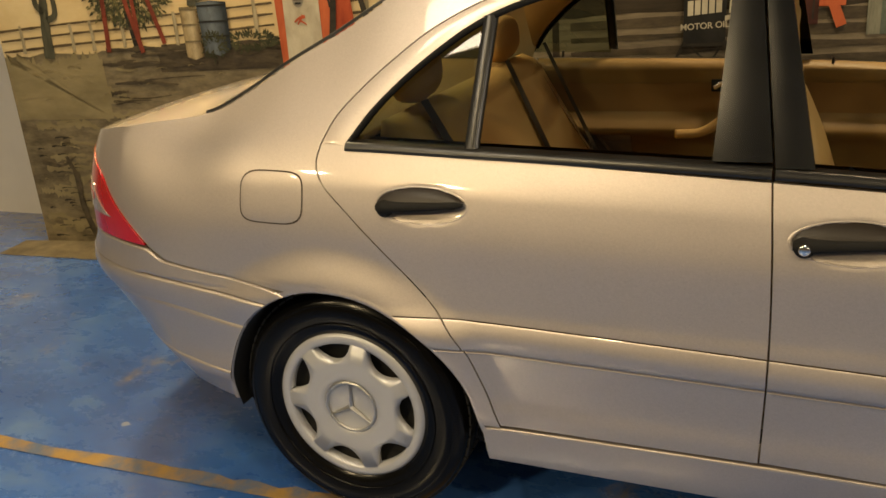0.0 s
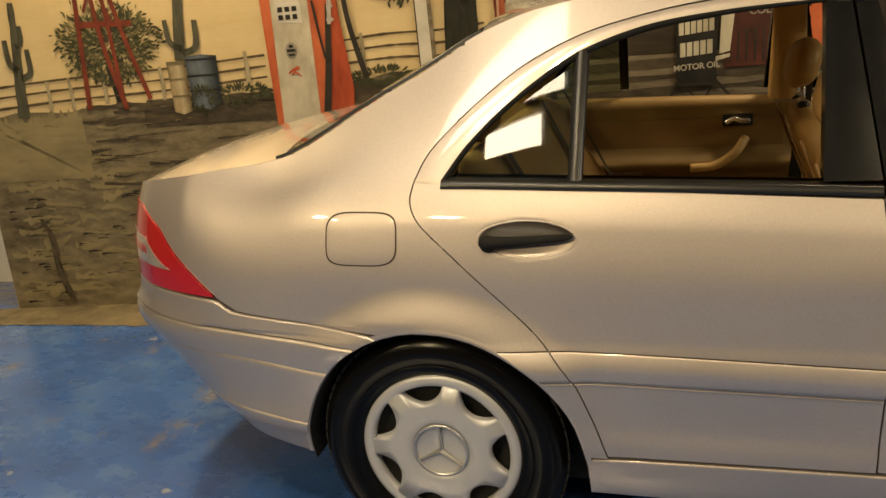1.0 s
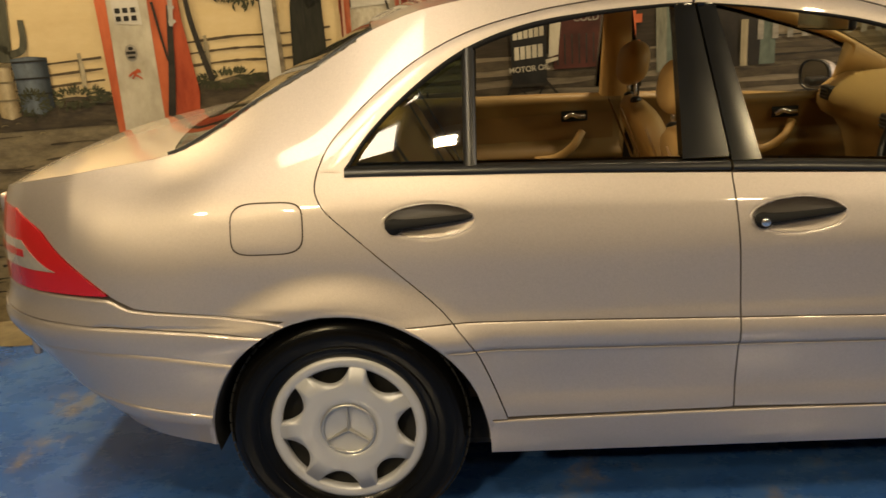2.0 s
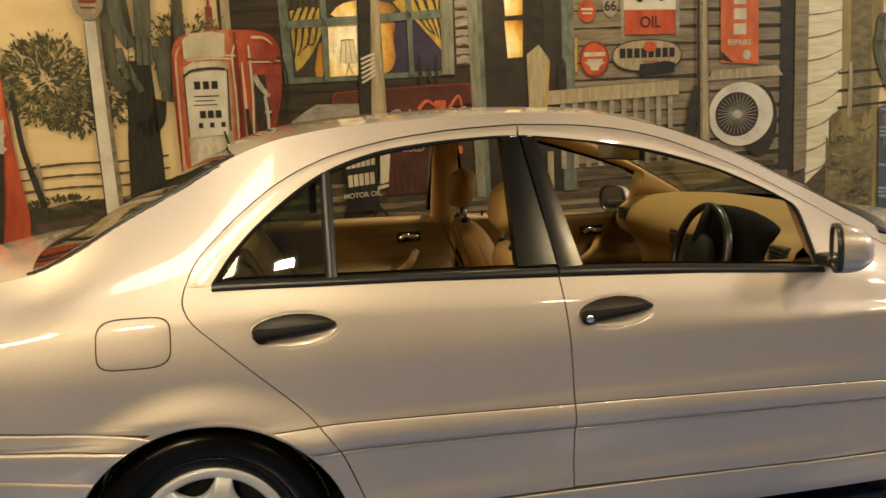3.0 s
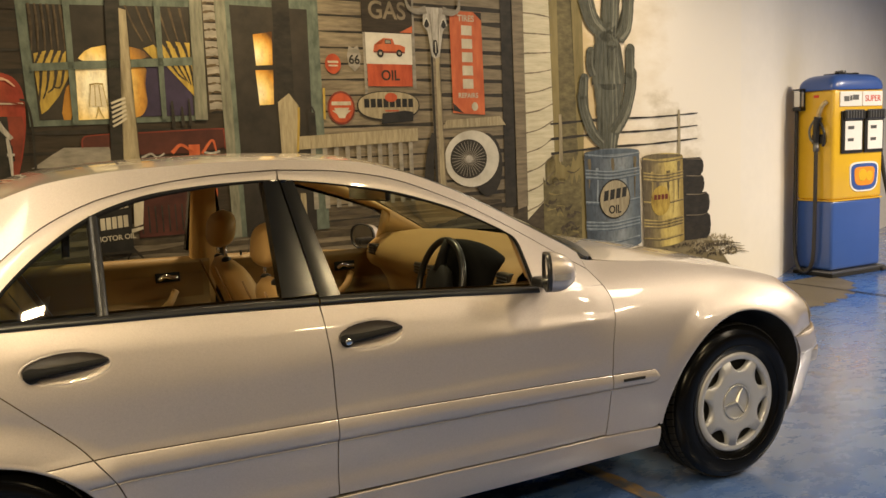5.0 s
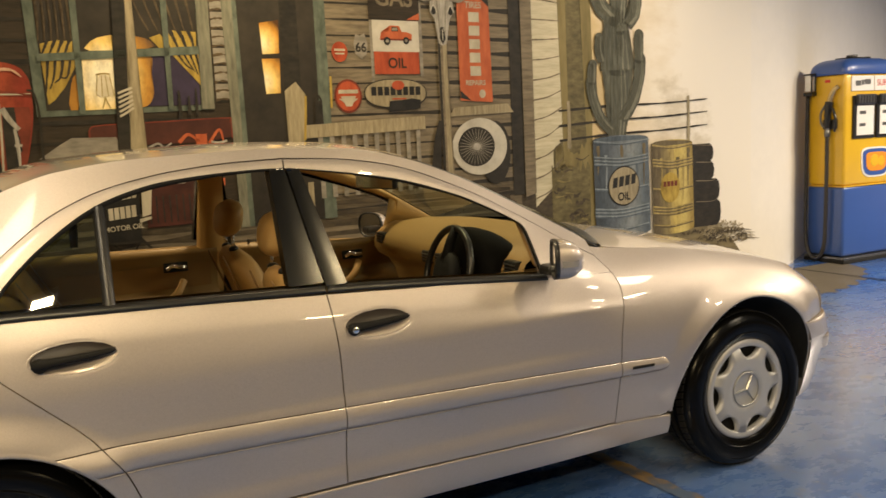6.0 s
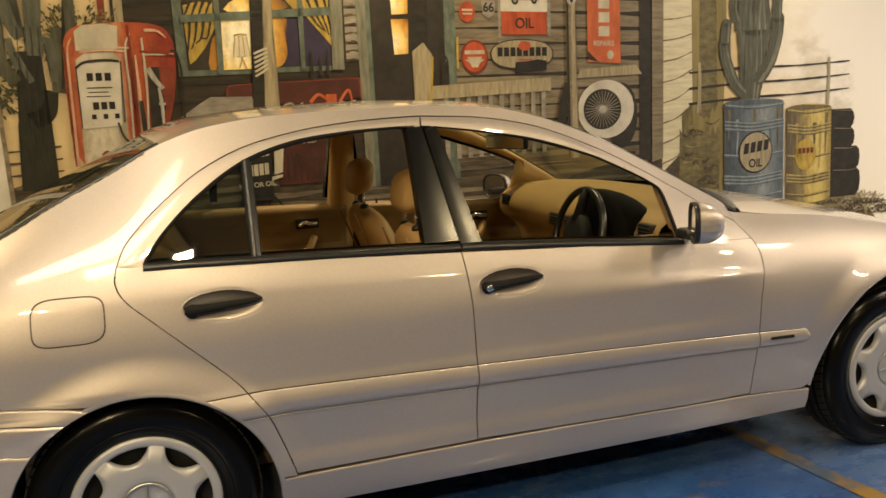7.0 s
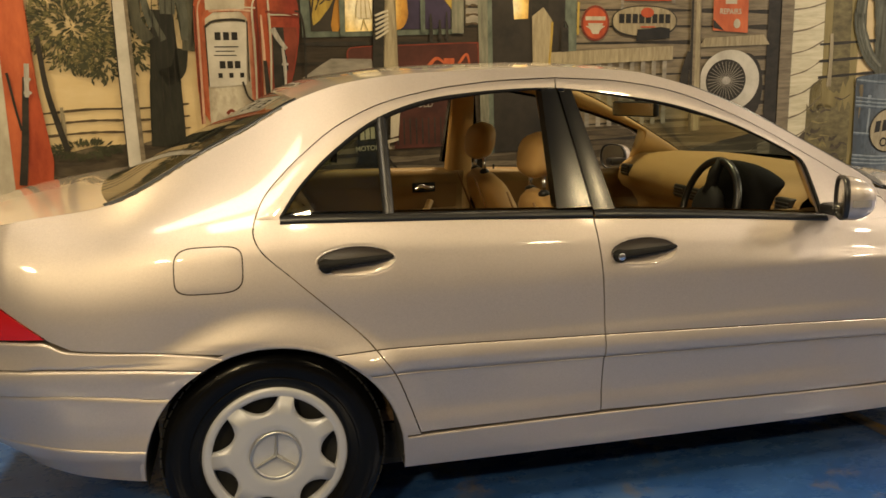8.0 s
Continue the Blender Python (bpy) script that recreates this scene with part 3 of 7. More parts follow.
mural = thing("mural", "desert filling-station mural painted flat on the wall", "mural", MURAL)
STEP = 0.0012


def flat(name, pts, paint, parent=None, layer=1, label=""):
    """A painted shape: an outline in (along the wall, height), a coat of paint thick above the coats below it."""
    bm = bmesh.new()
    f = bm.faces.new([bm.verts.new((s, -0.002 - STEP * layer, z)) for s, z in pts])
    bmesh.ops.triangulate(bm, faces=[f], ngon_method="EAR_CLIP")
    return part(name, bm, P[paint], parent or mural, label)


SINGLE = {"painted_" + k: "painted_" + v for k, v in (("cactus", "cactus"), ("boards", "board"), ("board_lines", "board_line"), ("bars", "bar"), ("bands", "band"), ("curtain", "curtain"), ("posts", "post"), ("folds", "fold"),
          ("numerals", "numeral"), ("hoops", "hoop"), ("hoop_lights", "hoop_light"), ("ribs", "rib"), ("railing", "baluster"), ("lit_boards", "lit_board"), ("sashes", "sash"), ("sign_posts", "sign_post"),
          ("bottles", "bottle"), ("legs", "leg"), ("tyre_lines", "tyre_line"), ("rope", "rope_turn"), ("road_lines", "road_line"), ("scrap", "scrap"), ("truck_hubs", "truck_hub"), ("seams", "seam"), ("hose", "hose"),
          ("door_white", "door_white"), ("corner", "corner"), ("light_arms", "light_arm"), ("light_ribs", "light_rib"), ("dark_ribs", "dark_rib"), ("spokes", "spoke"))}


def flats(name, shapes, paint, parent=None, layer=1, label=""):
    """Strokes of one colour: told apart one by one where they are few, else one part."""
    if name in SINGLE and len(shapes) <= 60:
        obs = [flat(SINGLE[name], pts, paint, parent, layer, label if k == 0 else "") for k, pts in enumerate(shapes)]
        return obs[0]
    bm = bmesh.new()
    for k, pts in enumerate(shapes):
        f = bm.faces.new([bm.verts.new((s, -0.002 - STEP * layer - 0.00002 * (k % 40), z)) for s, z in pts])
        if len(pts) > 4:
            bmesh.ops.triangulate(bm, faces=[f], ngon_method="EAR_CLIP")
    ob = part(name, bm, P[paint], parent or mural, label)
    return tagged(ob, kind="stuff") if len(shapes) > 60 else ob


def rect(s0, z0, s1, z1):
    return [(s0, z0), (s1, z0), (s1, z1), (s0, z1)]


def oval(s, z, a, b, n=28, p=1.0):
    return [(s + a * math.copysign(abs(math.cos(t)) ** p, math.cos(t)), z + b * math.copysign(abs(math.sin(t)) ** p, math.sin(t))) for t in [2 * math.pi * k / n for k in range(n)]]


def stroke(points, w0, w1=None, n=8, wobble=0.0, seed=1):
    """A brush line with round turns."""
    rnd = random.Random(seed)
    w1 = w0 if w1 is None else w1
    pts = bezier([(p[0], p[1], 0) for p in points], n) if len(points) > 2 else [Vector((p[0], p[1], 0)) for p in points]
    left, right = [], []
    for i, p in enumerate(pts):
        d = (pts[min(i + 1, len(pts) - 1)] - pts[max(i - 1, 0)]).normalized()
        w = (w0 + (w1 - w0) * i / (len(pts) - 1)) / 2 * (1 + rnd.uniform(-wobble, wobble))
        left.append((p.x - d.y * w, p.y + d.x * w))
        right.append((p.x + d.y * w, p.y - d.x * w))
    return left + right[::-1]


def ragged(s0, s1, z_low, z_high, amp, seed, n=60):
    """A band with an uneven upper edge."""
    rnd = random.Random(seed)
    up = []
    for k in range(n + 1):
        s = s0 + (s1 - s0) * k / n
        zh = z_high(s) if callable(z_high) else z_high
        up.append((s, zh + rnd.uniform(-amp, amp)))
    return [(s1, z_low), (s0, z_low)][::-1] + up[::-1]


def soft(pts, times=2):
    """The same outline with its corners rounded off."""
    for _ in range(times):
        out = []
        for (x0, z0), (x1, z1) in zip(pts, pts[1:] + pts[:1]):
            out += [(x0 * .78 + x1 * .22, z0 * .78 + z1 * .22), (x0 * .22 + x1 * .78, z0 * .22 + z1 * .78)]
        pts = out
    return pts


def leaves(cx, cz, rx, rz, count, size, seed, core=0.4):
    rnd, out = random.Random(seed), []
    for _ in range(count):
        a, r = rnd.uniform(0, 2 * math.pi), rnd.uniform(core * .3, 1) ** .6
        s, z = cx + rx * r * math.cos(a) * rnd.uniform(.8, 1.1), cz + rz * r * math.sin(a) * rnd.uniform(.8, 1.1)
        b, l = a + rnd.uniform(-.8, .8), size * rnd.uniform(.6, 1.5)
        dx, dz = math.cos(b) * l, math.sin(b) * l
        out.append([(s, z), (s + dx * .5 - dz * .18, z + dz * .5 + dx * .18), (s + dx, z + dz), (s + dx * .5 + dz * .18, z + dz * .5 - dx * .18)])
    return out


# sky sheet and ground
bm = bmesh.new()
bm.faces.new([bm.verts.new((s, -0.002, z)) for s, z in rect(-2.87, 0, 5.85, CEILING - .005)])
part("painted_sky", bm, M["sky"], mural, "tan evening sky fading into bare white wall")
horizon = pchip((-2.87, -1.8, -1.3, -.85, -.3, .1), (1.04, 1.04, 1.05, 1.09, 1.13, 1.13))
wrnd = random.Random(44)
ground = flat("painted_ground", ragged(-2.868, 3.5, 0.004, lambda s: horizon(min(s, .1)), .010, 4, 160), "earth", None, 1, "dark brown desert ground")
flat("painted_ground_patch", ragged(-2.866, -2.28, .70, 1.02, .035, 8, 44), "patch", ground, 2)
flats("painted_ground_wash", [stroke([(s, z), (s + l * .5, z + wrnd.uniform(-.02, .02)), (s + l, z + wrnd.uniform(-.03, .03))], w, w * .4, 5, .6, k)
      for k in range(70) for s, z, l, w in [(wrnd.uniform(-2.84, -2.2), wrnd.uniform(.08, 1.0), wrnd.uniform(.08, .24), wrnd.uniform(.014, .050))]], "patch", ground, 2.3)
rnd = random.Random(21)
flats("painted_rut", [stroke([(s, z), (s + l * .5, z + rnd.uniform(-.012, .012)), (s + l, z + rnd.uniform(-.02, .02))], w, w * .3, 4, .5, k)
      for k in range(95) for s, z, l, w in [(rnd.uniform(-2.3, -.3), 1.06 - rnd.random() ** 1.6 * .55, rnd.uniform(.08, .40), rnd.uniform(.006, .024))]], "soil", ground, 3)
flats("painted_pebbles", [stroke([(s, z), (s + l * .5, z + .006), (s + l, z)], w, w * .2, 3, .3, k)
      for k in range(120) for s, z, l, w in [(rnd.uniform(-2.8, -.4), rnd.uniform(.05, 1.0), rnd.uniform(.02, .07), rnd.uniform(.004, .012))]], "khaki", ground, 4)
flats("painted_gravel", [stroke([(s, z), (s + l * .5, z + .004), (s + l, z)], w, w * .2, 3, .3, k)
      for k in range(90) for s, z, l, w in [(rnd.uniform(-2.8, -1.5), rnd.uniform(.03, .62), rnd.uniform(.03, .10), rnd.uniform(.005, .012))]], "shade", ground, 5)
flats("painted_root", [stroke([(-2.62, .50), (-2.58, .38), (-2.58, .22), (-2.53, .03)], .022, .034, 8, .4, 3), stroke([(-2.78, .47), (-2.66, .45), (-2.56, .50)], .020, .008, 6, .5, 5)], "rootwood", ground, 6)
flats("painted_band", [ragged(-1.95, -.30, .93, lambda s: horizon(s) - .012, .012, 31, 60)], "soil", ground, 2)

# bare concrete where the blue paint has worn away before the fuel pump
bare, brnd = [], random.Random(17)
bare_edge = pchip((5.4, 5.68, 6.14, 6.5, 6.82, 7.0), (1.45, 1.20, 1.275, 1.45, 1.68, 1.97))
for k in range(61):
    x = 5.40 + 1.58 * k / 60
    near, far = bare_edge(x) + .03 * math.sin(x * 31) + .05 * brnd.random(), min(1.24 + .138 * x, 2.14)
    bare.append([Vector((x, near + (max(far, near + .02) - near) * i / 4, FLOOR + .0016 + FALL * x)) for i in range(5)])
tagged(part("floor_patch", grid_bm(bare), M["concrete"]), "bare grey-brown concrete patch worn through the blue paint", "marking", kind="structure")

# the paint runs out over the floor in front of the mural wall
spill = []
for k in range(41):
    s = -3.02 + 2.3 * k / 40
    a, b = MURAL @ Vector((s, -.002, FLOOR + .0025)), MURAL @ Vector((s, -.33 - .05 * math.sin(s * 3.1) + .02 * rnd.random() - .10 * max(0, -2.6 - s) * -2, FLOOR + .0025))
    for q in (a, b):
        q.z += FALL * q.x
    spill.append([a, a.lerp(b, .5), b])
tagged(part("floor_paint", grid_bm(spill), P["earth"]), "brown mural paint run out over the blue floor", "marking", kind="structure")

# plants and yard at the far left
flats("painted_cactus", [stroke([(-2.585, 1.02), (-2.57, 1.2), (-2.545, 1.38), (-2.53, 1.57)], .062, .032, 8, .12, 1), stroke([(-2.56, 1.25), (-2.60, 1.29), (-2.603, 1.40)], .034, .028),
                         stroke([(-2.555, 1.21), (-2.50, 1.24), (-2.495, 1.35)], .034, .026), stroke([(-2.55, 1.36), (-2.515, 1.39), (-2.51, 1.46)], .03, .022)], "cactus", None, 5, "saguaro cactus")
bush = flats("painted_tree", leaves(-2.06, 1.34, .25, .17, 900, .030, 5, 0), "leaf", None, 4, "dark leafy tree")
flats("painted_leaves", leaves(-2.08, 1.36, .27, .19, 300, .024, 6, .6), "leaf2", bush, 5)
flats("painted_trunk", [stroke([(-2.09, 1.24), (-2.07, 1.12), (-2.06, 1.03)], .03, .035)], "shade", bush, 3)
flats("painted_tower", [stroke([(-2.225, 1.04), (-2.20, 1.45), (-2.17, 1.95), (-2.12, 2.6)], .026, .02), stroke([(-2.03, 1.03), (-2.10, 1.4), (-2.13, 1.95)], .026, .02),
                        stroke([(-1.90, 1.07), (-1.99, 1.42), (-2.05, 1.8), (-2.10, 2.6)], .024, .02), stroke([(-2.04, 1.10), (-2.05, 1.42), (-2.08, 1.95)], .022, .018),
                        stroke([(-2.215, 1.44), (-2.05, 1.435), (-1.93, 1.43)], .030, .026), stroke([(-2.16, 1.5), (-2.02, 1.8)], .014), stroke([(-2.03, 1.45), (-2.15, 1.8)], .014)], "rust", None, 7, "red wooden water tower legs")
barrel_t = flat("painted_barrel", [(-1.79, 1.235), (-1.70, 1.235), (-1.693, 1.0), (-1.74, .985), (-1.785, 1.0)], "drum_tan", None, 8, "small tan oil drum")
flats("painted_bands", [rect(-1.79, 1.222, -1.695, 1.238), rect(-1.785, 1.15, -1.695, 1.158), rect(-1.785, 1.07, -1.695, 1.078)], "drumd", barrel_t, 9)
barrel_b = flat("painted_barrel", [(-1.695, 1.255), (-1.615, 1.262), (-1.535, 1.252), (-1.54, 1.03), (-1.60, 1.0), (-1.685, 1.02)], "drum_dark", None, 9, "dark blue oil drum")
flats("painted_bands", [rect(-1.69, 1.235, -1.54, 1.243), rect(-1.69, 1.16, -1.54, 1.168), rect(-1.69, 1.09, -1.54, 1.098)], "black", barrel_b, 10)
flats("painted_weed", leaves(-1.63, 1.05, .07, .06, 120, .020, 12), "leaf", barrel_b, 11)
flats("painted_cactus", [stroke([(-1.715, 1.24), (-1.70, 1.4), (-1.675, 1.58), (-1.66, 1.8)], .055, .04, 8, .1, 2), stroke([(-1.70, 1.29), (-1.755, 1.33), (-1.765, 1.43)], .032, .024),
                         stroke([(-1.70, 1.27), (-1.63, 1.30), (-1.618, 1.42)], .034, .026)], "cactus", None, 6, "saguaro cactus behind the drums")


def fence(s0, s1, rails, posts, layer=3, thick=1.0, paint="fence"):
    sh = []
    for a, b in rails:
        sh.append(stroke([(s0, a), ((s0 * 2 + s1) / 3, a + (b - a) / 3 + .006), ((s0 + 2 * s1) / 3, a + 2 * (b - a) / 3 - .005), (s1, b)], .011 * thick, .010 * (2 * thick - 1 if thick < 1 else 1), 8, .35, int(a * 997)))
    f = flats("painted_fence", sh, paint, None, layer, "brown rail fence")
    flats("painted_posts", [stroke([(s, z0), (s + .004, (z0 + z1) / 2), (s, z1)], .020 * thick, .015 * thick, 4, .2, k) for k, (s, z0, z1) in enumerate(posts)], "post", f, layer + 1)


fence(-2.86, -1.30, [(1.165, 1.235), (1.115, 1.185), (1.06, 1.135)], [(-2.73, 1.05, 1.19), (-2.43, 1.05, 1.19), (-2.31, 1.05, 1.20), (-2.13, 1.06, 1.21), (-1.83, 1.06, 1.22), (-1.395, 1.10, 1.26)])
fence(-.92, -.26, [(1.272, 1.30), (1.222, 1.242), (1.168, 1.185)], [(-.83, 1.12, 1.30), (-.30, 1.12, 1.32)])
flats("painted_weed", leaves(-1.44, 1.065, .17, .035, 260, .024, 14) + leaves(-.75, 1.10, .16, .03, 220, .026, 15), "leaf", None, 6, "dark weeds along the fence")

# fuel pump with a cream panel, first
pump = flat("painted_fuel_pump", [(-1.275, .89), (-.90, .93), (-.885, 1.05), (-.93, 1.47), (-.95, 2.05), (-1.30, 2.05)], "orange", None, 8, "red and cream roadside fuel pump")
flat("painted_panel", [(-1.245, .90), (-1.075, .91), (-1.075, 1.46), (-1.09, 1.72), (-1.235, 1.72), (-1.235, 1.46)], "cream", pump, 9, "cream front panel")
flat("painted_dial", [(-1.215, 1.375), (-1.095, 1.365), (-1.10, 1.60), (-1.215, 1.60)], "white", pump, 10)
flats("painted_numerals", [rect(-1.205 + .034 * i, z, -1.182 + .034 * i, z + .022) for i in range(3) for z in (1.385, 1.42, 1.49, 1.55)], "black", pump, 11)
flats("painted_badge", [oval(-1.163, 1.245, .028, .038)], "grey", pump, 10)
flats("painted_bars", [rect(-1.185, 1.24, -1.143, 1.252), rect(-1.178, 1.222, -1.148, 1.230), oval(-1.163, 1.265, .012, .008, 12)], "black", pump, 11)
flats("painted_star", [stroke([(-1.19, 1.142), (-1.165, 1.158), (-1.135, 1.165)], .008, .016), stroke([(-1.175, 1.13), (-1.16, 1.15), (-1.145, 1.172)], .006, .012), stroke([(-1.165, 1.15), (-1.145, 1.138), (-1.13, 1.126)], .010, .005)], "red", pump, 11)
flat("painted_edge", [(-1.075, .92), (-1.06, .92), (-1.06, 1.72), (-1.075, 1.72)], "cream", pump, 10)
flats("painted_hose", [stroke([(-.965, 1.44), (-.985, 1.25), (-1.0, 1.12), (-1.025, .95)], .026, .034), stroke([(-.90, 1.62), (-.885, 1.4), (-.855, 1.24), (-.82, 1.10)], .022, .028), stroke([(-1.04, 1.46), (-1.02, 1.30), (-1.005, 1.20)], .012, .010)], "shade", pump, 12)
flats("painted_nozzle", [stroke([(-.955, 1.50), (-.962, 1.42), (-.968, 1.35)], .022, .018), oval(-.962, 1.37, .018, .010, 14), oval(-.958, 1.43, .016, .009, 14)], "chrome", pump, 13)
flat("painted_side", [(-1.0, .925), (-.90, .935), (-.885, 1.05), (-.935, 1.46), (-.98, 1.30)], "red", pump, 9)

# tree, pole and dark cactus
tree = flats("painted_tree", leaves(-.78, 1.66, .20, .19, 620, .030, 33, 0) + leaves(-.66, 1.52, .16, .10, 300, .028, 34, 0) + leaves(-.52, 1.60, .13, .14, 280, .028, 38, 0) + leaves(-.18, 1.80, .22, .14, 300, .026, 35, 0), "leaf", None, 4, "dark leafy tree")
flats("painted_leaves", leaves(-.78, 1.67, .21, .20, 420, .022, 36, .5) + leaves(-.18, 1.82, .23, .15, 200, .022, 37, .5), "leaf2", tree, 5)
pole = flats("painted_pole", [stroke([(-.555, .99), (-.565, 1.5), (-.57, 1.92)], .074, .060)], "white", None, 10, "pale metal sign pole")
flats("painted_pole_shade", [stroke([(-.524, .99), (-.537, 1.5), (-.545, 1.92)], .022, .014)], "board", pole, 11)
flats("painted_pole_shade", [stroke([(-.590, .99), (-.598, 1.5), (-.598, 1.92)], .014, .010)], "shade", pole, 9)
flat("painted_disc", oval(-.578, 2.01, .066, .085), "grey", pole, 12, "round faded roadside sign")
flats("painted_disc_ring", [oval(-.578, 2.01, .054, .070)], "post", pole, 13)
flats("painted_bars", [rect(-.615, 2.0, -.54, 2.018), rect(-.61, 1.975, -.548, 1.983), rect(-.60, 2.04, -.556, 2.048)], "rust", pole, 14)
big = flats("painted_cactus", [stroke([(-.40, 1.10), (-.395, 1.35), (-.39, 1.55), (-.385, 1.74)], .165, .10, 8, .05, 3), stroke([(-.37, 1.42), (-.30, 1.46), (-.275, 1.56)], .085, .06)], "cactus3", None, 6, "huge dark cactus")
flats("painted_arm", [stroke([(-.275, 1.55), (-.262, 1.68), (-.255, 1.85)], .06, .055), stroke([(-.45, 1.60), (-.50, 1.68), (-.51, 1.80), (-.50, 2.2)], .06, .045), stroke([(-.24, 1.55), (-.20, 1.70), (-.19, 2.2), (-.17, 2.5)], .05, .045)], "cactus", big, 6.3)
flats("painted_light_arms", [stroke([(-.475, 2.35), (-.47, 2.05), (-.455, 1.9), (-.415, 1.80)], .065, .05, 8, .1), stroke([(-.335, 2.5), (-.345, 2.1), (-.36, 1.72)], .075, .07, 8, .1), stroke([(-.44, 1.74), (-.42, 1.68), (-.385, 1.60)], .022, .03, 6, .1),
                             stroke([(-.465, 1.80), (-.455, 1.73), (-.435, 1.66)], .03, .03), stroke([(-.30, 1.80), (-.285, 1.70), (-.29, 1.60)], .045, .03, 6, .1)], "cactusm", big, 7)
flats("painted_ribs", [stroke([(s, 1.15), (s + .005, 1.5), (s + .015, 1.85)], .004, .004) for s in (-.44, -.41, -.38, -.35)], "shade", big, 8)

# fuel pump, second
pump = flat("painted_fuel_pump", soft([(-.245, 1.16), (.085, 1.16), (.21, 1.36), (.265, 1.60), (.268, 1.78), (.23, 1.845), (.17, 1.868), (.06, 1.874), (-.05, 1.872), (-.17, 1.858), (-.225, 1.82), (-.245, 1.74)]), "pump_red", None, 9, "red and white roadside fuel pump")
flat("painted_panel_edge", soft([(-.212, 1.16), (.062, 1.16), (.070, 1.50), (.066, 1.73), (.02, 1.765), (-.16, 1.758), (-.212, 1.72)]), "pump_red2", pump, 9.5)
flat("painted_panel", [(-.198, 1.16), (.012, 1.16), (.012, 1.50), (.010, 1.70), (-.02, 1.735), (-.15, 1.73), (-.19, 1.70)], "panel_cream", pump, 10, "cream front panel")
flat("painted_top", [(-.185, 1.74), (.0, 1.745), (.01, 1.855), (-.05, 1.866), (-.15, 1.858), (-.185, 1.83)], "cream", pump, 11)
flat("painted_window", [(-.190, 1.375), (-.012, 1.385), (.006, 1.68), (-.02, 1.69), (-.175, 1.675), (-.192, 1.65)], "white", pump, 12)
flats("painted_window_edge", [stroke([(-.195, 1.66), (-.15, 1.688), (-.06, 1.696), (.0, 1.69)], .012, .012), stroke([(.002, 1.40), (.008, 1.69)], .006), stroke([(-.192, 1.38), (-.192, 1.66)], .005)], "shade", pump, 13)
flats("painted_numerals", [rect(-.150 + .040 * i, 1.60, -.122 + .040 * i, 1.637) for i in range(3)] + [rect(-.135 + .036 * i, 1.465, -.108 + .036 * i, 1.50) for i in range(3)] + [rect(-.145 + .052 * i, 1.42, -.125 + .052 * i, 1.443) for i in range(3)] +
      [rect(-.155, 1.565, -.04, 1.570), rect(-.15, 1.545, -.06, 1.549), rect(-.16, 1.525, -.05, 1.529)], "black", pump, 13)
flats("painted_badge", [stroke([(-.115, 1.245), (-.095, 1.262), (-.07, 1.245)], .016, .012), stroke([(-.12, 1.225), (-.062, 1.225)], .008)], "rust", pump, 13)
flats("painted_seams", [stroke([(.03, 1.16), (.04, 1.55), (.035, 1.74), (.06, 1.82)], .010, .007), stroke([(.105, 1.30), (.12, 1.60), (.115, 1.80)], .010, .008), stroke([(.11, 1.72), (.26, 1.72)], .008), stroke([(-.18, 1.748), (-.05, 1.755), (.06, 1.752)], .007)], "cream", pump, 12)
flat("painted_side", [(.115, 1.28), (.21, 1.37), (.255, 1.60), (.25, 1.66), (.13, 1.66)], "rust", pump, 10)
flat("painted_recess", [(.125, 1.36), (.175, 1.36), (.19, 1.50), (.185, 1.66), (.13, 1.66)], "shade", pump, 11)
flats("painted_nozzle", [stroke([(.130, 1.655), (.160, 1.60), (.195, 1.555)], .028, .020), stroke([(.175, 1.56), (.185, 1.48), (.182, 1.38)], .012, .010), rect(.160, 1.35, .200, 1.37), rect(.168, 1.475, .20, 1.487)], "chrome", pump, 13)
flats("painted_hose", [stroke([(.085, 1.50), (.09, 1.35), (.10, 1.25)], .018, .022), stroke([(.245, 1.74), (.275, 1.72), (.29, 1.60), (.285, 1.36)], .010, .012), stroke([(-.03, 1.40), (-.01, 1.33), (.02, 1.30)], .010, .010)], "shade", pump, 14)

flats("painted_highlight", [stroke([(-.228, 1.20), (-.225, 1.55), (-.222, 1.74), (-.20, 1.80)], .010, .006, 6, .3, 2), stroke([(.075, 1.20), (.082, 1.50), (.078, 1.72)], .014, .010, 6, .3, 4), stroke([(.13, 1.835), (.19, 1.832), (.23, 1.80)], .014, .006, 6, .3, 5),
                           stroke([(-.17, 1.735), (-.06, 1.742), (.03, 1.738)], .010, .008, 6, .3, 6)], "sheen", pump, 12.5)
flats("painted_shade_line", [stroke([(-.236, 1.20), (-.238, 1.60), (-.236, 1.76)], .010, .006, 6, .3, 8), stroke([(.055, 1.17), (.062, 1.50), (.058, 1.735), (.055, 1.86)], .008, .010, 6, .3, 9), stroke([(.10, 1.735), (.19, 1.728), (.265, 1.712)], .012, .008, 6, .3, 10)], "rust", pump, 12.3)
flats("painted_nozzle_grip", [stroke([(.150, 1.60), (.182, 1.53), (.190, 1.45)], .020, .016, 6, .3, 3), stroke([(.172, 1.42), (.178, 1.36)], .016)], "black", pump, 12.8)
pump.location.x = tree.location.x = pole.location.x = big.location.x = .033

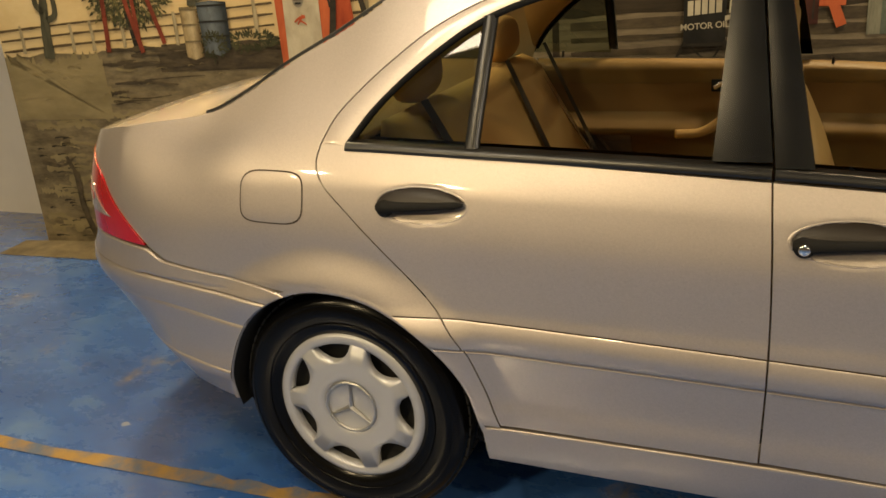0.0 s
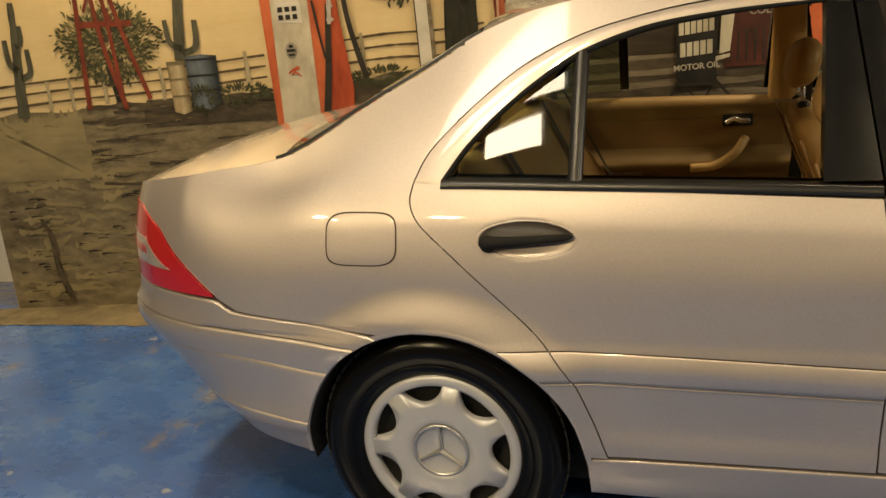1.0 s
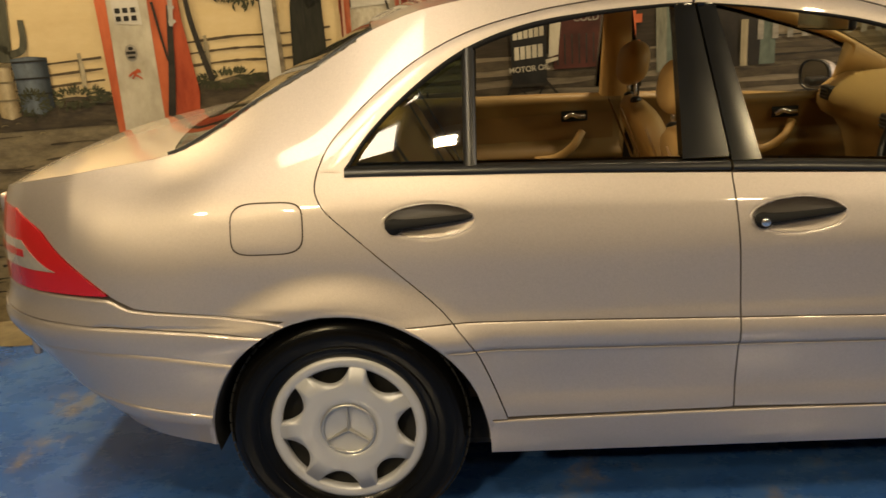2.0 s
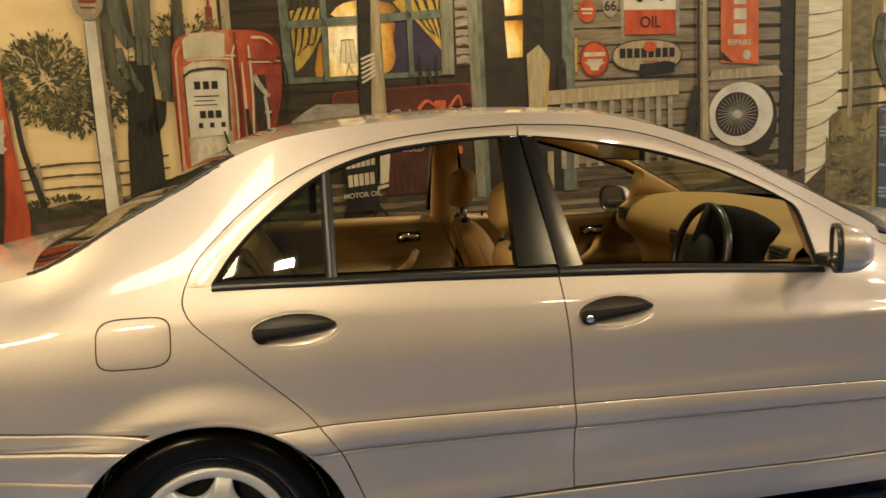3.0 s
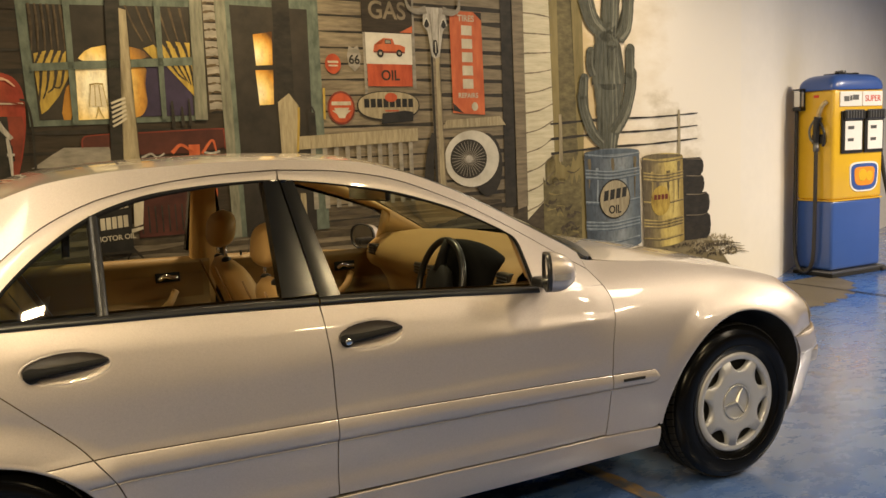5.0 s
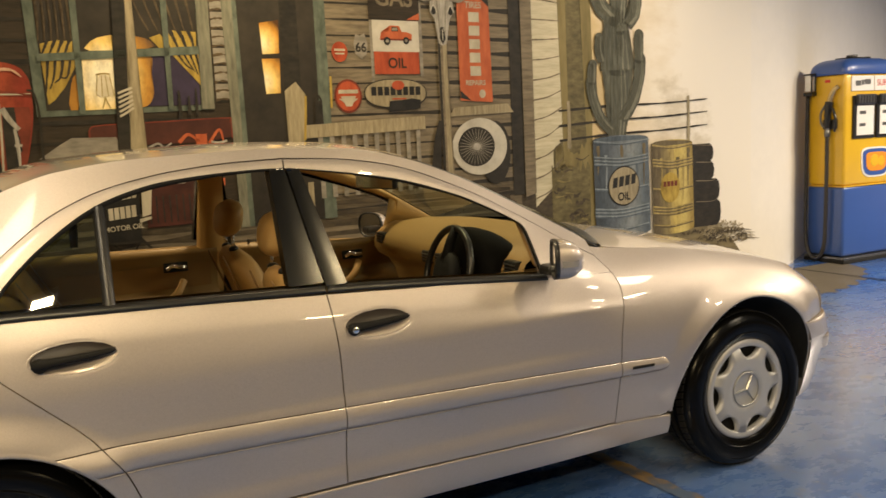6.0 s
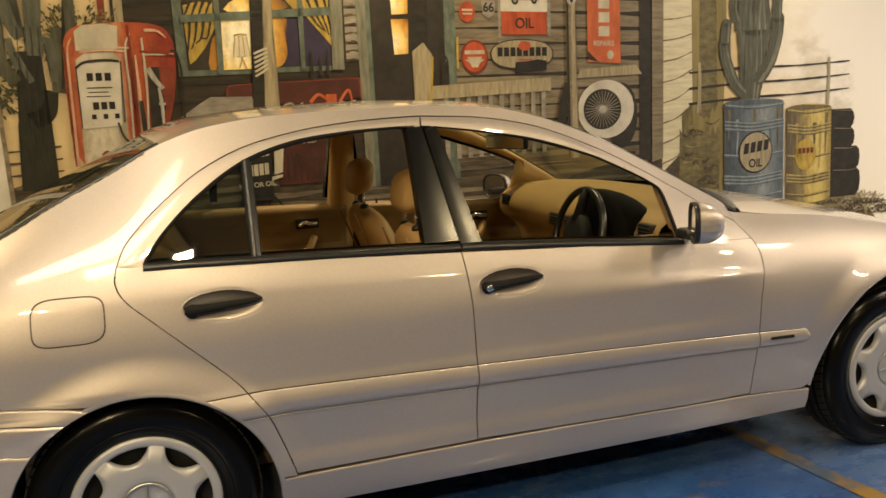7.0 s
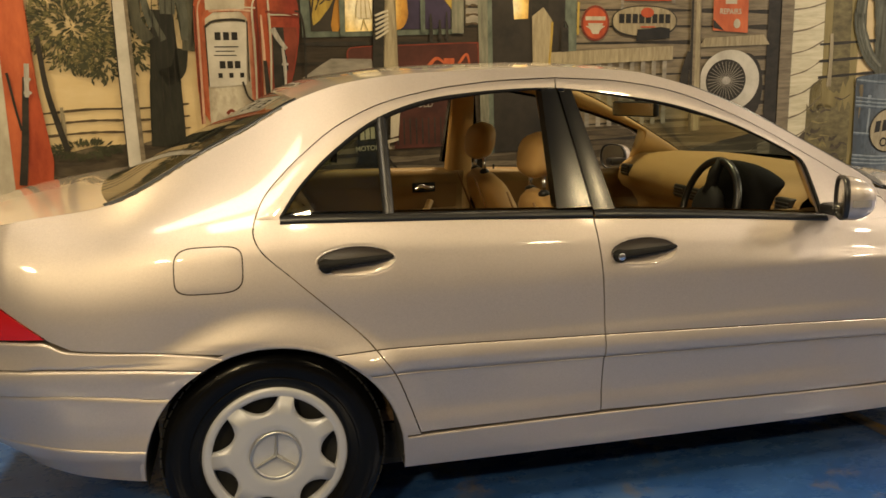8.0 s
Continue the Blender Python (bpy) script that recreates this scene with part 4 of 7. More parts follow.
# the wooden station
house = flat("painted_house", rect(.02, .90, 3.45, 3.30), "plank", None, 2, "weathered board filling station")
flats("painted_boards", [rect(.02, z, 1.30, z + .082) for z in [1.38 + .098 * k for k in range(19)]], "plank", house, 3)
flats("painted_board_lines", [stroke([(.02, z), (.6, z + .004), (1.30, z)], .016, .020, 6, .5, k) for k, z in enumerate([1.38 + .098 * k for k in range(19)])], "shade", house, 4)
flat("painted_board", rect(1.78, .95, 3.34, 3.30), "board", house, 3)
flats("painted_board_lines", [stroke([(1.78, z), (2.5, z + .005), (3.34, z)], .008, .024, 6, .5, k + 40) for k, z in enumerate([1.02 + .092 * k for k in range(24)])], "shade", house, 4)
flats("painted_lit_boards", [rect(1.203, z, 1.295, z + .082) for z in [1.68 + .094 * k for k in range(8)]], "grey", house, 5)
flats("painted_stone_joints", [stroke([(1.200, z), (1.25, z + .008), (1.297, z - .004)], .012, .008, 5, .6, k) for k, z in enumerate([1.675 + .047 * k for k in range(16)])], "fence", house, 5.4)
flat("painted_post", [(.035, 1.85), (.075, 1.85), (.085, 3.30), (.035, 3.30)], "post", house, 5)
flats("painted_bottle", [stroke([(-.02, 1.88), (-.02, 1.98)], .032), stroke([(-.02, 1.98), (-.02, 2.06)], .014, .010)], "rust", house, 5)

window = flat("painted_window", [(.313, 1.61), (1.186, 1.627), (1.196, 2.28), (.298, 2.24)], "green", None, 6, "lamp-lit sash window with gold curtains")
flat("painted_panes", [(.358, 1.640), (1.116, 1.653), (1.128, 2.215), (.345, 2.185)], "dark", window, 7)
flat("painted_dusk", [(.80, 1.652), (1.113, 1.655), (1.116, 1.925), (.80, 1.915)], "violet", window, 7.5)
flat("painted_glow", [(.535, 1.638), (.70, 1.643), (.70, 1.905), (.54, 1.895)], "glow", window, 8, "lit pane behind the lamp")
flat("painted_glow", soft([(.545, 1.925), (.60, 1.985), (.70, 2.008), (.80, 2.003), (.872, 1.988), (.912, 1.945), (.70, 1.93)], 1), "glow", window, 8)
flat("painted_glow", soft([(.76, 1.648), (.842, 1.648), (.882, 1.72), (.858, 1.82), (.895, 1.908), (.76, 1.905)], 2), "glow", window, 8)
flat("painted_glow", soft([(.455, 1.640), (.512, 1.640), (.512, 1.82), (.485, 1.79)], 1), "amber", window, 8)
flat("painted_curtain", [(.357, 1.875), (.512, 1.881), (.505, 1.845), (.455, 1.755), (.40, 1.69), (.369, 1.668)], "gold", window, 9)
flat("painted_curtain", [(.985, 1.910), (1.122, 1.918), (1.124, 1.752), (1.06, 1.825)], "gold", window, 9)
flat("painted_curtain", [(.358, 1.955), (.43, 1.975), (.505, 1.970), (.500, 1.912), (.360, 1.905)], "gold", window, 9)
flat("painted_curtain", [(.875, 1.995), (.98, 2.035), (1.118, 2.030), (1.114, 1.955), (.92, 1.945)], "gold", window, 9)
for k in range(4):
    flat("painted_fold", stroke([(.385 + .034 * k, 1.878), (.375 + .030 * k, 1.80), (.362 + .022 * k, 1.715 + .028 * k)], .013, .006, 6, .3, k), "dark", window, 10)
    flat("painted_fold", stroke([(1.108 - .032 * k, 1.917), (1.118 - .022 * k, 1.86), (1.122 - .012 * k, 1.80 + .012 * k)], .012, .005, 6, .3, k + 5), "dark", window, 10)
    flat("painted_fold", stroke([(.395 + .033 * k, 1.978), (.378 + .033 * k, 1.94), (.362 + .034 * k, 1.905)], .016, .008, 6, .3, k + 9), "dark", window, 10)
    flat("painted_fold", stroke([(.93 + .048 * k, 2.04), (.955 + .046 * k, 1.99), (.975 + .042 * k, 1.945)], .022, .010, 6, .3, k + 13), "dark", window, 10)
for k in range(6):
    flat("painted_drape", stroke([(.355 + .028 * k, 2.19), (.36 + .028 * k, 2.08), (.352 + .030 * k, 1.97)], .010, .006, 6, .3, k + 20), "fence", window, 9)
    flat("painted_drape", stroke([(.80 + .055 * k, 2.205), (.83 + .052 * k, 2.12), (.875 + .046 * k, 2.03)], .012, .006, 6, .3, k + 30), "fence", window, 9)
lamp = flat("painted_lamp", soft([(.602, 1.808), (.661, 1.812), (.681, 1.706), (.586, 1.702)], 1), "pale", window, 10, "table lamp with a pale pleated shade")
flats("painted_lamp_line", [stroke([(.632, 1.702), (.626, 1.675), (.615, 1.645)], .007, .006), stroke([(.632, 1.702), (.640, 1.675), (.654, 1.645)], .007, .006), stroke([(.598, 1.81), (.632, 1.816), (.664, 1.813)], .008, .008)] +
      [stroke([(.590 + .029 * k, 1.704), (.604 + .019 * k, 1.808)], .004) for k in range(4)], "drum", lamp, 11)
flats("painted_sashes", [[(.506, 1.620), (.534, 1.620), (.538, 2.23), (.507, 2.23)], [(.942, 1.635), (.967, 1.636), (.976, 2.25), (.944, 2.25)], [(.34, 1.872), (1.13, 1.915), (1.13, 1.958), (.34, 1.908)]], "green", window, 12)
flat("painted_frame_light", [(1.118, 1.630), (1.186, 1.630), (1.196, 2.28), (1.130, 2.275)], "cactus2", window, 12)

porch_post = flat("painted_porch_post", [(.668, 1.395), (.742, 1.395), (.752, 1.75), (.790, 2.6), (.716, 2.6), (.690, 1.75)], "shade", house, 12, "dark weathered porch post")
flat("painted_post_light", [(.728, 1.395), (.812, 1.395), (.799, 1.73), (.802, 2.18), (.768, 2.19), (.757, 1.73)], "post", porch_post, 13)
flats("painted_rope", [stroke([(.693, 1.603 + .023 * k), (.728, 1.622 + .022 * k), (.764, 1.645 + .020 * k)], .011) for k in range(6)], "cream", porch_post, 14)
flat("painted_eave", [(-.42, 2.135), (.30, 2.160), (.30, 3.30), (-.42, 3.30)], "plank", house, 5.5)

bench = flats("painted_bench", [soft([(.535, 1.46), (1.272, 1.455), (1.272, 1.572), (1.245, 1.580), (.555, 1.558), (.535, 1.535)], 1)], "maroon", None, 9, "red slatted bench with bric-a-brac")
flats("painted_bench_lines", [stroke([(.54, 1.50), (.545, 1.545), (.60, 1.562), (.9, 1.571), (1.24, 1.580), (1.268, 1.565), (1.272, 1.47)], .007, .007)], "rust", bench, 10)
flats("painted_roof_edge", [[(.30, 1.41), (.69, 1.42), (.667, 1.502), (.454, 1.506), (.40, 1.475)]], "grey", house, 10)
flats("painted_scrap", [stroke([(.98, 1.46), (1.03, 1.50), (1.09, 1.46)], .02, .012), rect(1.07, 1.445, 1.13, 1.50), stroke([(1.14, 1.45), (1.2, 1.52), (1.22, 1.46)], .016, .01)], "orange", bench, 11)
flats("painted_scrap", [stroke([(.82, 1.44), (.87, 1.46), (.90, 1.44), (.94, 1.46)], .012, .008), stroke([(1.15, 1.46), (1.19, 1.45), (1.24, 1.46)], .012)], "chrome", bench, 11)
flats("painted_bottles", [stroke([(1.0, 1.59), (1.0, 1.68), (1.0, 1.73)], .022, .010), stroke([(1.05, 1.60), (1.05, 1.70)], .020, .010), stroke([(1.09, 1.60), (1.09, 1.74)], .018, .008)], "shade", bench, 13)

door = flat("painted_door", [(1.285, .98), (1.88, .98), (1.88, 2.32), (1.265, 2.32)], "green", None, 6, "open green doorway with a lit inner door")
flat("painted_door_dark", [(1.365, .98), (1.80, .98), (1.81, 2.24), (1.35, 2.24)], "dark", door, 7)
flat("painted_door_lit", [(1.482, 1.920), (1.580, 1.926), (1.588, 2.108), (1.474, 2.088)], "door_glow2", door, 8)
flat("painted_door_lit", [(1.488, 1.704), (1.573, 1.708), (1.582, 1.899), (1.476, 1.895)], "door_glow", door, 8)
flat("painted_door_post", [(1.60, 1.43), (1.70, 1.43), (1.70, 2.6), (1.595, 2.6)], "shade", door, 9)
flat("painted_jamb", [(1.285, .98), (1.335, .98), (1.325, 2.32), (1.265, 2.32)], "cactus2", door, 8)
flat("painted_short_post", [(1.60, 1.43), (1.70, 1.43), (1.72, 1.70), (1.665, 1.77), (1.595, 1.72)], "post", house, 13, "sawn porch post")
flats("painted_post_edge", [stroke([(1.70, 1.44), (1.715, 1.60), (1.72, 1.69)], .014)], "gold", house, 14)
flats("painted_rail", [[(1.705, 1.45), (2.53, 1.475), (2.53, 1.555), (1.705, 1.525)]], "post", house, 12, "porch rail")
flats("painted_railing", [stroke([(s, 1.10), (s, 1.47)], .030) for s in [1.80 + .075 * k for k in range(10)]], "grey", house, 10)
flats("painted_lantern", [stroke([(1.80, 1.53), (1.80, 1.66)], .05, .045), stroke([(1.78, 1.66), (1.80, 1.69), (1.82, 1.66)], .010)], "shade", house, 14)
flats("painted_gold_edge", [stroke([(1.885, 1.62), (1.89, 1.80)], .014)], "gold", house, 10)

# signs on the boards
def sign_word(text, s, z, size, paint, parent, layer, tilt=0.0):
    cu = bpy.data.curves.new("lettering", "FONT")
    cu.body, cu.size, cu.align_x, cu.align_y, cu.extrude, cu.offset = text, size, "CENTER", "CENTER", 0.0003, size * .019
    ob = new("lettering", cu)
    me = bpy.data.meshes.new_from_object(ob)
    bpy.data.objects.remove(ob)
    o = put("lettering", me, P[paint] if paint in P else M[paint], parent)
    o.matrix_basis = Matrix.Translation((s, -0.002 - STEP * layer, z)) @ Matrix.Rotation(math.radians(90), 4, "X") @ Matrix.Rotation(tilt, 4, "Z")
    return o


disc = flat("painted_round_sign", oval(1.96, 1.94, .052, .058), "red", None, 8, "small round red sign")
flats("painted_bars", [rect(1.925, 1.945, 1.995, 1.957), rect(1.93, 1.925, 1.99, 1.934)], "cream", disc, 9)
shield = flat("painted_shield", [(2.055, 1.99), (2.07, 2.045), (2.10, 2.035), (2.13, 2.05), (2.15, 1.99), (2.14, 1.93), (2.105, 1.90), (2.065, 1.93)], "grey", None, 8, "faded highway shield")
sign_word("66", 2.103, 1.965, .075, "shade", shield, 9)
gas = flat("painted_gas_sign", rect(2.165, 2.135, 2.525, 2.37), "plank", None, 8, "dark sign that says GAS")
sign_word("GAS", 2.345, 2.26, .145, "board", gas, 9)
flat("painted_corner", [(2.43, 2.137), (2.523, 2.137), (2.523, 2.18)], "orange", gas, 9)
truck_sign = flat("painted_truck_sign", rect(2.185, 1.945, 2.515, 2.13), "white", None, 9, "white sign with a small red pick-up truck")
flats("painted_truck", [[(2.235, 2.015), (2.46, 2.015), (2.465, 2.05), (2.43, 2.062), (2.39, 2.065), (2.375, 2.098), (2.31, 2.10), (2.30, 2.065), (2.245, 2.06)]], "orange", truck_sign, 10)
for sx, sz, r in ((2.285, 2.008, .024), (2.42, 2.012, .022)):
    flat("painted_truck_wheel", oval(sx, sz, r, r, 18), "black", truck_sign, 11)
    flat("painted_truck_hub", oval(sx, sz, r * .45, r * .45, 12), "grey", truck_sign, 12)
flat("painted_truck_window", [(2.318, 2.066), (2.365, 2.066), (2.362, 2.09), (2.32, 2.092)], "black", truck_sign, 11)
flat("painted_truck_pane", [(2.322, 2.070), (2.36, 2.070), (2.358, 2.086), (2.324, 2.087)], "grey", truck_sign, 12)
flat("painted_truck_shade", [(2.24, 2.012), (2.46, 2.012), (2.46, 2.022), (2.24, 2.022)], "rust", truck_sign, 10.5)
oil = flat("painted_oil_sign", rect(2.19, 1.812, 2.51, 1.945), "red", None, 9, "red sign that says OIL")
sign_word("OIL", 2.35, 1.875, .085, "plank", oil, 10)
flats("painted_sign_posts", [rect(2.168, 1.76, 2.187, 2.13), rect(2.515, 1.80, 2.54, 2.37)], "grey", house, 7)
disc = flat("painted_round_sign", oval(2.0, 1.685, .092, .098), "rust", None, 8, "round red garage sign")
flats("painted_disc", [oval(2.0, 1.685, .080, .086)], "red", disc, 9)
flats("painted_bars", [rect(1.935, 1.70, 2.065, 1.722), [(1.95, 1.685), (2.05, 1.685), (2.02, 1.625), (1.98, 1.625)], [(1.935, 1.67), (1.96, 1.67), (1.98, 1.64)], [(2.065, 1.67), (2.04, 1.67), (2.02, 1.64)]], "cream", disc, 10)
blob = flat("painted_oval_sign", oval(2.33, 1.695, .225, .090, 40, .85), "shade", None, 9, "cream oval oil sign with dark bars")
flat("painted_oval", oval(2.33, 1.697, .216, .082, 40, .85), "post", blob, 10)
flats("painted_bars", [rect(2.155 + .045 * k, 1.685, 2.190 + .045 * k, 1.737) for k in range(8)], "black", blob, 11)
flats("painted_bar", [oval(2.345, 1.745, .045, .028, 16), rect(2.30, 1.66, 2.40, 1.668)], "red", blob, 12)
flat("painted_tin", [(2.27, 1.585), (2.50, 1.60), (2.505, 1.655), (2.44, 1.665), (2.37, 1.655), (2.28, 1.65)], "black", house, 12, "dark tin box on the rail")
atlas = flat("painted_tall_sign", [(2.815, 1.645), (3.075, 1.63), (3.065, 2.29), (2.81, 2.29)], "orange", None, 9, "tall red sign that says TIRES REPAIRS")
flats("painted_bars", [rect(2.90, z, 2.985, z + .062) for z in (1.80, 1.885, 1.97, 2.055, 2.14)], "cream", atlas, 10)
sign_word("TIRES", 2.94, 2.245, .055, "cream", atlas, 10)
sign_word("REPAIRS", 2.94, 1.755, .045, "cream", atlas, 10)
flats("painted_corner", [[(2.816, 1.71), (2.816, 1.66), (2.90, 1.642)], [(3.065, 2.24), (3.065, 2.289), (3.0, 2.289)]], "shade", atlas, 10)
flats("painted_disc", [oval(2.99, 1.685, .026, .028, 18)], "cream", atlas, 11)

drain = flats("painted_drain_pipe", [stroke([(2.70, 1.05), (2.69, 1.5), (2.685, 2.0), (2.69, 2.30)], .088, .062)], "board", None, 12, "pale bent pipe with a steer skull on top")
flats("painted_pipe_shade", [stroke([(2.665, 1.05), (2.66, 1.5), (2.66, 2.2)], .020, .012), stroke([(2.60, 1.20), (2.62, 1.40), (2.65, 1.52)], .08, .03)], "shade", drain, 13)
flats("painted_pipe_light", [stroke([(2.712, 1.05), (2.705, 1.5), (2.702, 1.8), (2.705, 2.2)], .042, .026, 8, .15, 7)], "post", drain, 12.5)
skull = flat("painted_skull", [(2.625, 2.30), (2.605, 2.25), (2.60, 2.19), (2.635, 2.15), (2.65, 2.07), (2.66, 2.0), (2.69, 1.985), (2.72, 2.0), (2.735, 2.08), (2.75, 2.15), (2.785, 2.20), (2.775, 2.26), (2.75, 2.30)], "chrome", drain, 14, "bleached steer skull")
for horn in ([(2.63, 2.285), (2.56, 2.27), (2.50, 2.29), (2.47, 2.36)], [(2.755, 2.285), (2.83, 2.275), (2.88, 2.30), (2.89, 2.38)]):
    flat("painted_horn", stroke(horn, .050, .012, 8, .05, 4), "grey", skull, 15)
for sx in (2.628, 2.757):
    flat("painted_socket", oval(sx, 2.20, .020, .026, 16), "black", skull, 15)
    flat("painted_socket_rim", stroke([(sx - .026, 2.19), (sx, 2.232), (sx + .026, 2.19)], .008, .006), "white", skull, 16)
flat("painted_muzzle", [(2.675, 2.10), (2.70, 2.10), (2.712, 2.03), (2.69, 1.995), (2.668, 2.03)], "black", skull, 15)
flat("painted_muzzle_bone", stroke([(2.69, 2.09), (2.69, 2.02)], .008, .006), "white", skull, 16)
for sx in (2.655, 2.725):
    flat("painted_skull_line", stroke([(sx, 2.26), (2.69 + (sx - 2.69) * .75, 2.16), (2.69 + (sx - 2.69) * .6, 2.06)], .012, .006), "grey", skull, 15)

tyre = flat("painted_tyre", oval(3.08, 1.30, .13, .21), "shade", None, 10, "whitewall tyre with a wire wheel")
flat("painted_whitewall", oval(2.955, 1.345, .225, .185, 40), "white", tyre, 11)
flat("painted_wheel", oval(2.925, 1.345, .150, .128, 36), "shade", tyre, 12)
flats("painted_spokes", [stroke([(2.925 + .025 * math.cos(a), 1.345 + .02 * math.sin(a)), (2.925 + .138 * math.cos(a + .15), 1.345 + .116 * math.sin(a + .15))], .005, .004) for a in [2 * math.pi * k / 30 for k in range(30)]], "grey", tyre, 13)
flats("painted_hub", [oval(2.925, 1.345, .028, .024, 18)], "chrome", tyre, 14)
flat("painted_hide", [(2.72, 1.545), (3.25, 1.56), (3.20, 1.62), (2.76, 1.60)], "post", house, 9)

flat("painted_corner_board", [(3.335, .98), (3.43, 1.0), (3.425, 3.30), (3.325, 3.30)], "board", None, 10, "grey corner board")
flats("painted_corner_shade", [rect(3.23, 1.0, 3.335, 3.3)], "shade", house, 6)
side = flat("painted_side_wall", [(3.43, .90), (3.70, 1.10), (3.665, 2.4), (3.645, 3.30), (3.42, 3.30)], "siding", None, 4, "cream clapboard side wall")
flats("painted_board_lines", [stroke([(3.43, .96 + .135 * k), (3.56, .985 + .13 * k + .02), (3.69, 1.11 + .118 * k)], .010, .008, 4, .3, k) for k in range(18)], "board", side, 5)
flats("painted_foot", [ragged(3.30, 3.72, .80, 1.02, .03, 61, 14)], "soil", side, 3)

# yard at the right: olive shade, fence, cactus, drums and tyres
flat("painted_shade_tree", [(3.66, 1.30), (3.98, 1.30), (4.0, 1.8), (3.97, 3.30), (3.64, 3.30)], "olive", None, 3, "olive shadow beside the house")
flat("painted_shade", [(3.755, 1.20), (3.93, 1.20), (3.905, 1.8), (3.873, 2.4), (3.85, 3.30), (3.74, 3.30)], "bankshade", None, 3.5, "dark olive shadow beside the house")
flats("painted_grass", [ragged(3.60, 4.10, .60, 1.30, .06, 71, 20)], "olive", None, 4, "mossy bank")
bank = flat("painted_bank", ragged(3.58, 3.95, .66, 1.16, .05, 77, 16), "bankshade", None, 5, "dark scrub by the house")
for k in range(26):
    s0, z0, l, w = rnd.uniform(3.58, 3.86), rnd.uniform(.70, 1.24), rnd.uniform(.05, .14), rnd.uniform(.010, .036)
    flat("painted_scrub", stroke([(s0, z0), (s0 + l * .5, z0 + rnd.uniform(-.02, .03)), (s0 + l, z0 + rnd.uniform(-.03, .02))], w, w * .3, 4, .5, k), "olive" if k % 3 == 0 else "soil", bank, 6)
fence(3.66, 5.27, [(1.557, 1.615), (1.451, 1.516), (1.349, 1.411)], [(3.752, 1.29, 1.625), (5.037, 1.28, 1.645)], 5, 1.7, "shade")
def lobe(pts, w0, w1, layer, parent, seed, light=.5):
    """One ribbed cactus lobe with a round tip: dark rim, body, pale ribs that crowd to its lit side."""
    tip, r = pts[-1], w1 / 2
    rim = flat("painted_cactus" if parent is None else "painted_lobe", stroke(pts, w0, w1, 8, .05, seed), "cactus", parent, layer, "tall grey-green cactus growing from a drum" if parent is None else "")
    top = rim if parent is None else parent
    flat("painted_tip", oval(tip[0], tip[1], r, r * .8, 18), "cactus", top, layer)
    flat("painted_body", stroke(pts, w0 * .84, w1 * .84, 8, .06, seed + 1), "cactusm", top, layer + .3)
    flat("painted_tip", oval(tip[0], tip[1], r * .84, r * .66, 18), "cactusm", top, layer + .3)
    n = 3 if w0 < .1 else 5
    for k in range(n):
        f = (k + .5) / n - .5
        line = [(p[0] + f * (w0 + (w1 - w0) * i / (len(pts) - 1)) * .82, p[1]) for i, p in enumerate(pts)]
        line[-1] = (tip[0] + f * w1 * .5, tip[1] + r * .45 * (1 - 2 * abs(f)))
        flat("painted_rib", stroke(line, .010 + .006 * (f > 0), .006, 8, .4, seed + k), "cactus2" if f > .05 else "cactus", top, layer + .6)
    return rim


cact = lobe([(4.23, 1.36), (4.245, 1.62), (4.25, 1.90)], .19, .33, 8, None, 9)
for k, (pts, w0, w1, up) in enumerate((
        ([(4.25, 1.84), (4.24, 2.05), (4.235, 2.22)], .33, .22, 0), ([(4.26, 2.18), (4.28, 2.45), (4.30, 2.80)], .17, .18, 0), ([(4.085, 1.90), (4.055, 1.98), (4.065, 2.07)], .07, .08, 0),
        ([(4.16, 1.41), (4.06, 1.50), (3.985, 1.66), (3.975, 1.76)], .085, .10, 1), ([(3.978, 1.75), (3.985, 1.84), (3.995, 1.88)], .09, .08, 2),
        ([(4.29, 1.48), (4.41, 1.62), (4.475, 1.80), (4.485, 1.92)], .10, .12, 1), ([(4.475, 1.93), (4.475, 2.03), (4.478, 2.10)], .09, .095, 2),
        ([(4.18, 2.22), (4.07, 2.31), (4.0, 2.52)], .12, .15, 1), ([(4.36, 2.17), (4.44, 2.27), (4.47, 2.52)], .10, .12, 1), ([(4.275, 1.94), (4.285, 2.03), (4.28, 2.12)], .09, .10, 2))):
    lobe(pts, w0 * 1.05, w1 * 1.05, 8.8 + up * .8, cact, 20 + 7 * k)


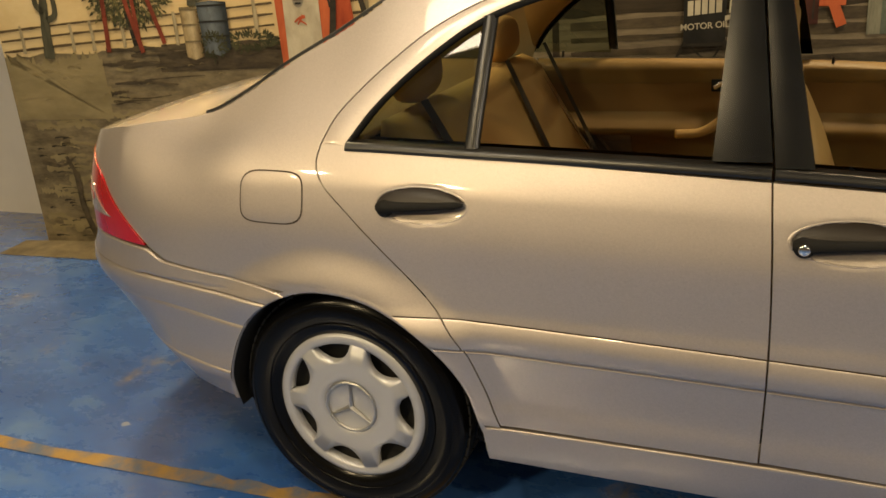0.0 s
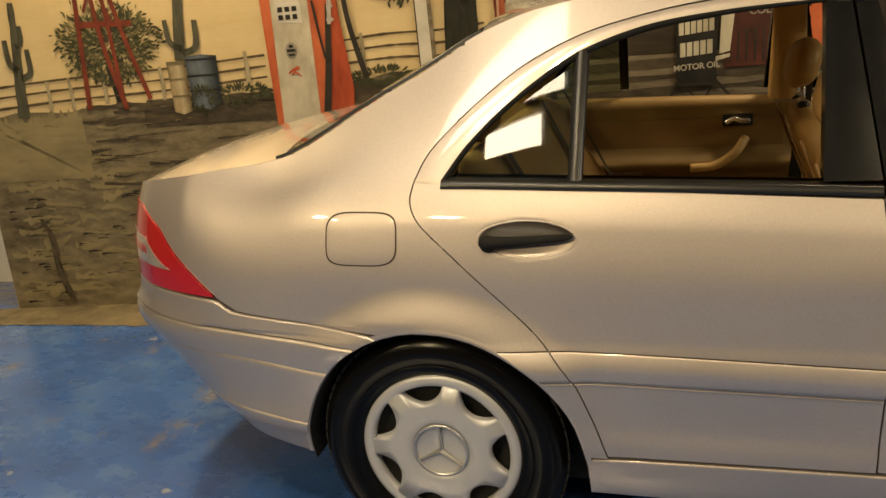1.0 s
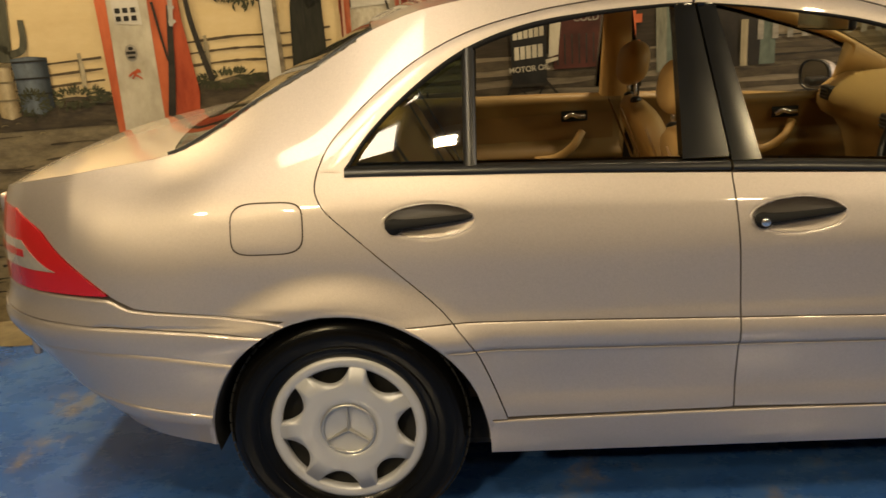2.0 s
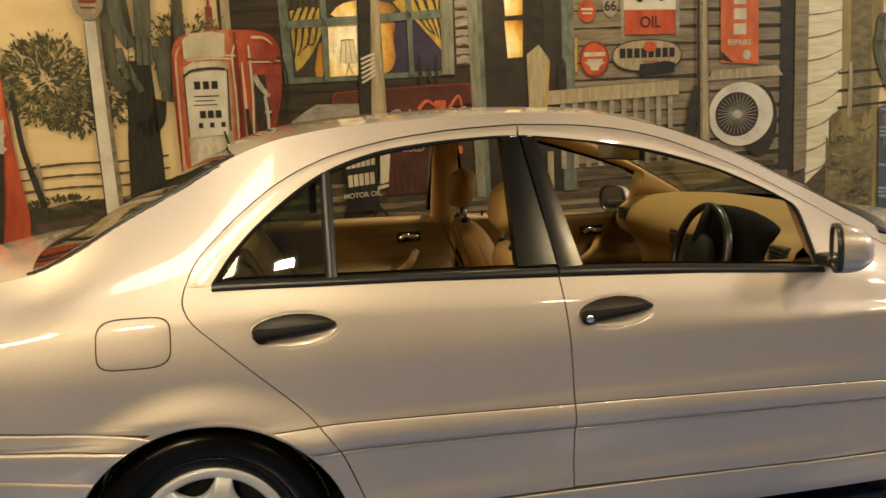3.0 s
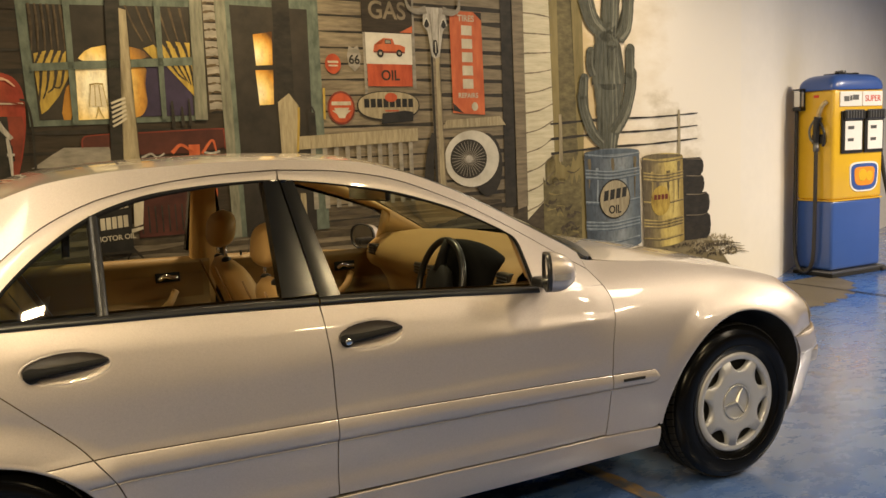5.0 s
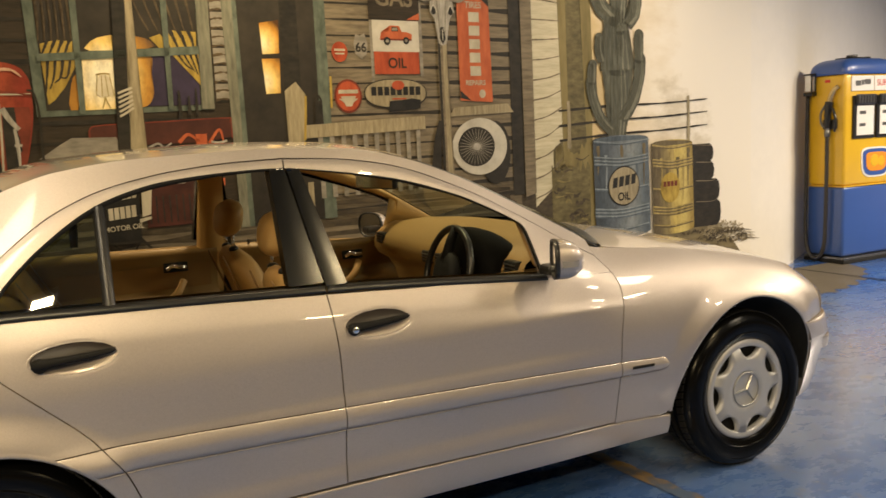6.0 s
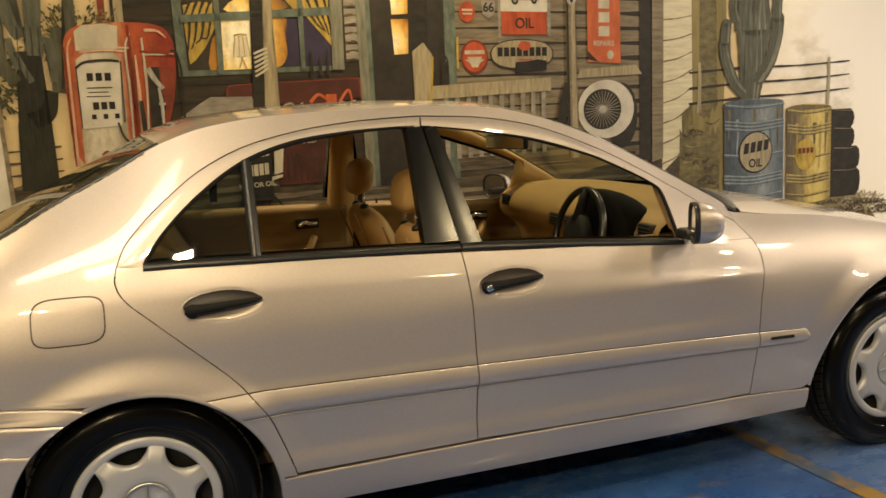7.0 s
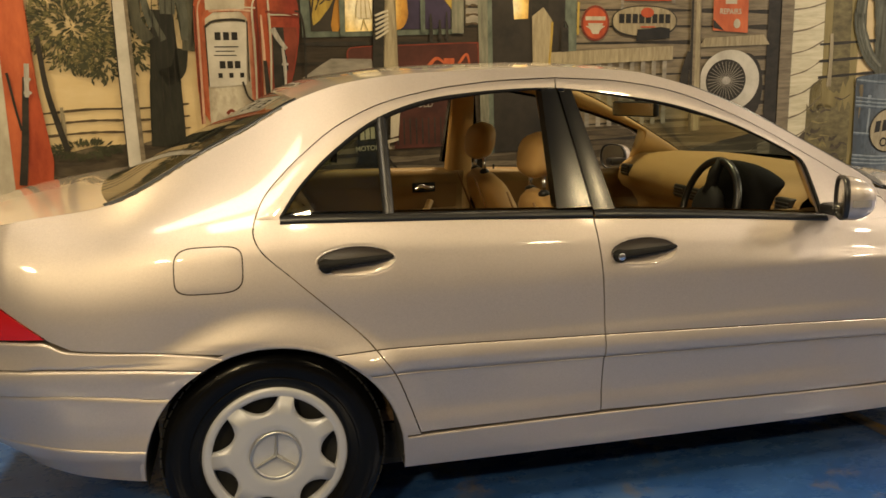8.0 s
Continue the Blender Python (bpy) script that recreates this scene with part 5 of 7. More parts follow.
def drum(s0, s1, z0, z1, dark, light, name, layer):
    c = (s0 + s1) / 2
    h = (s1 - s0) / 2
    up = [(c + h * math.cos(t), z1 + .030 * math.sin(t)) for t in spread(math.pi, 0, 15)]
    down = [(c + .02 + h * math.cos(t), z0 - .035 * math.sin(t)) for t in spread(0, math.pi, 15)]
    d = flat("painted_drum", up + down, dark, None, layer, name)
    flat("painted_lid", oval(c, z1 + .004, h * .93, .018), "steel" if "blue" in name else "drumd", d, layer + 1)
    for k in range(7):
        s = s0 + .05 + (s1 - s0 - .10) * k / 6
        zt = z1 - .04 - .07 * (k % 3)
        flat("painted_streak", stroke([(s, zt), (s + .006, zt - .10 - .03 * (k % 2)), (s - .004, zt - .22 - .05 * (k % 4))], .030, .006, 5, .5, k + layer), ("drumd", "steel2", "steel")[k % 3] if "blue" in name else ("drumd", "drum")[k % 2], d, layer + 1)
    sh = []
    for f in (.96, .80, .765, .73, .47, .26, .225, .19, .05):
        z = z0 + (z1 - z0) * f
        sh.append(stroke([(s0 + .01, z + .012), (c, z - .012), (s1 + .005, z + .008)], .010, .008, 8, .3, int(f * 99)))
    flats("painted_hoops", sh, "steel" if "blue" in name else "drumd", d, layer + 2)
    flats("painted_hoop_lights", [[(a, b + .010) for a, b in k] for k in sh], light, d, layer + 2)
    return d


drum_b = drum(3.975, 4.562, .63, 1.336, "drum_blue", "steel2", "blue oil drum with a round cream badge", 11)
flat("painted_badge", oval(4.288, .986, .168, .150, 36), "black", drum_b, 14)
flat("painted_badge", oval(4.288, .986, .158, .140, 36), "post", drum_b, 15)
flats("painted_bars", [[(4.165 + .065 * k, .975 + .006 * k), (4.212 + .065 * k, .98 + .006 * k), (4.222 + .065 * k, 1.055 + .006 * k), (4.175 + .065 * k, 1.05 + .006 * k)] for k in range(4)], "black", drum_b, 16)
sign_word("OIL", 4.285, .905, .085, "black", drum_b, 16)
drum_y = drum(4.595, 5.072, .60, 1.278, "drum_gold", "drum", "yellow and brown oil drum with a round badge", 11)
flat("painted_badge", oval(4.805, .935, .112, .118, 30), "gold", drum_y, 14)
flats("painted_bars", [rect(4.725 + .043 * k, .945, 4.757 + .043 * k, .985) for k in range(4)], "rust", drum_y, 15)
for k, (z0, z1, s1) in enumerate(((.59, .80, 5.435), (.79, .97, 5.42), (.96, 1.12, 5.35), (1.11, 1.258, 5.34))):
    m = (z0 + z1) / 2
    old = flat("painted_tyre", [(5.06, z0), (s1 - .05, z0 - .006), (s1 - .012, z0 + .03), (s1, m), (s1 - .012, z1 - .03), (s1 - .05, z1), (5.06, z1)], "shade", None, 10 + k * .2, "old black tyre in a stack")
    flat("painted_tyre_edge", stroke([(5.12, z1 - .006), (5.3, z1 - .016), (s1 - .05, z1 - .006)], .007, .005), "board", old, 11)
    for f in (.35, .62):
        flat("painted_tyre_rib", stroke([(5.13, z0 + (z1 - z0) * f), (5.3, z0 + (z1 - z0) * f - .01), (s1 - .04, z0 + (z1 - z0) * f)], .003), "plank", old, 11)
rubble = flats("painted_rubble", leaves(5.45, .54, .26, .05, 220, .028, 81), "post", None, 9, "rubble and dry grass at the drums' feet")
flats("painted_rubble_dark", leaves(5.55, .48, .26, .035, 90, .035, 82) + leaves(5.1, .52, .3, .03, 70, .03, 83), "soil", rubble, 10)
flats("painted_yard", [ragged(3.6, 5.84, .10, lambda s: .60 - .95 * max(0, s - 5.42), .02, 84, 50)], "khaki", None, 6, "sandy yard")

for k in range(14):
    s0, z0 = 5.36 + .035 * k, .56 - .022 * (k % 5) - .006 * k
    flat("painted_earth", stroke([(s0 - .10, z0), (s0, z0 + .012), (s0 + .12 + .02 * (k % 3), z0 - .008)], .022, .004, 5, .5, k), ("post", "drumd", "soil", "smoke")[k % 4], rubble, 8 + .1 * k)

# in front of the station, seen through the car: board on a stand, a vending chest, the road
road = flat("painted_road", ragged(.05, 3.3, .60, 1.10, .008, 91, 40), "board", None, 3, "grey road before the station")
flats("painted_road_lines", [stroke([(.1, z), (1.2, z + .01), (3.2, z - .01)], .03, .04, 8, .5, k) for k, z in enumerate((.76, .82, .88, .94, 1.0, 1.06))], "soil", road, 4)
chest = flat("painted_vending_chest", rect(.78, 1.03, 1.10, 1.36), "maroon", None, 9, "dull red vending chest that says COLD")
flats("painted_ribs", [stroke([(.80 + .035 * k, 1.05), (.80 + .035 * k, 1.19)], .008) for k in range(9)], "shade", chest, 10)
sign_word("COLD", .94, 1.26, .045, "grey", chest, 10)
flats("painted_red_valve", [rect(1.10, 1.10, 1.20, 1.14), rect(1.13, 1.14, 1.18, 1.30), stroke([(1.10, 1.24), (1.21, 1.24)], .04), stroke([(1.15, 1.12), (1.19, 1.02)], .04)], "orange", house, 12, "red hand pump by the porch")
stand = flat("painted_board_sign", [(.575, .965), (.745, .965), (.745, 1.27), (.575, 1.255)], "black", None, 14, "black stand-up board that says MOTOR OIL")
for n, s0, s1, z0, h, rise in ((6, .585, .738, 1.178, .052, .10), (5, .590, .732, 1.085, .060, .08)):
    for k in range(n):
        a, b = s0 + (s1 - s0) * k / n, s0 + (s1 - s0) * (k + .8) / n
        flat("painted_bar", [(a, z0 + rise * (a - s0)), (b, z0 + rise * (b - s0)), (b, z0 + h + rise * (b - s0)), (a, z0 + h + rise * (a - s0))], "cream", stand, 15)
sign_word("MOTOR OIL", .66, 1.042, .036, "cream", stand, 15, .04)
flats("painted_legs", [stroke([(.58, .98), (.54, .90), (.52, .87)], .012), stroke([(.74, .98), (.80, .91), (.84, .88)], .012), stroke([(.575, .965), (.75, .965)], .014), stroke([(.60, .96), (.68, .90), (.73, .96)], .008)], "shade", stand, 15)
flats("painted_paper", [[(.755, 1.09), (.80, 1.10), (.82, 1.28), (.765, 1.28)], [(.74, 1.06), (.80, 1.075), (.80, 1.09), (.74, 1.08)]], "cream", stand, 14)
flat("painted_porch_leg", rect(1.70, .98, 1.735, 1.20), "post", house, 14)

# ---- the saloon car ----
# Longitudinal curves: half width at the waist, belt, roof edge (height and half width).
WIDTH = pchip((-1.04, -1.0, -.9, -.75, -.55, -.2, .4, 1.0, 1.8, 2.3, 2.8, 3.08, 3.25, 3.36, 3.43, 3.48), (.28, .44, .615, .733, .803, .848, .866, .868, .866, .862, .850, .815, .745, .645, .52, .34))
BELT = pchip((-1.04, -.6, -.2, .08, .38, 1.07, 1.8, 2.2, 2.7, 3.1, 3.5), (.90, .975, 1.005, 1.018, 1.01, .984, .93, .90, .855, .79, .62))
EDGE_Z = pchip((-1.04, -.9, -.75, -.55, -.45, -.37, -.25, -.15, 0, .165, .3, .5, .9, 1.2, 1.4, 1.56, 1.69, 1.85, 2.0, 2.12, 2.44, 2.73, 3.0, 3.15, 3.28, 3.42),
               (.93, .99, 1.022, 1.05, 1.06, 1.075, 1.13, 1.187, 1.262, 1.347, 1.388, 1.412, 1.424, 1.408, 1.362, 1.30, 1.236, 1.15, 1.065, 1.0, .962, .915, .855, .808, .742, .655))
EDGE_Y = pchip((-1.04, -.55, -.37, -.15, 0, .3, .6, 1.2, 1.8, 2.05, 2.3, 3.05, 3.44), (.72, .685, .665, .63, .605, .575, .565, .572, .63, .675, .70, .68, .50))
HANDLES = ((.280, .905), (1.150, .876))


def half_width(x, z, dish=True):
    """How far the car's side stands from its middle plane."""
    back = max(0.0, min(1.0, (-.30 - x) / .45))
    tuck = .22 * (max(0.0, .60 - z) / .28) ** 1.4 - .030 * math.exp(-((z - .635) / .05) ** 2)  # the tail draws in below its bumper strip
    w, zb, zr = max(WIDTH(x - tuck * back * back * (3 - 2 * back)), .10), BELT(x), EDGE_Z(x)
    zr = max(zr, zb + .03)
    yr = min(EDGE_Y(x), w - .085)
    f = pchip((.15, .25, .36, .385, .41, .455, .56, .625, .645, .672, .72, .80, max(zb - .085, .81), max(zb, .83), max(zr, .85)),
              (w - .11, w - .052, w - .022, w - .0145, w - .0135, w - .0175, w - .008, w - .002, w - .0032, w - .0076, w - .0100, w - .0125, w - .034, w - .074, yr))
    y = f(z)
    if x > 1.70:
        # bonnet and wing: one round sweep from the flank to the bonnet's edge
        t = max(0.0, min(1.0, (z - .62) / (zr - .62)))
        low = pchip((.15, .25, .37, .52, .62), (w - .11, w - .06, w - .034, w - .006, w))
        round_y = w - (w - yr) * t ** 2.7 if z > .62 else low(z)
        k = max(0.0, min(1.0, (x - 1.70) / .55))
        k = k * k * (3 - 2 * k)
        y = y * (1 - k) + round_y * k
    if x < -.15:
        # boot flank: the same round sweep
        t = max(0.0, min(1.0, (z - .66) / (zr - .66)))
        k = max(0.0, min(1.0, (-.15 - x) / .45))
        k = k * k * (3 - 2 * k)
        if z > .66:
            y = y * (1 - k) + (w - (w - yr) * t ** 3.0) * k
    for cx, cz, rx, rz in (ARCH_R, ARCH_F):
        # the flank swells out towards the wheel openings
        if z > cz and abs(x - cx) < .62:
            d = (math.sqrt(((x - cx) / rx) ** 2 + ((z - cz) / rz) ** 2) - 1) * .38
            k = max(0.0, min(1.0, 1 - max(0.0, d) / (.115 if cx < 1 else .10)))
            low = max(0.0, min(1.0, (z - .56) / .14)) if x < cx < 1 else 1.0
            y += (.022 if cx < 1 else .020) * k * k * (3 - 2 * k) * min(1.0, (z - cz) / .28) * low
    if dish:
        for hx, hz in HANDLES:
            e = ((x - hx) / .106) ** 2 + ((z - hz) / .038) ** 2
            if e < 1:
                y -= .017 * (1 - e) ** .7
    return y


def skin(x, z, sgn, out=0.0, dish=True):
    return Vector((x, sgn * (half_width(x, z, dish) + out), z))


def curve(points, n=160):
    """Points evenly spread along a smooth line through (x, z) points."""
    pts = bezier([(p[0], p[1], 0) for p in points], 16)
    run = [0.0]
    for a, b in zip(pts, pts[1:]):
        run.append(run[-1] + (b - a).length)
    out, i = [], 0
    for k in range(n):
        s = run[-1] * k / (n - 1)
        while i < len(run) - 2 and run[i + 1] < s:
            i += 1
        t = (s - run[i]) / max(run[i + 1] - run[i], 1e-9)
        p = pts[i].lerp(pts[i + 1], min(1, t))
        out.append((p.x, p.y))
    return out


def at_height(line, z):
    """x at which a line of (x, z) points, running upwards, reaches z."""
    for (x0, z0), (x1, z1) in zip(line, line[1:]):
        if z0 <= z <= z1:
            return x0 + (x1 - x0) * (z - z0) / max(z1 - z0, 1e-9)
    return line[0][0] if z < line[0][1] else line[-1][0]


# door shut lines and the window opening, seen from the side
REAR_SHUT = curve([(.449, .378), (.413, .483), (.376, .575), (.327, .646), (.282, .700), (.20, .778), (.098, .873), (.03, .937), (.006, .984), (.012, 1.026)])
OVER_SHUT = curve([(.012, 1.026), (.04, 1.081), (.089, 1.134), (.166, 1.2), (.267, 1.270), (.40, 1.328), (.56, 1.364), (.70, 1.381), (.80, 1.388), (.95, 1.392)], 120)
FRONT_OVER = curve([(.958, 1.392), (1.17, 1.377), (1.37, 1.337), (1.56, 1.262), (1.69, 1.198), (1.84, 1.11), (1.96, 1.032), (2.06, .975)], 120)
FRONT_SHUT = curve([(2.060, .367), (2.070, .54), (2.082, .705), (2.112, .83), (2.108, .90), (2.06, .975)])
MID_SHUT = curve([(1.012, .384), (1.017, .618), (1.013, .81), (1.002, .978)])
REAR_OPEN = curve([(.08, 1.032), (.14, 1.108), (.24, 1.197), (.375, 1.284), (.53, 1.335), (.70, 1.356), (.86, 1.363), (.950, 1.363)], 120)
FRONT_OPEN = curve([(.956, 1.362), (1.0, 1.358), (1.16, 1.336), (1.35, 1.300), (1.53, 1.243), (1.623, 1.203), (1.716, 1.156), (1.762, 1.129), (1.783, 1.113), (1.793, 1.092), (1.796, 1.06), (1.798, 1.006), (1.80, .945)], 120)
ARCH_R, ARCH_F = (.035, .315, .367, .370), (2.735, .360, .396, .392)


def front_open(sgn):
    """The front window opening; on the far side it runs on a little further towards the dashboard."""
    return FRONT_OPEN if sgn < 0 else [(x + .07 * max(0.0, min(1.0, (x - 1.55) / .22)), z) for x, z in FRONT_OPEN]


def arch_x(arch, z, way):
    cx, cz, rx, rz = arch
    d = max(0.0, 1 - ((z - cz) / rz) ** 2)
    return cx + way * rx * math.sqrt(d)


def belt_top(x, sgn=-1):
    """The belt's upper edge; the far side sits a little lower, as the car leans away."""
    return BELT(x) + .014 - (max(0.0, .038 - .014 * x) if sgn > 0 else 0.0)


car = thing("car", "champagne beige metallic four-door saloon with tan interior, windows down", "car")
part("body_shell", box_bm(-.28, -.70, .21, 2.33, .70, .36, .03), M["dark"], car, "dark underbody")


def build_side(sgn):
    # quarter panel with the rear pillar
    quarter_left = curve([(-.10, .676), (-.30, .692), (-.485, .707), (-.545, .737)], 60)
    lamp_edge = curve([(-.545, .739), (-.684, .847), (-.746, .904), (-.835, .941)], 60)

    def left_x(z):
        if z <= .707:
            return at_height(curve_q, z)
        if z <= .737:
            return -.485 - (z - .707) / .03 * .06
        if z <= .941:
            return at_height(lamp_edge, z)
        # along the boot's edge and the rear window
        xs = spread(-1.0, .35, 200)
        best = -.835
        for x in xs:
            if EDGE_Z(x) >= z:
                return max(x, -.98)
        return best
    curve_q = quarter_left[:45]

    def right_x(z):
        return at_height(REAR_SHUT, z) if z < 1.026 else at_height(OVER_SHUT, z)
    gap = .0019
    zs = [.690 + .006 * k for k in range(42)] + [.942 + .005 * k for k in range(31)] + spread(1.10, 1.3175, 42)
    rows = []
    for z in zs:
        xa, xb = left_x(z) + .002, (right_x(z) - gap if z < 1.1535 else .112)
        n = 64
        rows.append([skin(xa + (xb - xa) * (i / n), z, sgn) for i in range(n + 1)])
    cut = next(i for i, z in enumerate(zs) if z > .9415)
    xa, xb = left_x(.941) + .002, right_x(.941) - gap
    quarter = part("quarter_panel", grid_bm(rows[:cut] + [[skin(xa + (xb - xa) * (i / 64), .941, sgn) for i in range(65)]]), PAINT, car, "", True)
    rows[cut - 1] = [skin(-.975 + (right_x(.941) - gap + .975) * (i / 64), .941, sgn) for i in range(65)]
    part("quarter_panel", grid_bm(rows[cut - 1:], (0, -sgn * .02, 0)), PAINT, car, "", True)
    # round the wheel: from the arch up to the quarter panel and forward to the door's edge
    cx, cz, rx, rz = ARCH_R
    edge = [(cx + (at_height(REAR_SHUT, .690) - gap - cx) * i / 14, .690) for i in range(14)] + [(at_height(REAR_SHUT, z) - gap, z) for z in spread(.690, .377, 27)]
    rows = []
    for i, (bx, bz) in enumerate(edge):
        a = math.radians(90 - 80.2 * i / (len(edge) - 1))
        ax, az = cx + rx * math.cos(a), cz + rz * math.sin(a)
        rows.append([skin(ax + (bx - ax) * v, az + (bz - az) * v, sgn) for v in spread(0, 1, 13)])
    part("quarter_panel", grid_bm(rows, (0, -sgn * .012, 0)), PAINT, car, "", True)
    top_of_bumper = pchip((-1.04, -.56, -.50, -.30, -.10), (.742, .733, .706, .690, .674))
    rows = []
    for x in spread(cx, -.296, 30):
        arch_z = cz + rz * math.sqrt(max(0, 1 - ((x - cx) / rx) ** 2))
        z0 = max(arch_z, top_of_bumper(x) + .001)
        rows.append([skin(x, z0 + (.6905 - z0) * v, sgn) for v in spread(0, 1, 5)])
    part("quarter_panel", grid_bm(rows), PAINT, car, "", True)
    # roof rail and windscreen pillar
    over = [p for p in OVER_SHUT if p[0] > .114] + FRONT_OVER
    x, z = .112, next(p[1] for p in OVER_SHUT if p[0] > .112)
    over = [(x, z)] + over
    rows = []
    for x, z in over:
        zt = EDGE_Z(x) + .002
        lo = z + gap
        rows.append([skin(x, lo + (zt - lo) * i / 8, sgn) for i in range(9)])
    part("roof_rail", grid_bm(rows, (0, -sgn * .02, -.004)), PAINT, car, "", True)

    # rear door
    door = part("rear_door", grid_bm([[skin(a[0] + gap + (b[0] - gap * 2 - a[0]) * i / 96, a[1] + (b[1] - a[1]) * i / 96, sgn) for i in range(97)]
                for a, b in ((((at_height(REAR_SHUT, z1)), z1), (at_height(MID_SHUT, z2), z2)) for z1, z2 in zip(spread(.384, 1.0255 if sgn < 0 else .985, 78), spread(.388, .976 if sgn < 0 else .952, 78)))],
                (0, -sgn * .03, 0)), PAINT, car, "champagne rear door", True)
    n = len(OVER_SHUT)
    door_rim = [[skin(x, 1.0258 - .05 * (x - .012), sgn) for x in spread(.0145, .080, 7)]]
    for k in range(n):
        (x0, z0), (x1, z1) = OVER_SHUT[k], REAR_OPEN[k]
        if k == n - 1:
            x0 = .955
        d = Vector((x1 - x0, z1 - z0))
        a = Vector((x0, z0)) + d.normalized() * gap
        door_rim.append([skin(a.x + (x1 - a.x) * i / 6, a.y + (z1 - a.y) * i / 6, sgn, .002 * math.sin(math.pi * i / 6)) for i in range(7)])
    part("door_frame", grid_bm(door_rim, (0, -sgn * .035, 0)), PAINT, door, "", True)
    seal = []
    for k in range(n):
        x1, z1 = REAR_OPEN[k]
        d = (Vector((.55, 1.12)) - Vector((x1, z1))).normalized()
        q = Vector((x1, z1)) + d * .015
        seal.append([skin(x1, z1, sgn, -.002), skin(x1, z1, sgn, .002), skin(q.x, q.y, sgn, -.004), skin(q.x, q.y, sgn, -.03)])
    part("window_seal", grid_bm(seal), M["matt"], door, "black rubber window seal", True)
    rows = []
    for x in spread(.080, 1.000, 60):
        zt = belt_top(x, sgn)
        rows.append([skin(x, zt - .020, sgn, .001), skin(x, zt - .0175, sgn, .006), skin(x, zt - .011, sgn, .008), skin(x, zt - .002, sgn, .007), skin(x, zt, sgn, .002), skin(x, zt, sgn, -.03)])
    part("belt_trim", grid_bm(rows), M["black"], door, "black belt trim", True)
    rows = []
    for k in range(25):
        v = k / 24
        xa, xb = .890 + .015 * v, 1.000 - .048 * v
        z = 1.012 + (1.378 - 1.012) * v
        zz = min(z, 1.3605)
        rows.append([skin(xa + (xb - xa) * i / 8, zz, sgn, .0025 + .0012 * math.sin(math.pi * i / 8)) for i in range(9)])
    part("pillar_cover", grid_bm(rows, (0, -sgn * .05, 0)), M["gloss"], door, "glossy black pillar cover", True)
    rows = []
    for k in range(17):
        v = k / 16
        x, z = .386 + .008 * v, 1.024 + .266 * v
        rows.append([skin(x - .017, z, sgn, -.012), skin(x - .013, z, sgn, 0), skin(x - .002, z, sgn, .002), skin(x + .008, z, sgn, .001), skin(x + .016, z, sgn, -.006), skin(x + .016, z, sgn, -.02)])
    part("window_divider", grid_bm(rows), M["black"], door, "satin black window divider", True)
    rows = []
    for k in range(0, 67):
        x, z = REAR_OPEN[k]
        if x > .384:
            break
        rows.append([skin(x + (0 if i else .004), (z - .004) + (BELT(x) + .004 - (z - .004)) * i / 6, sgn, -.018) for i in range(7)])
    part("quarter_glass", grid_bm(rows), M["dark_glass"], door, "dark fixed quarter window glass", True)
    handle(door, HANDLES[0], sgn, lock=False)
    moulding(door, lambda z: at_height(REAR_SHUT, z) + gap, lambda z: at_height(MID_SHUT, z) - gap, sgn)
    moulding(quarter, lambda z: arch_x(ARCH_R, z, 1) + .012, lambda z: at_height(REAR_SHUT, z) - gap, sgn)

    # front door
    fdoor = part("front_door", grid_bm([[skin(a[0] + gap + (b[0] - gap * 2 - a[0]) * i / 110, a[1] + (b[1] - a[1]) * i / 110, sgn) for i in range(111)]
                 for a, b in ((((at_height(MID_SHUT, z1)), z1), (at_height(FRONT_SHUT, z2), z2)) for z1, z2 in zip(spread(.390, .976, 74), spread(.368, .915, 74)))],
                 (0, -sgn * .03, 0)), PAINT, car, "champagne front door", True)
    door_rim = []
    outer, inner = FRONT_OVER, front_open(sgn)
    for k in range(n):
        (x0, z0), (x1, z1) = outer[k], inner[k]
        d = Vector((x1 - x0, z1 - z0))
        a = Vector((x0, z0)) + d.normalized() * gap
        door_rim.append([skin(a.x + (x1 - a.x) * i / 8, a.y + (z1 - a.y) * i / 8, sgn, .002 * math.sin(math.pi * i / 8)) for i in range(9)])
    for v in spread(.05, 1, 8):
        a, b = outer[-1], inner[-1]
        zz = (a[1] + (.917 - a[1]) * v, b[1] + (.93 - b[1]) * v)
        xa = at_height(FRONT_SHUT, zz[0]) - gap
        door_rim.append([skin(xa + (b[0] - xa) * i / 8, zz[0] + (zz[1] - zz[0]) * i / 8, sgn, .002 * math.sin(math.pi * i / 8)) for i in range(9)])
    part("door_frame", grid_bm(door_rim, (0, -sgn * .035, 0)), PAINT, fdoor, "", True)
    seal = []
    for k in range(n):
        x1, z1 = inner[k]
        d = (Vector((1.35, 1.08)) - Vector((x1, z1))).normalized()
        q = Vector((x1, z1)) + d * .009
        seal.append([skin(x1, z1, sgn, -.002), skin(x1, z1, sgn, .002), skin(q.x, q.y, sgn, -.004), skin(q.x, q.y, sgn, -.03 if x1 < 1.45 or sgn > 0 else -.010)])
    part("window_seal", grid_bm(seal), M["matt"], fdoor, "black rubber window seal", True)
    rows = []
    for x in spread(1.006, 1.808, 60):
        zt = belt_top(x, sgn)
        rows.append([skin(x, zt - .020, sgn, .001), skin(x, zt - .0175, sgn, .006), skin(x, zt - .011, sgn, .008), skin(x, zt - .002, sgn, .007), skin(x, zt, sgn, .002), skin(x, zt, sgn, -.03)])
    part("belt_trim", grid_bm(rows), M["black"], fdoor, "black belt trim", True)
    rows = []
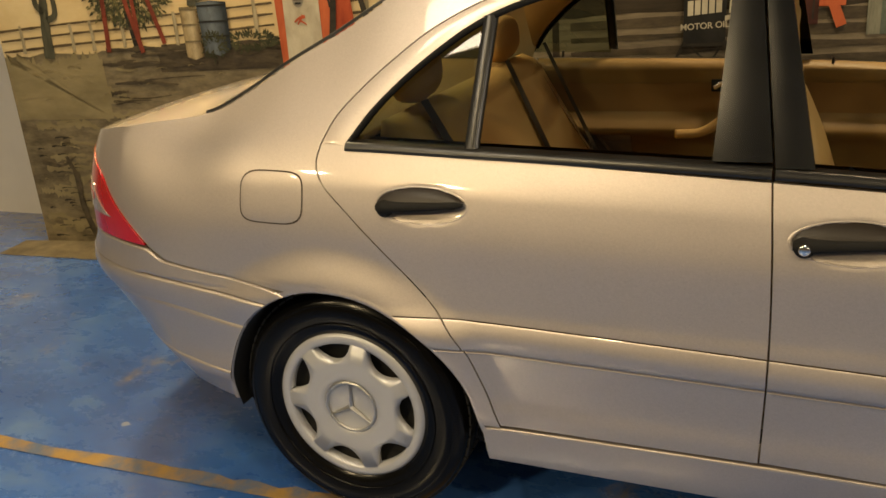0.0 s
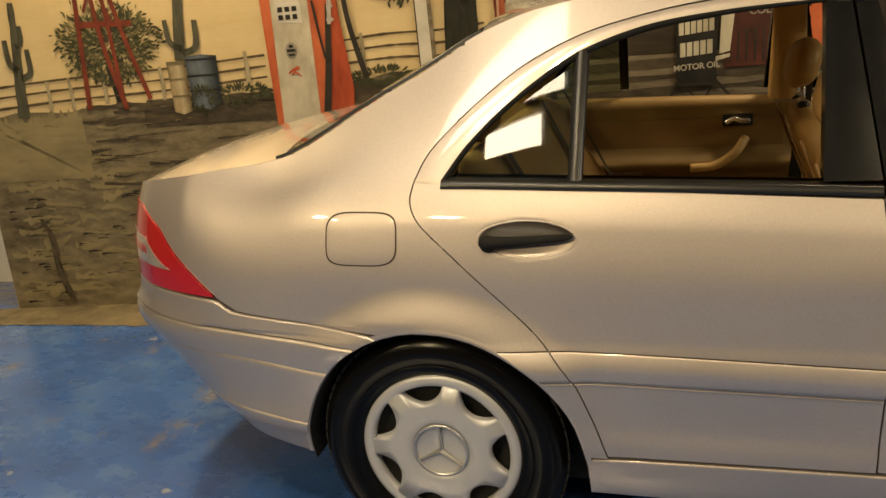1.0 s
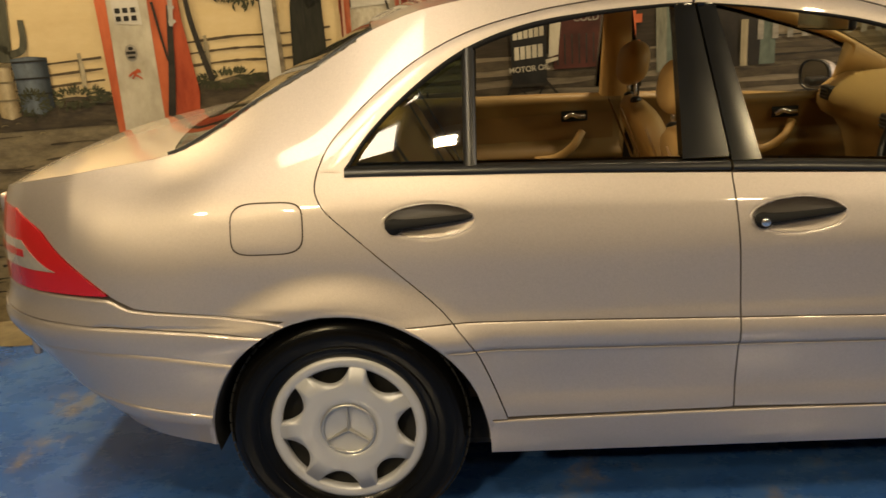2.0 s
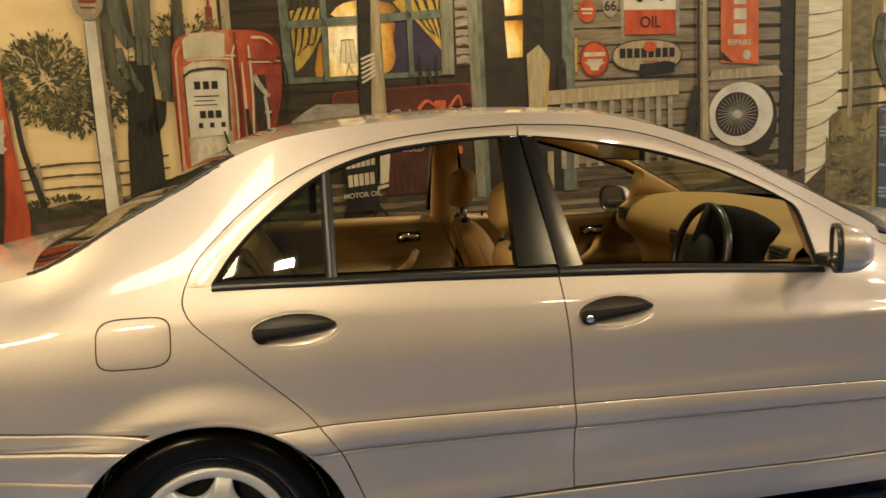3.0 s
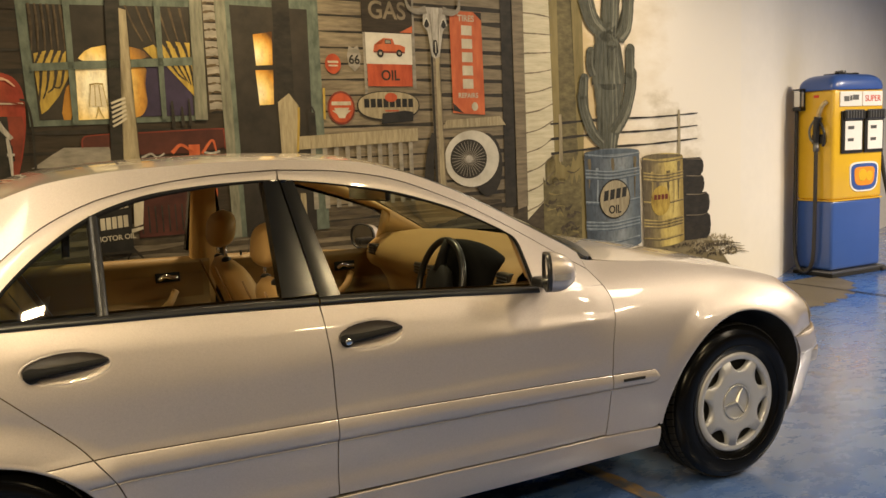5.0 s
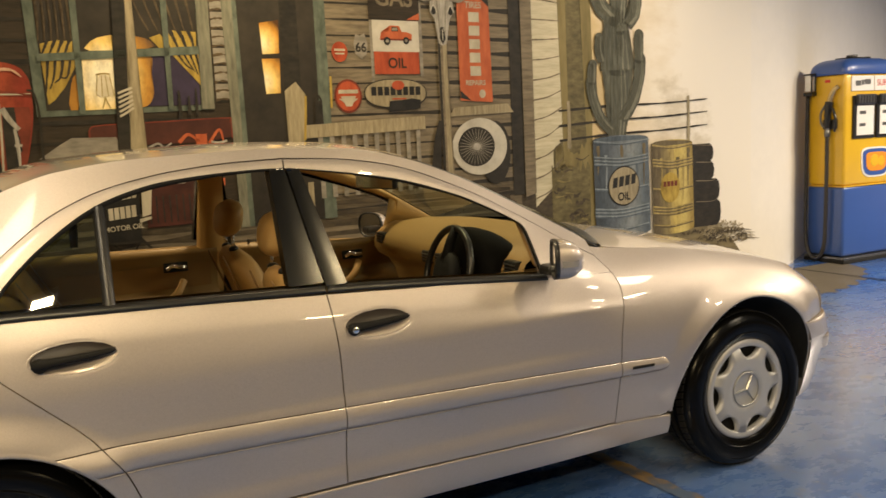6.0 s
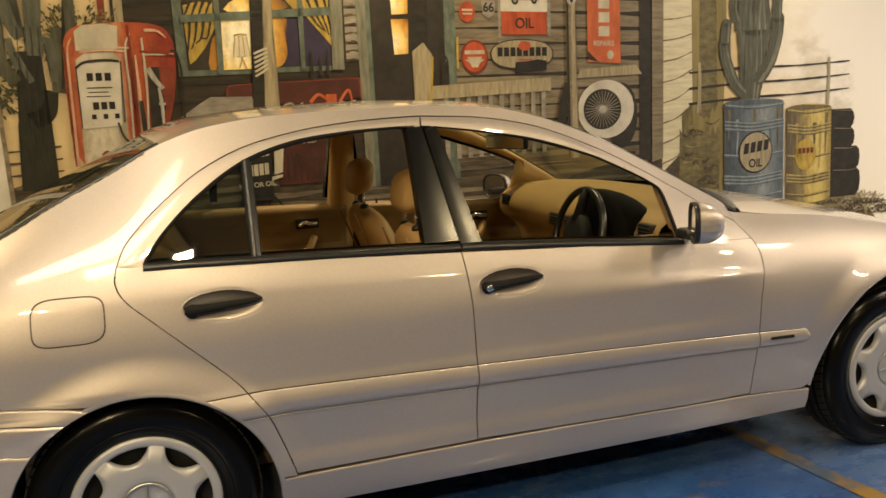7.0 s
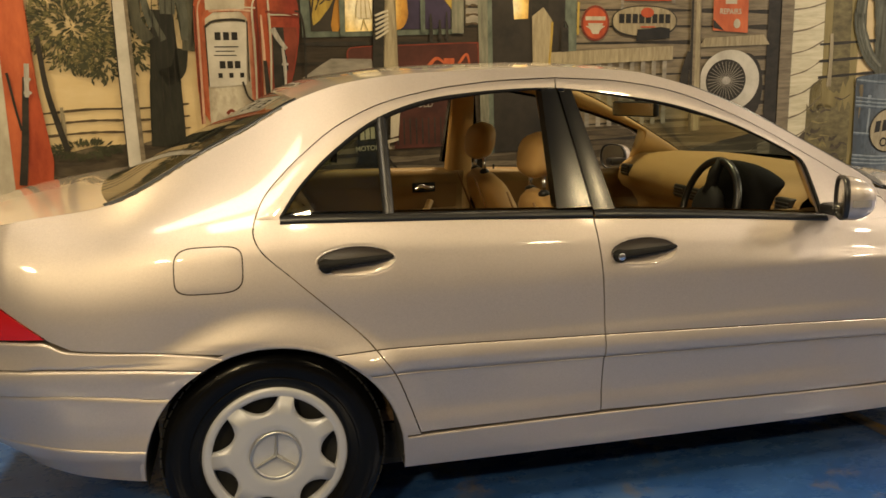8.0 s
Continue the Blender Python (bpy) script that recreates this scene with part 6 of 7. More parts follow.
    for k in range(25):
        v = k / 24
        xa, xb = 1.006 - .048 * v, 1.075 - .076 * v
        zz = min(1.002 + .376 * v, 1.3585)
        rows.append([skin(xa + (xb - xa) * i / 8, zz, sgn, .0025 + .0012 * math.sin(math.pi * i / 8)) for i in range(9)])
    part("pillar_cover", grid_bm(rows, (0, -sgn * .05, 0)), M["gloss"], fdoor, "glossy black pillar cover", True)
    handle(fdoor, HANDLES[1], sgn, lock=True)
    moulding(fdoor, lambda z: at_height(MID_SHUT, z) + gap, lambda z: at_height(FRONT_SHUT, z) - gap, sgn)
    wing_mirror(fdoor, sgn)

    # front wing, from the door's edge over the wheel to the nose
    def wing_low(x):
        cx, cz, rx, rz = ARCH_F
        if x < cx - rx or x > cx + rx:
            z = .366 - .07 * (x - 2.06) if x < cx else .60
        else:
            z = cz + rz * math.sqrt(max(0.0, 1 - ((x - cx) / rx) ** 2))
        return max(z, .345 if x < 3.0 else .60)
    cols = spread(2.10, ARCH_F[0] - ARCH_F[2], 10) + [ARCH_F[0] - ARCH_F[2] * math.cos(math.radians(9 * k)) for k in range(1, 17)] + spread(3.085, 3.425, 26)
    rows = []
    for xc in cols:
        z0, z1 = wing_low(xc), EDGE_Z(xc) + .001
        row = []
        for i in range(41):
            z = z0 + (z1 - z0) * (i / 40)
            x = xc
            if xc < 2.45:
                xs = (at_height(FRONT_SHUT, z) if z < .974 else 2.06) + gap
                x = xs + (xc - 2.10) / .35 * (2.45 - xs)
            row.append(skin(x, min(z, EDGE_Z(x) + .001), sgn))
        rows.append(row)
    wing = part("front_wing", grid_bm(rows, (0, -sgn * .02, 0)), PAINT, car, "", True)
    moulding(wing, lambda z: at_height(FRONT_SHUT, z) + gap, lambda z: 2.292, sgn, True)
    # front bumper: proud of the wing, with a raised strip and a lower lip
    def band(z0, z1, o0, o1, nm, start=0.0, label=""):
        rows = []
        for j in range(13):
            v = j / 12
            z = z0 + (z1 - z0) * v
            xa = arch_x(ARCH_F, z, 1) + start
            o = o0 + (o1 - o0) * v - .006 * (2 * v - 1) ** 8
            rows.append([skin(xa + (3.465 - xa) * (i / 40) ** .8, z, sgn, o * min(1, .30 + i / 12)) for i in range(41)])
        return part(nm, grid_bm(rows, (0, -sgn * .03, 0)), PAINT, car, label, True)
    band(.512, .596, .046, .022, "front_bumper")
    band(.448, .509, .055, .053, "front_bumper_strip", .06, "raised bumper strip")
    band(.245, .509, .010, .038, "front_bumper")
    rows = []
    for x in spread(3.25, 3.415, 16):
        zt = EDGE_Z(x) - .012
        rows.append([skin(x, .615 + (zt - .615) * i / 8, sgn, .003 + .006 * math.sin(math.pi * i / 8)) for i in range(9)])
    part("headlamp", grid_bm(rows, (0, -sgn * .03, 0)), M["clear_lens"], car, "clear headlamp lens", True)

    # rear bumper, in three bands with a proud strip
    def bumper_band(z_top, z_low, out_top, out_low, nm):
        rows = []
        for v in spread(0, .9, 11) + [.93, .955, .975, .99, 1.0]:
            row = []
            for i in range(71):
                u = (i / 70) ** 1.5
                zt0, zl0 = z_top(-1.03), z_low(-1.03)
                z = zl0 + (zt0 - zl0) * v
                xe = arch_x(ARCH_R, z, -1)
                x = -1.038 + (xe + 1.038) * u
                zt, zl = z_top(x), z_low(x)
                z = zl + (zt - zl) * v
                if u > .8:
                    x = x + (arch_x(ARCH_R, z, -1) - xe) * (u - .8) / .2
                row.append(skin(x, z, sgn, out_low + (out_top - out_low) * v - .0045 * max(0.0, (v - .9) / .1) ** 2.2))
            rows.append(row)
        return part(nm, grid_bm(rows, (0, -sgn * .025, 0)), PAINT, car, "", True)
    top_line = pchip((-1.04, -.56, -.50, -.30, -.10), (.742, .733, .706, .690, .674))
    strip_hi, strip_lo = pchip((-1.04, -.53, -.17), (.668, .654, .637)), pchip((-1.04, -.55, -.25), (.585, .580, .556))
    crease, foot = pchip((-1.04, -.59, -.32), (.45, .424, .407)), pchip((-1.04, -.75, -.33), (.36, .345, .300))
    bumper_band(lambda x: top_line(x) - .001, lambda x: strip_hi(x) + .004, .003, .006, "rear_bumper")
    bumper_band(lambda x: strip_hi(x), lambda x: strip_lo(x) + .0035, .0085, .008, "rear_bumper_strip")
    bumper_band(lambda x: strip_lo(x), lambda x: crease(x) + .0015, .0065, .006, "rear_bumper")
    bumper_band(lambda x: crease(x), lambda x: foot(x), .0095, -.012, "rear_bumper")

    # rear lamp
    rows = []
    for z in spread(.742, .945, 26):
        xb = at_height(lamp_edge, z) - .002
        xa = -1.03
        rows.append([skin(xa + (xb - xa) * (i / 24) ** 1.3, z, sgn, .005) for i in range(25)])
    lamp = part("tail_lamp", grid_bm(rows, (0, -sgn * .03, 0)), M["red_lens"], car, "red tail lamp lens", True)
    rows = []
    for z in spread(.798, .868, 12):
        v = (z - .798) / .07
        xb = -.700 - .115 * v ** .7
        rows.append([skin(-1.02 + (xb + 1.02) * i / 14, z, sgn, .008) for i in range(15)])
    part("reversing_lens", grid_bm(rows, (0, -sgn * .01, 0)), M["clear_lens"], lamp, "clear reversing lamp", True)
    rows = []
    for z in spread(.826, .845, 5):
        rows.append([skin(-.99 + .18 * i / 10, z, sgn, .0095) for i in range(11)])
    part("indicator_lens", grid_bm(rows, (0, -sgn * .006, 0)), M["red_lens"], lamp, "", True)

    # sill
    rows = []
    sill_top = pchip((.37, 1.01, 2.05, 2.35), (.379, .387, .369, .349))
    for x in spread(.402, 2.336, 100):
        zt, zl = sill_top(x) - .009, .262
        rows.append([skin(x, zl + (zt - zl) * i / 10, sgn, -.001 + .004 * math.sin(math.pi * i / 10)) for i in range(10)] + [skin(x, zt - .004, sgn, -.001), skin(x, zt - .0015, sgn, -.0035), skin(x, zt, sgn, -.008), skin(x, zt, sgn, -.04)])
    part("sill", grid_bm(rows, (0, -sgn * .05, 0)), PAINT, car, "", True)

    # fuel flap
    if sgn < 0:
        def squircle(rx, rz, n=56):
            out = []
            for k in range(n):
                a = 2 * math.pi * k / n
                c, s = math.cos(a), math.sin(a)
                out.append((-.118 + rx * math.copysign(abs(c) ** .48, c) + .006 * s, .902 + rz * math.copysign(abs(s) ** .48, s)))
            return out
        ring = [[skin(x, z, sgn, .0008) for x, z in squircle(.092, .063)], [skin(x, z, sgn, .0012) for x, z in squircle(.0885, .0595)]]
        rows = [[p for p in r] for r in ring]
        part("fuel_flap_gap", grid_bm(rows, closed=True), M["joint"], quarter, "dark shut line of the fuel flap")
        rows = [[skin(-.118 + (x + .118) * s, .902 + (z - .902) * s, sgn, .0014 + .0012 * (1 - s ** 8)) for x, z in squircle(.0885, .0595)] for s in (1, .97, .9, .7, .45, .2, .02)]
        part("fuel_flap", grid_bm(rows, closed=True), PAINT, quarter, "rounded square fuel flap", True)

    # wheel housings, dark
    for arch in (ARCH_R, ARCH_F):
        rows = []
        for k in range(33):
            a = math.radians(-5 + 190 * k / 32)
            x, z = arch[0] + (arch[2] - .004) * math.cos(a), arch[1] + (arch[3] - .004) * math.sin(a)
            yo = half_width(x, max(z, .25)) - .0015
            rows.append([(x, sgn * yo, z), (x, sgn * (yo - .03), z), (x, sgn * .45, z)])
        part("wheel_housing", grid_bm(rows), M["dark"], car, "dark wheel housing", True)
        rows = []
        for k in range(33):
            a = math.radians(-1 + 182 * k / 32)
            row = []
            for d, o in ((-.003, -.004), (-.001, .0005), (.002, .0012), (.007, .0010), (.012, .0004)):
                x, z = arch[0] + (arch[2] + d) * math.cos(a), arch[1] + (arch[3] + d) * math.sin(a)
                row.append(skin(x, max(z, .20), sgn, o))
            rows.append(row)
        part("arch_lip", grid_bm(rows), PAINT, car, "", True)


def handle(door, centre, sgn, lock):
    """A painted rim round a hollow, a satin flap over its upper half, and a pull bar along the flap's lower edge."""
    hx, hz = centre
    A, B = .108, .0395
    rows = []
    for k in range(49):
        a = 2 * math.pi * k / 48
        rows.append([skin(hx + A * f * math.cos(a), hz + B * f * math.sin(a), sgn, o, False) for f, o in ((1.07, -.0005), (1.035, .0012), (1.0, .0006), (.96, -.003))])
    part("handle_rim", grid_bm(rows), PAINT, door, "", True)

    def bar_z(u):
        return hz + .002 + .007 * u  # u runs from -1 at the rear end to 1 at the tip
    rows = []
    for k in range(33):
        u = -.985 + 1.97 * k / 32
        e = math.sqrt(max(0.0, 1 - u * u))
        top, low = hz + B * .97 * e, bar_z(u) + .004
        top = max(top, low + .001)
        row = []
        for i in range(11):
            v = i / 10
            row.append(skin(hx + A * u, top + (low - top) * v, sgn, -.002 + (.014 * e + .002) * math.sin(v * math.pi / 2) ** .8, False))
        rows.append(row)
    grip = part("door_handle", grid_bm(rows, (0, -sgn * .012, 0)), M["handle"], door, "dark satin plastic handle flap", True)
    rows = []
    for k in range(33):
        u = -.97 + 1.95 * k / 32
        e = math.sqrt(max(0.0, 1 - u * u))
        half = (.0085 - .0025 * u + .007 * max(0.0, -u) ** 3) * min(1, e * 1.7) + .001
        row = []
        for i in range(13):
            a = -math.pi * .62 + math.pi * 1.24 * i / 12
            row.append(skin(hx + A * u, bar_z(u) + half * math.sin(a), sgn, .006 + .010 * e + half * .9 * math.cos(a), False))
        rows.append(row)
    part("pull_bar", grid_bm(rows), M["matt"], grip, "black pull bar", True)
    p = skin(hx - .084, hz - .008, sgn, 0, False)
    part("handle_end", lathe_bm([(0, sgn * .020), (.013, sgn * .0195), (.0185, sgn * .015), (.020, sgn * .006), (.019, 0)], 24, "y", p), M["matt"], grip, "", True)
    if lock:
        part("lock", lathe_bm([(0, sgn * .027), (.0085, sgn * .027), (.0105, sgn * .025), (.0105, sgn * .012)], 20, "y", p), M["chrome"], grip, "chrome door lock", True)


def moulding(parent, left, right, sgn, rounded=False):
    """The rubbing strip between two ends, each given as x at a height."""
    hi = pchip((.20, .32, 1.014, 2.0, 2.3), (.646, .650, .634, .600, .586))
    lo = pchip((.20, .30, 1.017, 2.01, 2.3), (.578, .576, .563, .543, .538))
    x0, x1 = left(.61), right(.61)
    rows = []
    n = 60 if rounded else max(12, int((x1 - x0) / .02))
    for k in range(n + 1):
        x = x0 + (x1 - x0) * k / n
        a, b = lo(x), hi(x)
        if rounded and x1 - x < .030:
            f = max(0, 1 - (1 - (x1 - x) / .030) ** 2.4) ** .5
            c = (a + b) / 2
            a, b = c + (a - c) * f, c + (b - c) * f
        prof = ((-.085, .000), (-.07, .0030), (-.04, .0040), (-.01, .0012), (.0, -.0015), (.022, -.0015), (.024, .0030), (.06, .0072), (.20, .0098), (.42, .0105), (.56, .0095), (.78, .0055), (.93, .0022), (.985, .0008), (1, -.001))
        row = []
        for p, o in prof:
            z = a + (b - a) * p
            row.append(skin(left(z) + (right(z) - left(z)) * k / n, z, sgn, o, False))
        rows.append(row)
    strip_ob = part("side_moulding", grid_bm(rows, (0, -sgn * .004, 0)), PAINT, parent, "", True)
    rows = []
    for k in range(n + 1):
        z = hi(x0 + (x1 - x0) * k / n)
        x = left(z) + (right(z) - left(z) - (.03 if rounded else 0)) * k / n
        rows.append([skin(x, z - .0016, sgn, .0008, False), skin(x, z + .0022, sgn, .0008, False)])
    part("moulding_gap", grid_bm(rows), M["joint"], strip_ob, "dark joint along the moulding")
    if rounded:
        rows = []
        for x in spread(2.115, 2.215, 8):
            c = (lo(x) + hi(x)) / 2 + .004
            rows.append([skin(x, c - .005, sgn, .0155, False), skin(x, c + .005, sgn, .0155, False)])
        part("badge", grid_bm(rows, (0, -sgn * .003, 0)), M["dark"], strip_ob, "small dark lettering bar")


def wing_mirror(door, sgn):
    cx, drop = (1.765, 0.0) if sgn < 0 else (1.845, -.035)
    turned = Matrix.Translation((cx, sgn * .90, 0)) @ Matrix.Rotation(sgn * math.radians(27), 4, "Z") @ Matrix.Translation((-cx, sgn * -.90, 0))
    base = part("mirror_base", box_bm(1.770, -.045, .950, 1.86, .035, .985, .012), M["black"], door, "black mirror foot")
    base.matrix_basis = Matrix.Translation((0, sgn * .83, 0))

    def ring(x, f, dz=0.0):
        out = []
        for i in range(32):
            a = 2 * math.pi * i / 32
            c, s = math.cos(a), math.sin(a)
            wide = .080
            out.append((x, sgn * (.920 + wide * f * math.copysign(abs(c) ** .72, c)), 1.017 + drop + dz + .066 * f * math.copysign(abs(s) ** .78, s)))
        return out
    rows = []
    for k in range(15):
        u = k / 14
        f = math.sqrt(max(.015, 1 - (u * .98) ** 2.3))
        rows.append(ring(cx + .010 + .088 * u, f, -.004 * u))
    shell = part("wing_mirror", grid_bm(rows, closed=True), PAINT, door, "champagne mirror shell", True)
    shell.matrix_basis = turned
    part("mirror_rim", grid_bm([ring(cx + .012, 1.0), ring(cx + .004, 1.015), ring(cx - .004, 1.0), ring(cx - .004, .90), ring(cx + .004, .88)], closed=True), M["black"], shell, "black mirror rim", True)
    part("mirror_glass", grid_bm([ring(cx + .002, f) for f in (.92, .6, .3, .02)], closed=True), M["chrome"], shell, "silvered mirror glass", True)
    rows = []
    for k in range(9):
        u = k / 8
        x = cx + .018 + .058 * u
        f = math.sqrt(max(.02, 1 - ((x - cx - .01) / .088 * .98) ** 2.3))
        rows.append([(x, sgn * (.920 + .080 * f + .002), 1.012 + drop + dz) for dz in (-.014, -.004, .008)])
    part("indicator", grid_bm(rows), M["clear_lens"], shell, "clear indicator strip", True)


for side in (-1, 1):
    build_side(side)


def deck(name, xs, h, bow, material, label="", nu=28, low=0.0):
    rows = []
    for x in xs:
        y0, z0 = min(EDGE_Y(x), WIDTH(x) - .085), EDGE_Z(x)
        row = []
        for i in range(nu + 1):
            u = 2 * i / nu - 1
            k = 1 - abs(u) ** 2.4
            row.append((x + bow(x) * (1 - u * u), y0 * u, z0 + h(x) * k - low))
        rows.append(row)
    return part(name, grid_bm(rows, (0, 0, -.012)), material, car, label, True)


roof_h = pchip((.05, .3, .9, 1.3, 1.5), (.02, .03, .026, .03, .03))
deck("roof", spread(.155, 1.40, 50), roof_h, pchip((.15, .5, 1.1, 1.4), (-.05, 0, 0, .07)), PAINT)
deck("rear_window", spread(-.372, .150, 30), pchip((-.37, .15), (.012, .022)), pchip((-.37, .15), (-.10, -.05)), M["rear_glass"], "rear window glass", low=.004)
deck("boot_lid", spread(-1.038, -.376, 40), pchip((-1.04, -.8, -.37), (.0, .018, .008)), pchip((-1.04, -.7, -.37), (0, -.03, -.095)), PAINT)
deck("windscreen", spread(1.405, 2.10, 30), pchip((1.4, 2.1), (.03, .03)), pchip((1.4, 2.1), (.07, .19)), M["glass"], "windscreen glass", low=.004)
deck("bonnet", spread(2.125, 3.43, 60), pchip((2.1, 2.5, 3.15, 3.43), (.028, .035, .03, .0)), pchip((2.12, 2.6, 3.43), (.19, .04, .02)), PAINT)
for sgn in (-1, 1):
    # rear window rubber
    rows = []
    for x in spread(-.385, .16, 40):
        y0, z0 = EDGE_Y(x), EDGE_Z(x)
        rows.append([(x - .004, sgn * (y0 - .001), z0 - .002), (x - .008, sgn * (y0 - .004), z0 + .006), (x - .010, sgn * (y0 - .009), z0 + .006), (x - .011, sgn * (y0 - .014), z0 + .002)])
    part("window_rubber", grid_bm(rows), M["black"], car, "black window rubber", True)
    rows = []
    for x in spread(1.42, 2.11, 40):
        y0, z0 = EDGE_Y(x), EDGE_Z(x)
        rows.append([(x, sgn * (y0 - .002), z0 - .001), (x + .004, sgn * (y0 - .006), z0 + .005), (x + .01, sgn * (y0 - .02), z0 + .004)])
    part("window_rubber", grid_bm(rows), M["black"], car, "black window rubber", True)
rows = []
for u in spread(-1, 1, 30):
    x = 2.105 + .19 * (1 - u * u)
    rows.append([(x - .03, .66 * u, 1.012 + .03 * (1 - u * u)), (x + .02, .67 * u, 1.008 + .028 * (1 - u * u)), (x + .045, .675 * u, .99 + .028 * (1 - u * u))])
part("wiper_cowl", grid_bm(rows), M["black"], car, "black cowl below the windscreen", True)
# tail and nose panels close the shell
part("tail_panel", box_bm(-1.045, -.36, .40, -1.02, .36, .93, .01), PAINT, car)
part("nose_panel", box_bm(3.40, -.42, .35, 3.435, .42, .62, .01), PAINT, car)


# ---- wheels ----
def build_wheel(x, y_face, z, sgn, turn=0.0):
    wheel = new("wheel")
    wheel.parent = car
    wheel.matrix_basis = Matrix.Translation((x, sgn * y_face, z)) @ Matrix.Rotation(turn, 4, "Y") @ Matrix.Diagonal((1, -sgn, 1, 1))
    # local: outer face towards -y
    tyre = [(.196, .02), (.203, .004), (.222, -.004), (.252, -.013), (.276, -.012), (.292, -.004), (.305, .006), (.313, .020), (.3165, .035),
            (.317, .06), (.3145, .063), (.3145, .071), (.317, .074), (.3172, .10), (.3145, .103), (.3145, .111), (.317, .114), (.3165, .15), (.31, .175), (.28, .19), (.20, .185)]
    part("tyre", lathe_bm([(q * 1.0093, h) for q, h in tyre], 96), M["rubber"], wheel, "black tyre with a wet shine", True)
    tread, rnd = bmesh.new(), random.Random(5)
    for row, (h0, h1, r0) in enumerate(((.022, .058, .3168), (.076, .098, .3185), (.116, .152, .3180))):
        for k in range(66):
            a = 2 * math.pi * (k + .37 * row) / 66
            da = .036 + .004 * rnd.random()
            lean = .03 if row != 1 else -.03
            v = [tread.verts.new((q * math.cos(a + b + c), h, q * math.sin(a + b + c))) for q in (r0 - .006, r0 + .0042) for h, c in ((h0, -lean / 2), (h1, lean / 2)) for b in (-da, da)]
            for f in ((4, 5, 7, 6), (0, 1, 5, 4), (2, 3, 7, 6), (0, 2, 6, 4), (1, 3, 7, 5)):
                tread.faces.new([v[i] for i in f])
    bmesh.ops.recalc_face_normals(tread, faces=tread.faces[:])
    part("tread", tread, M["tread"], wheel, "dusty tread blocks")
    for r in (.236, .286):
        part("tyre_rib", lathe_bm([(r - .002, -.0095 if r < .25 else -.0085), (r, -.0135 if r < .25 else -.011), (r + .002, -.0105 if r < .25 else -.008)], 96), M["rubber"], wheel, "", True)
    # cover with seven openings
    cols, bm = 7 * 30, bmesh.new()
    hole_w, depth = .36, .048
    prev, first = None, None
    for k in range(cols):
        a = 2 * math.pi * k / cols
        d = (a * 7 / (2 * math.pi) + .5) % 1 - .5
        t = abs(d) / hole_w
        dip = depth * max(0, 1 - t ** 2.2) ** .62 if t < 1 else 0
        r_in = .172 - dip
        prof = [(.0, .004), (.068, .004), (.073, .000), (.079, -.0035), (.094, -.0028), (min(.118, r_in - .006), -.002), (r_in, -.0005), (.172, .001), (.178, -.0015), (.190, -.0035), (.198, .002), (.202, .014)]
        col = [bm.verts.new((r * math.cos(a), h, r * math.sin(a))) for r, h in prof]
        deep = bm.verts.new((r_in * math.cos(a), .022, r_in * math.sin(a)))
        deep2 = bm.verts.new((.172 * math.cos(a), .026, .172 * math.sin(a)))
        cell = (col, dip, deep, deep2)
        if prev:
            join_cover(bm, prev, cell)
        else:
            first = cell
        prev = cell
    join_cover(bm, prev, first)
    bmesh.ops.remove_doubles(bm, verts=bm.verts[:], dist=1e-6)
    bmesh.ops.recalc_face_normals(bm, faces=bm.faces[:])
    for v in bm.verts:
        v.co.x, v.co.z = v.co.x * 1.035, v.co.z * 1.035
    cover = part("wheel_cover", bm, M["silver"], wheel, "silver plastic wheel cover with seven openings", True)
    part("rim", lathe_bm([(.0, .055), (.10, .05), (.15, .04), (.19, .03), (.199, .02)], 48), M["dark"], wheel, "dark steel rim behind the cover", True)
    ring = [(.069 + .0042 * math.cos(b), -.001 + .0035 * math.sin(b)) for b in spread(0, 2 * math.pi, 11)]
    part("emblem_ring", lathe_bm(ring, 48), M["emblem"], cover, "satin chrome ring emblem", True)
    for k in range(3):
        b = bmesh.new()
        tip, hw = .067, .0062
        pts = [(0, -.0065, tip), (hw, .002, 0), (-hw, .002, 0), (0, -.007, 0), (0, .003, tip)]
        v = [b.verts.new(p) for p in pts]
        for f in ((0, 1, 3), (0, 3, 2), (0, 4, 1), (0, 2, 4)):
            b.faces.new([v[i] for i in f])
        bmesh.ops.recalc_face_normals(b, faces=b.faces[:])
        bar = part("emblem_bar", b, M["emblem"], cover)
        bar.matrix_basis = Matrix.Rotation(2 * math.pi * k / 3 + .06, 4, "Y")
    return wheel


def join_cover(bm, a, b):
    (ca, da, ia, oa), (cb, db, ib, ob) = a, b
    for i in range(len(ca) - 1):
        if i == 6 and (da > .004 or db > .004):
            bm.faces.new((ca[6], cb[6], ib, ia))
            bm.faces.new((ca[7], cb[7], ob, oa))
            continue
        if i == 0:
            bm.faces.new((ca[0], ca[1], cb[1]))
            continue
        bm.faces.new((ca[i], ca[i + 1], cb[i + 1], cb[i]))


for wx, wz, tw in ((.029, .345, .0), (2.745, .3615, .35)):
    for side in (-1, 1):
        build_wheel(wx, .815 if wx < 1 else .810, wz, side, tw)


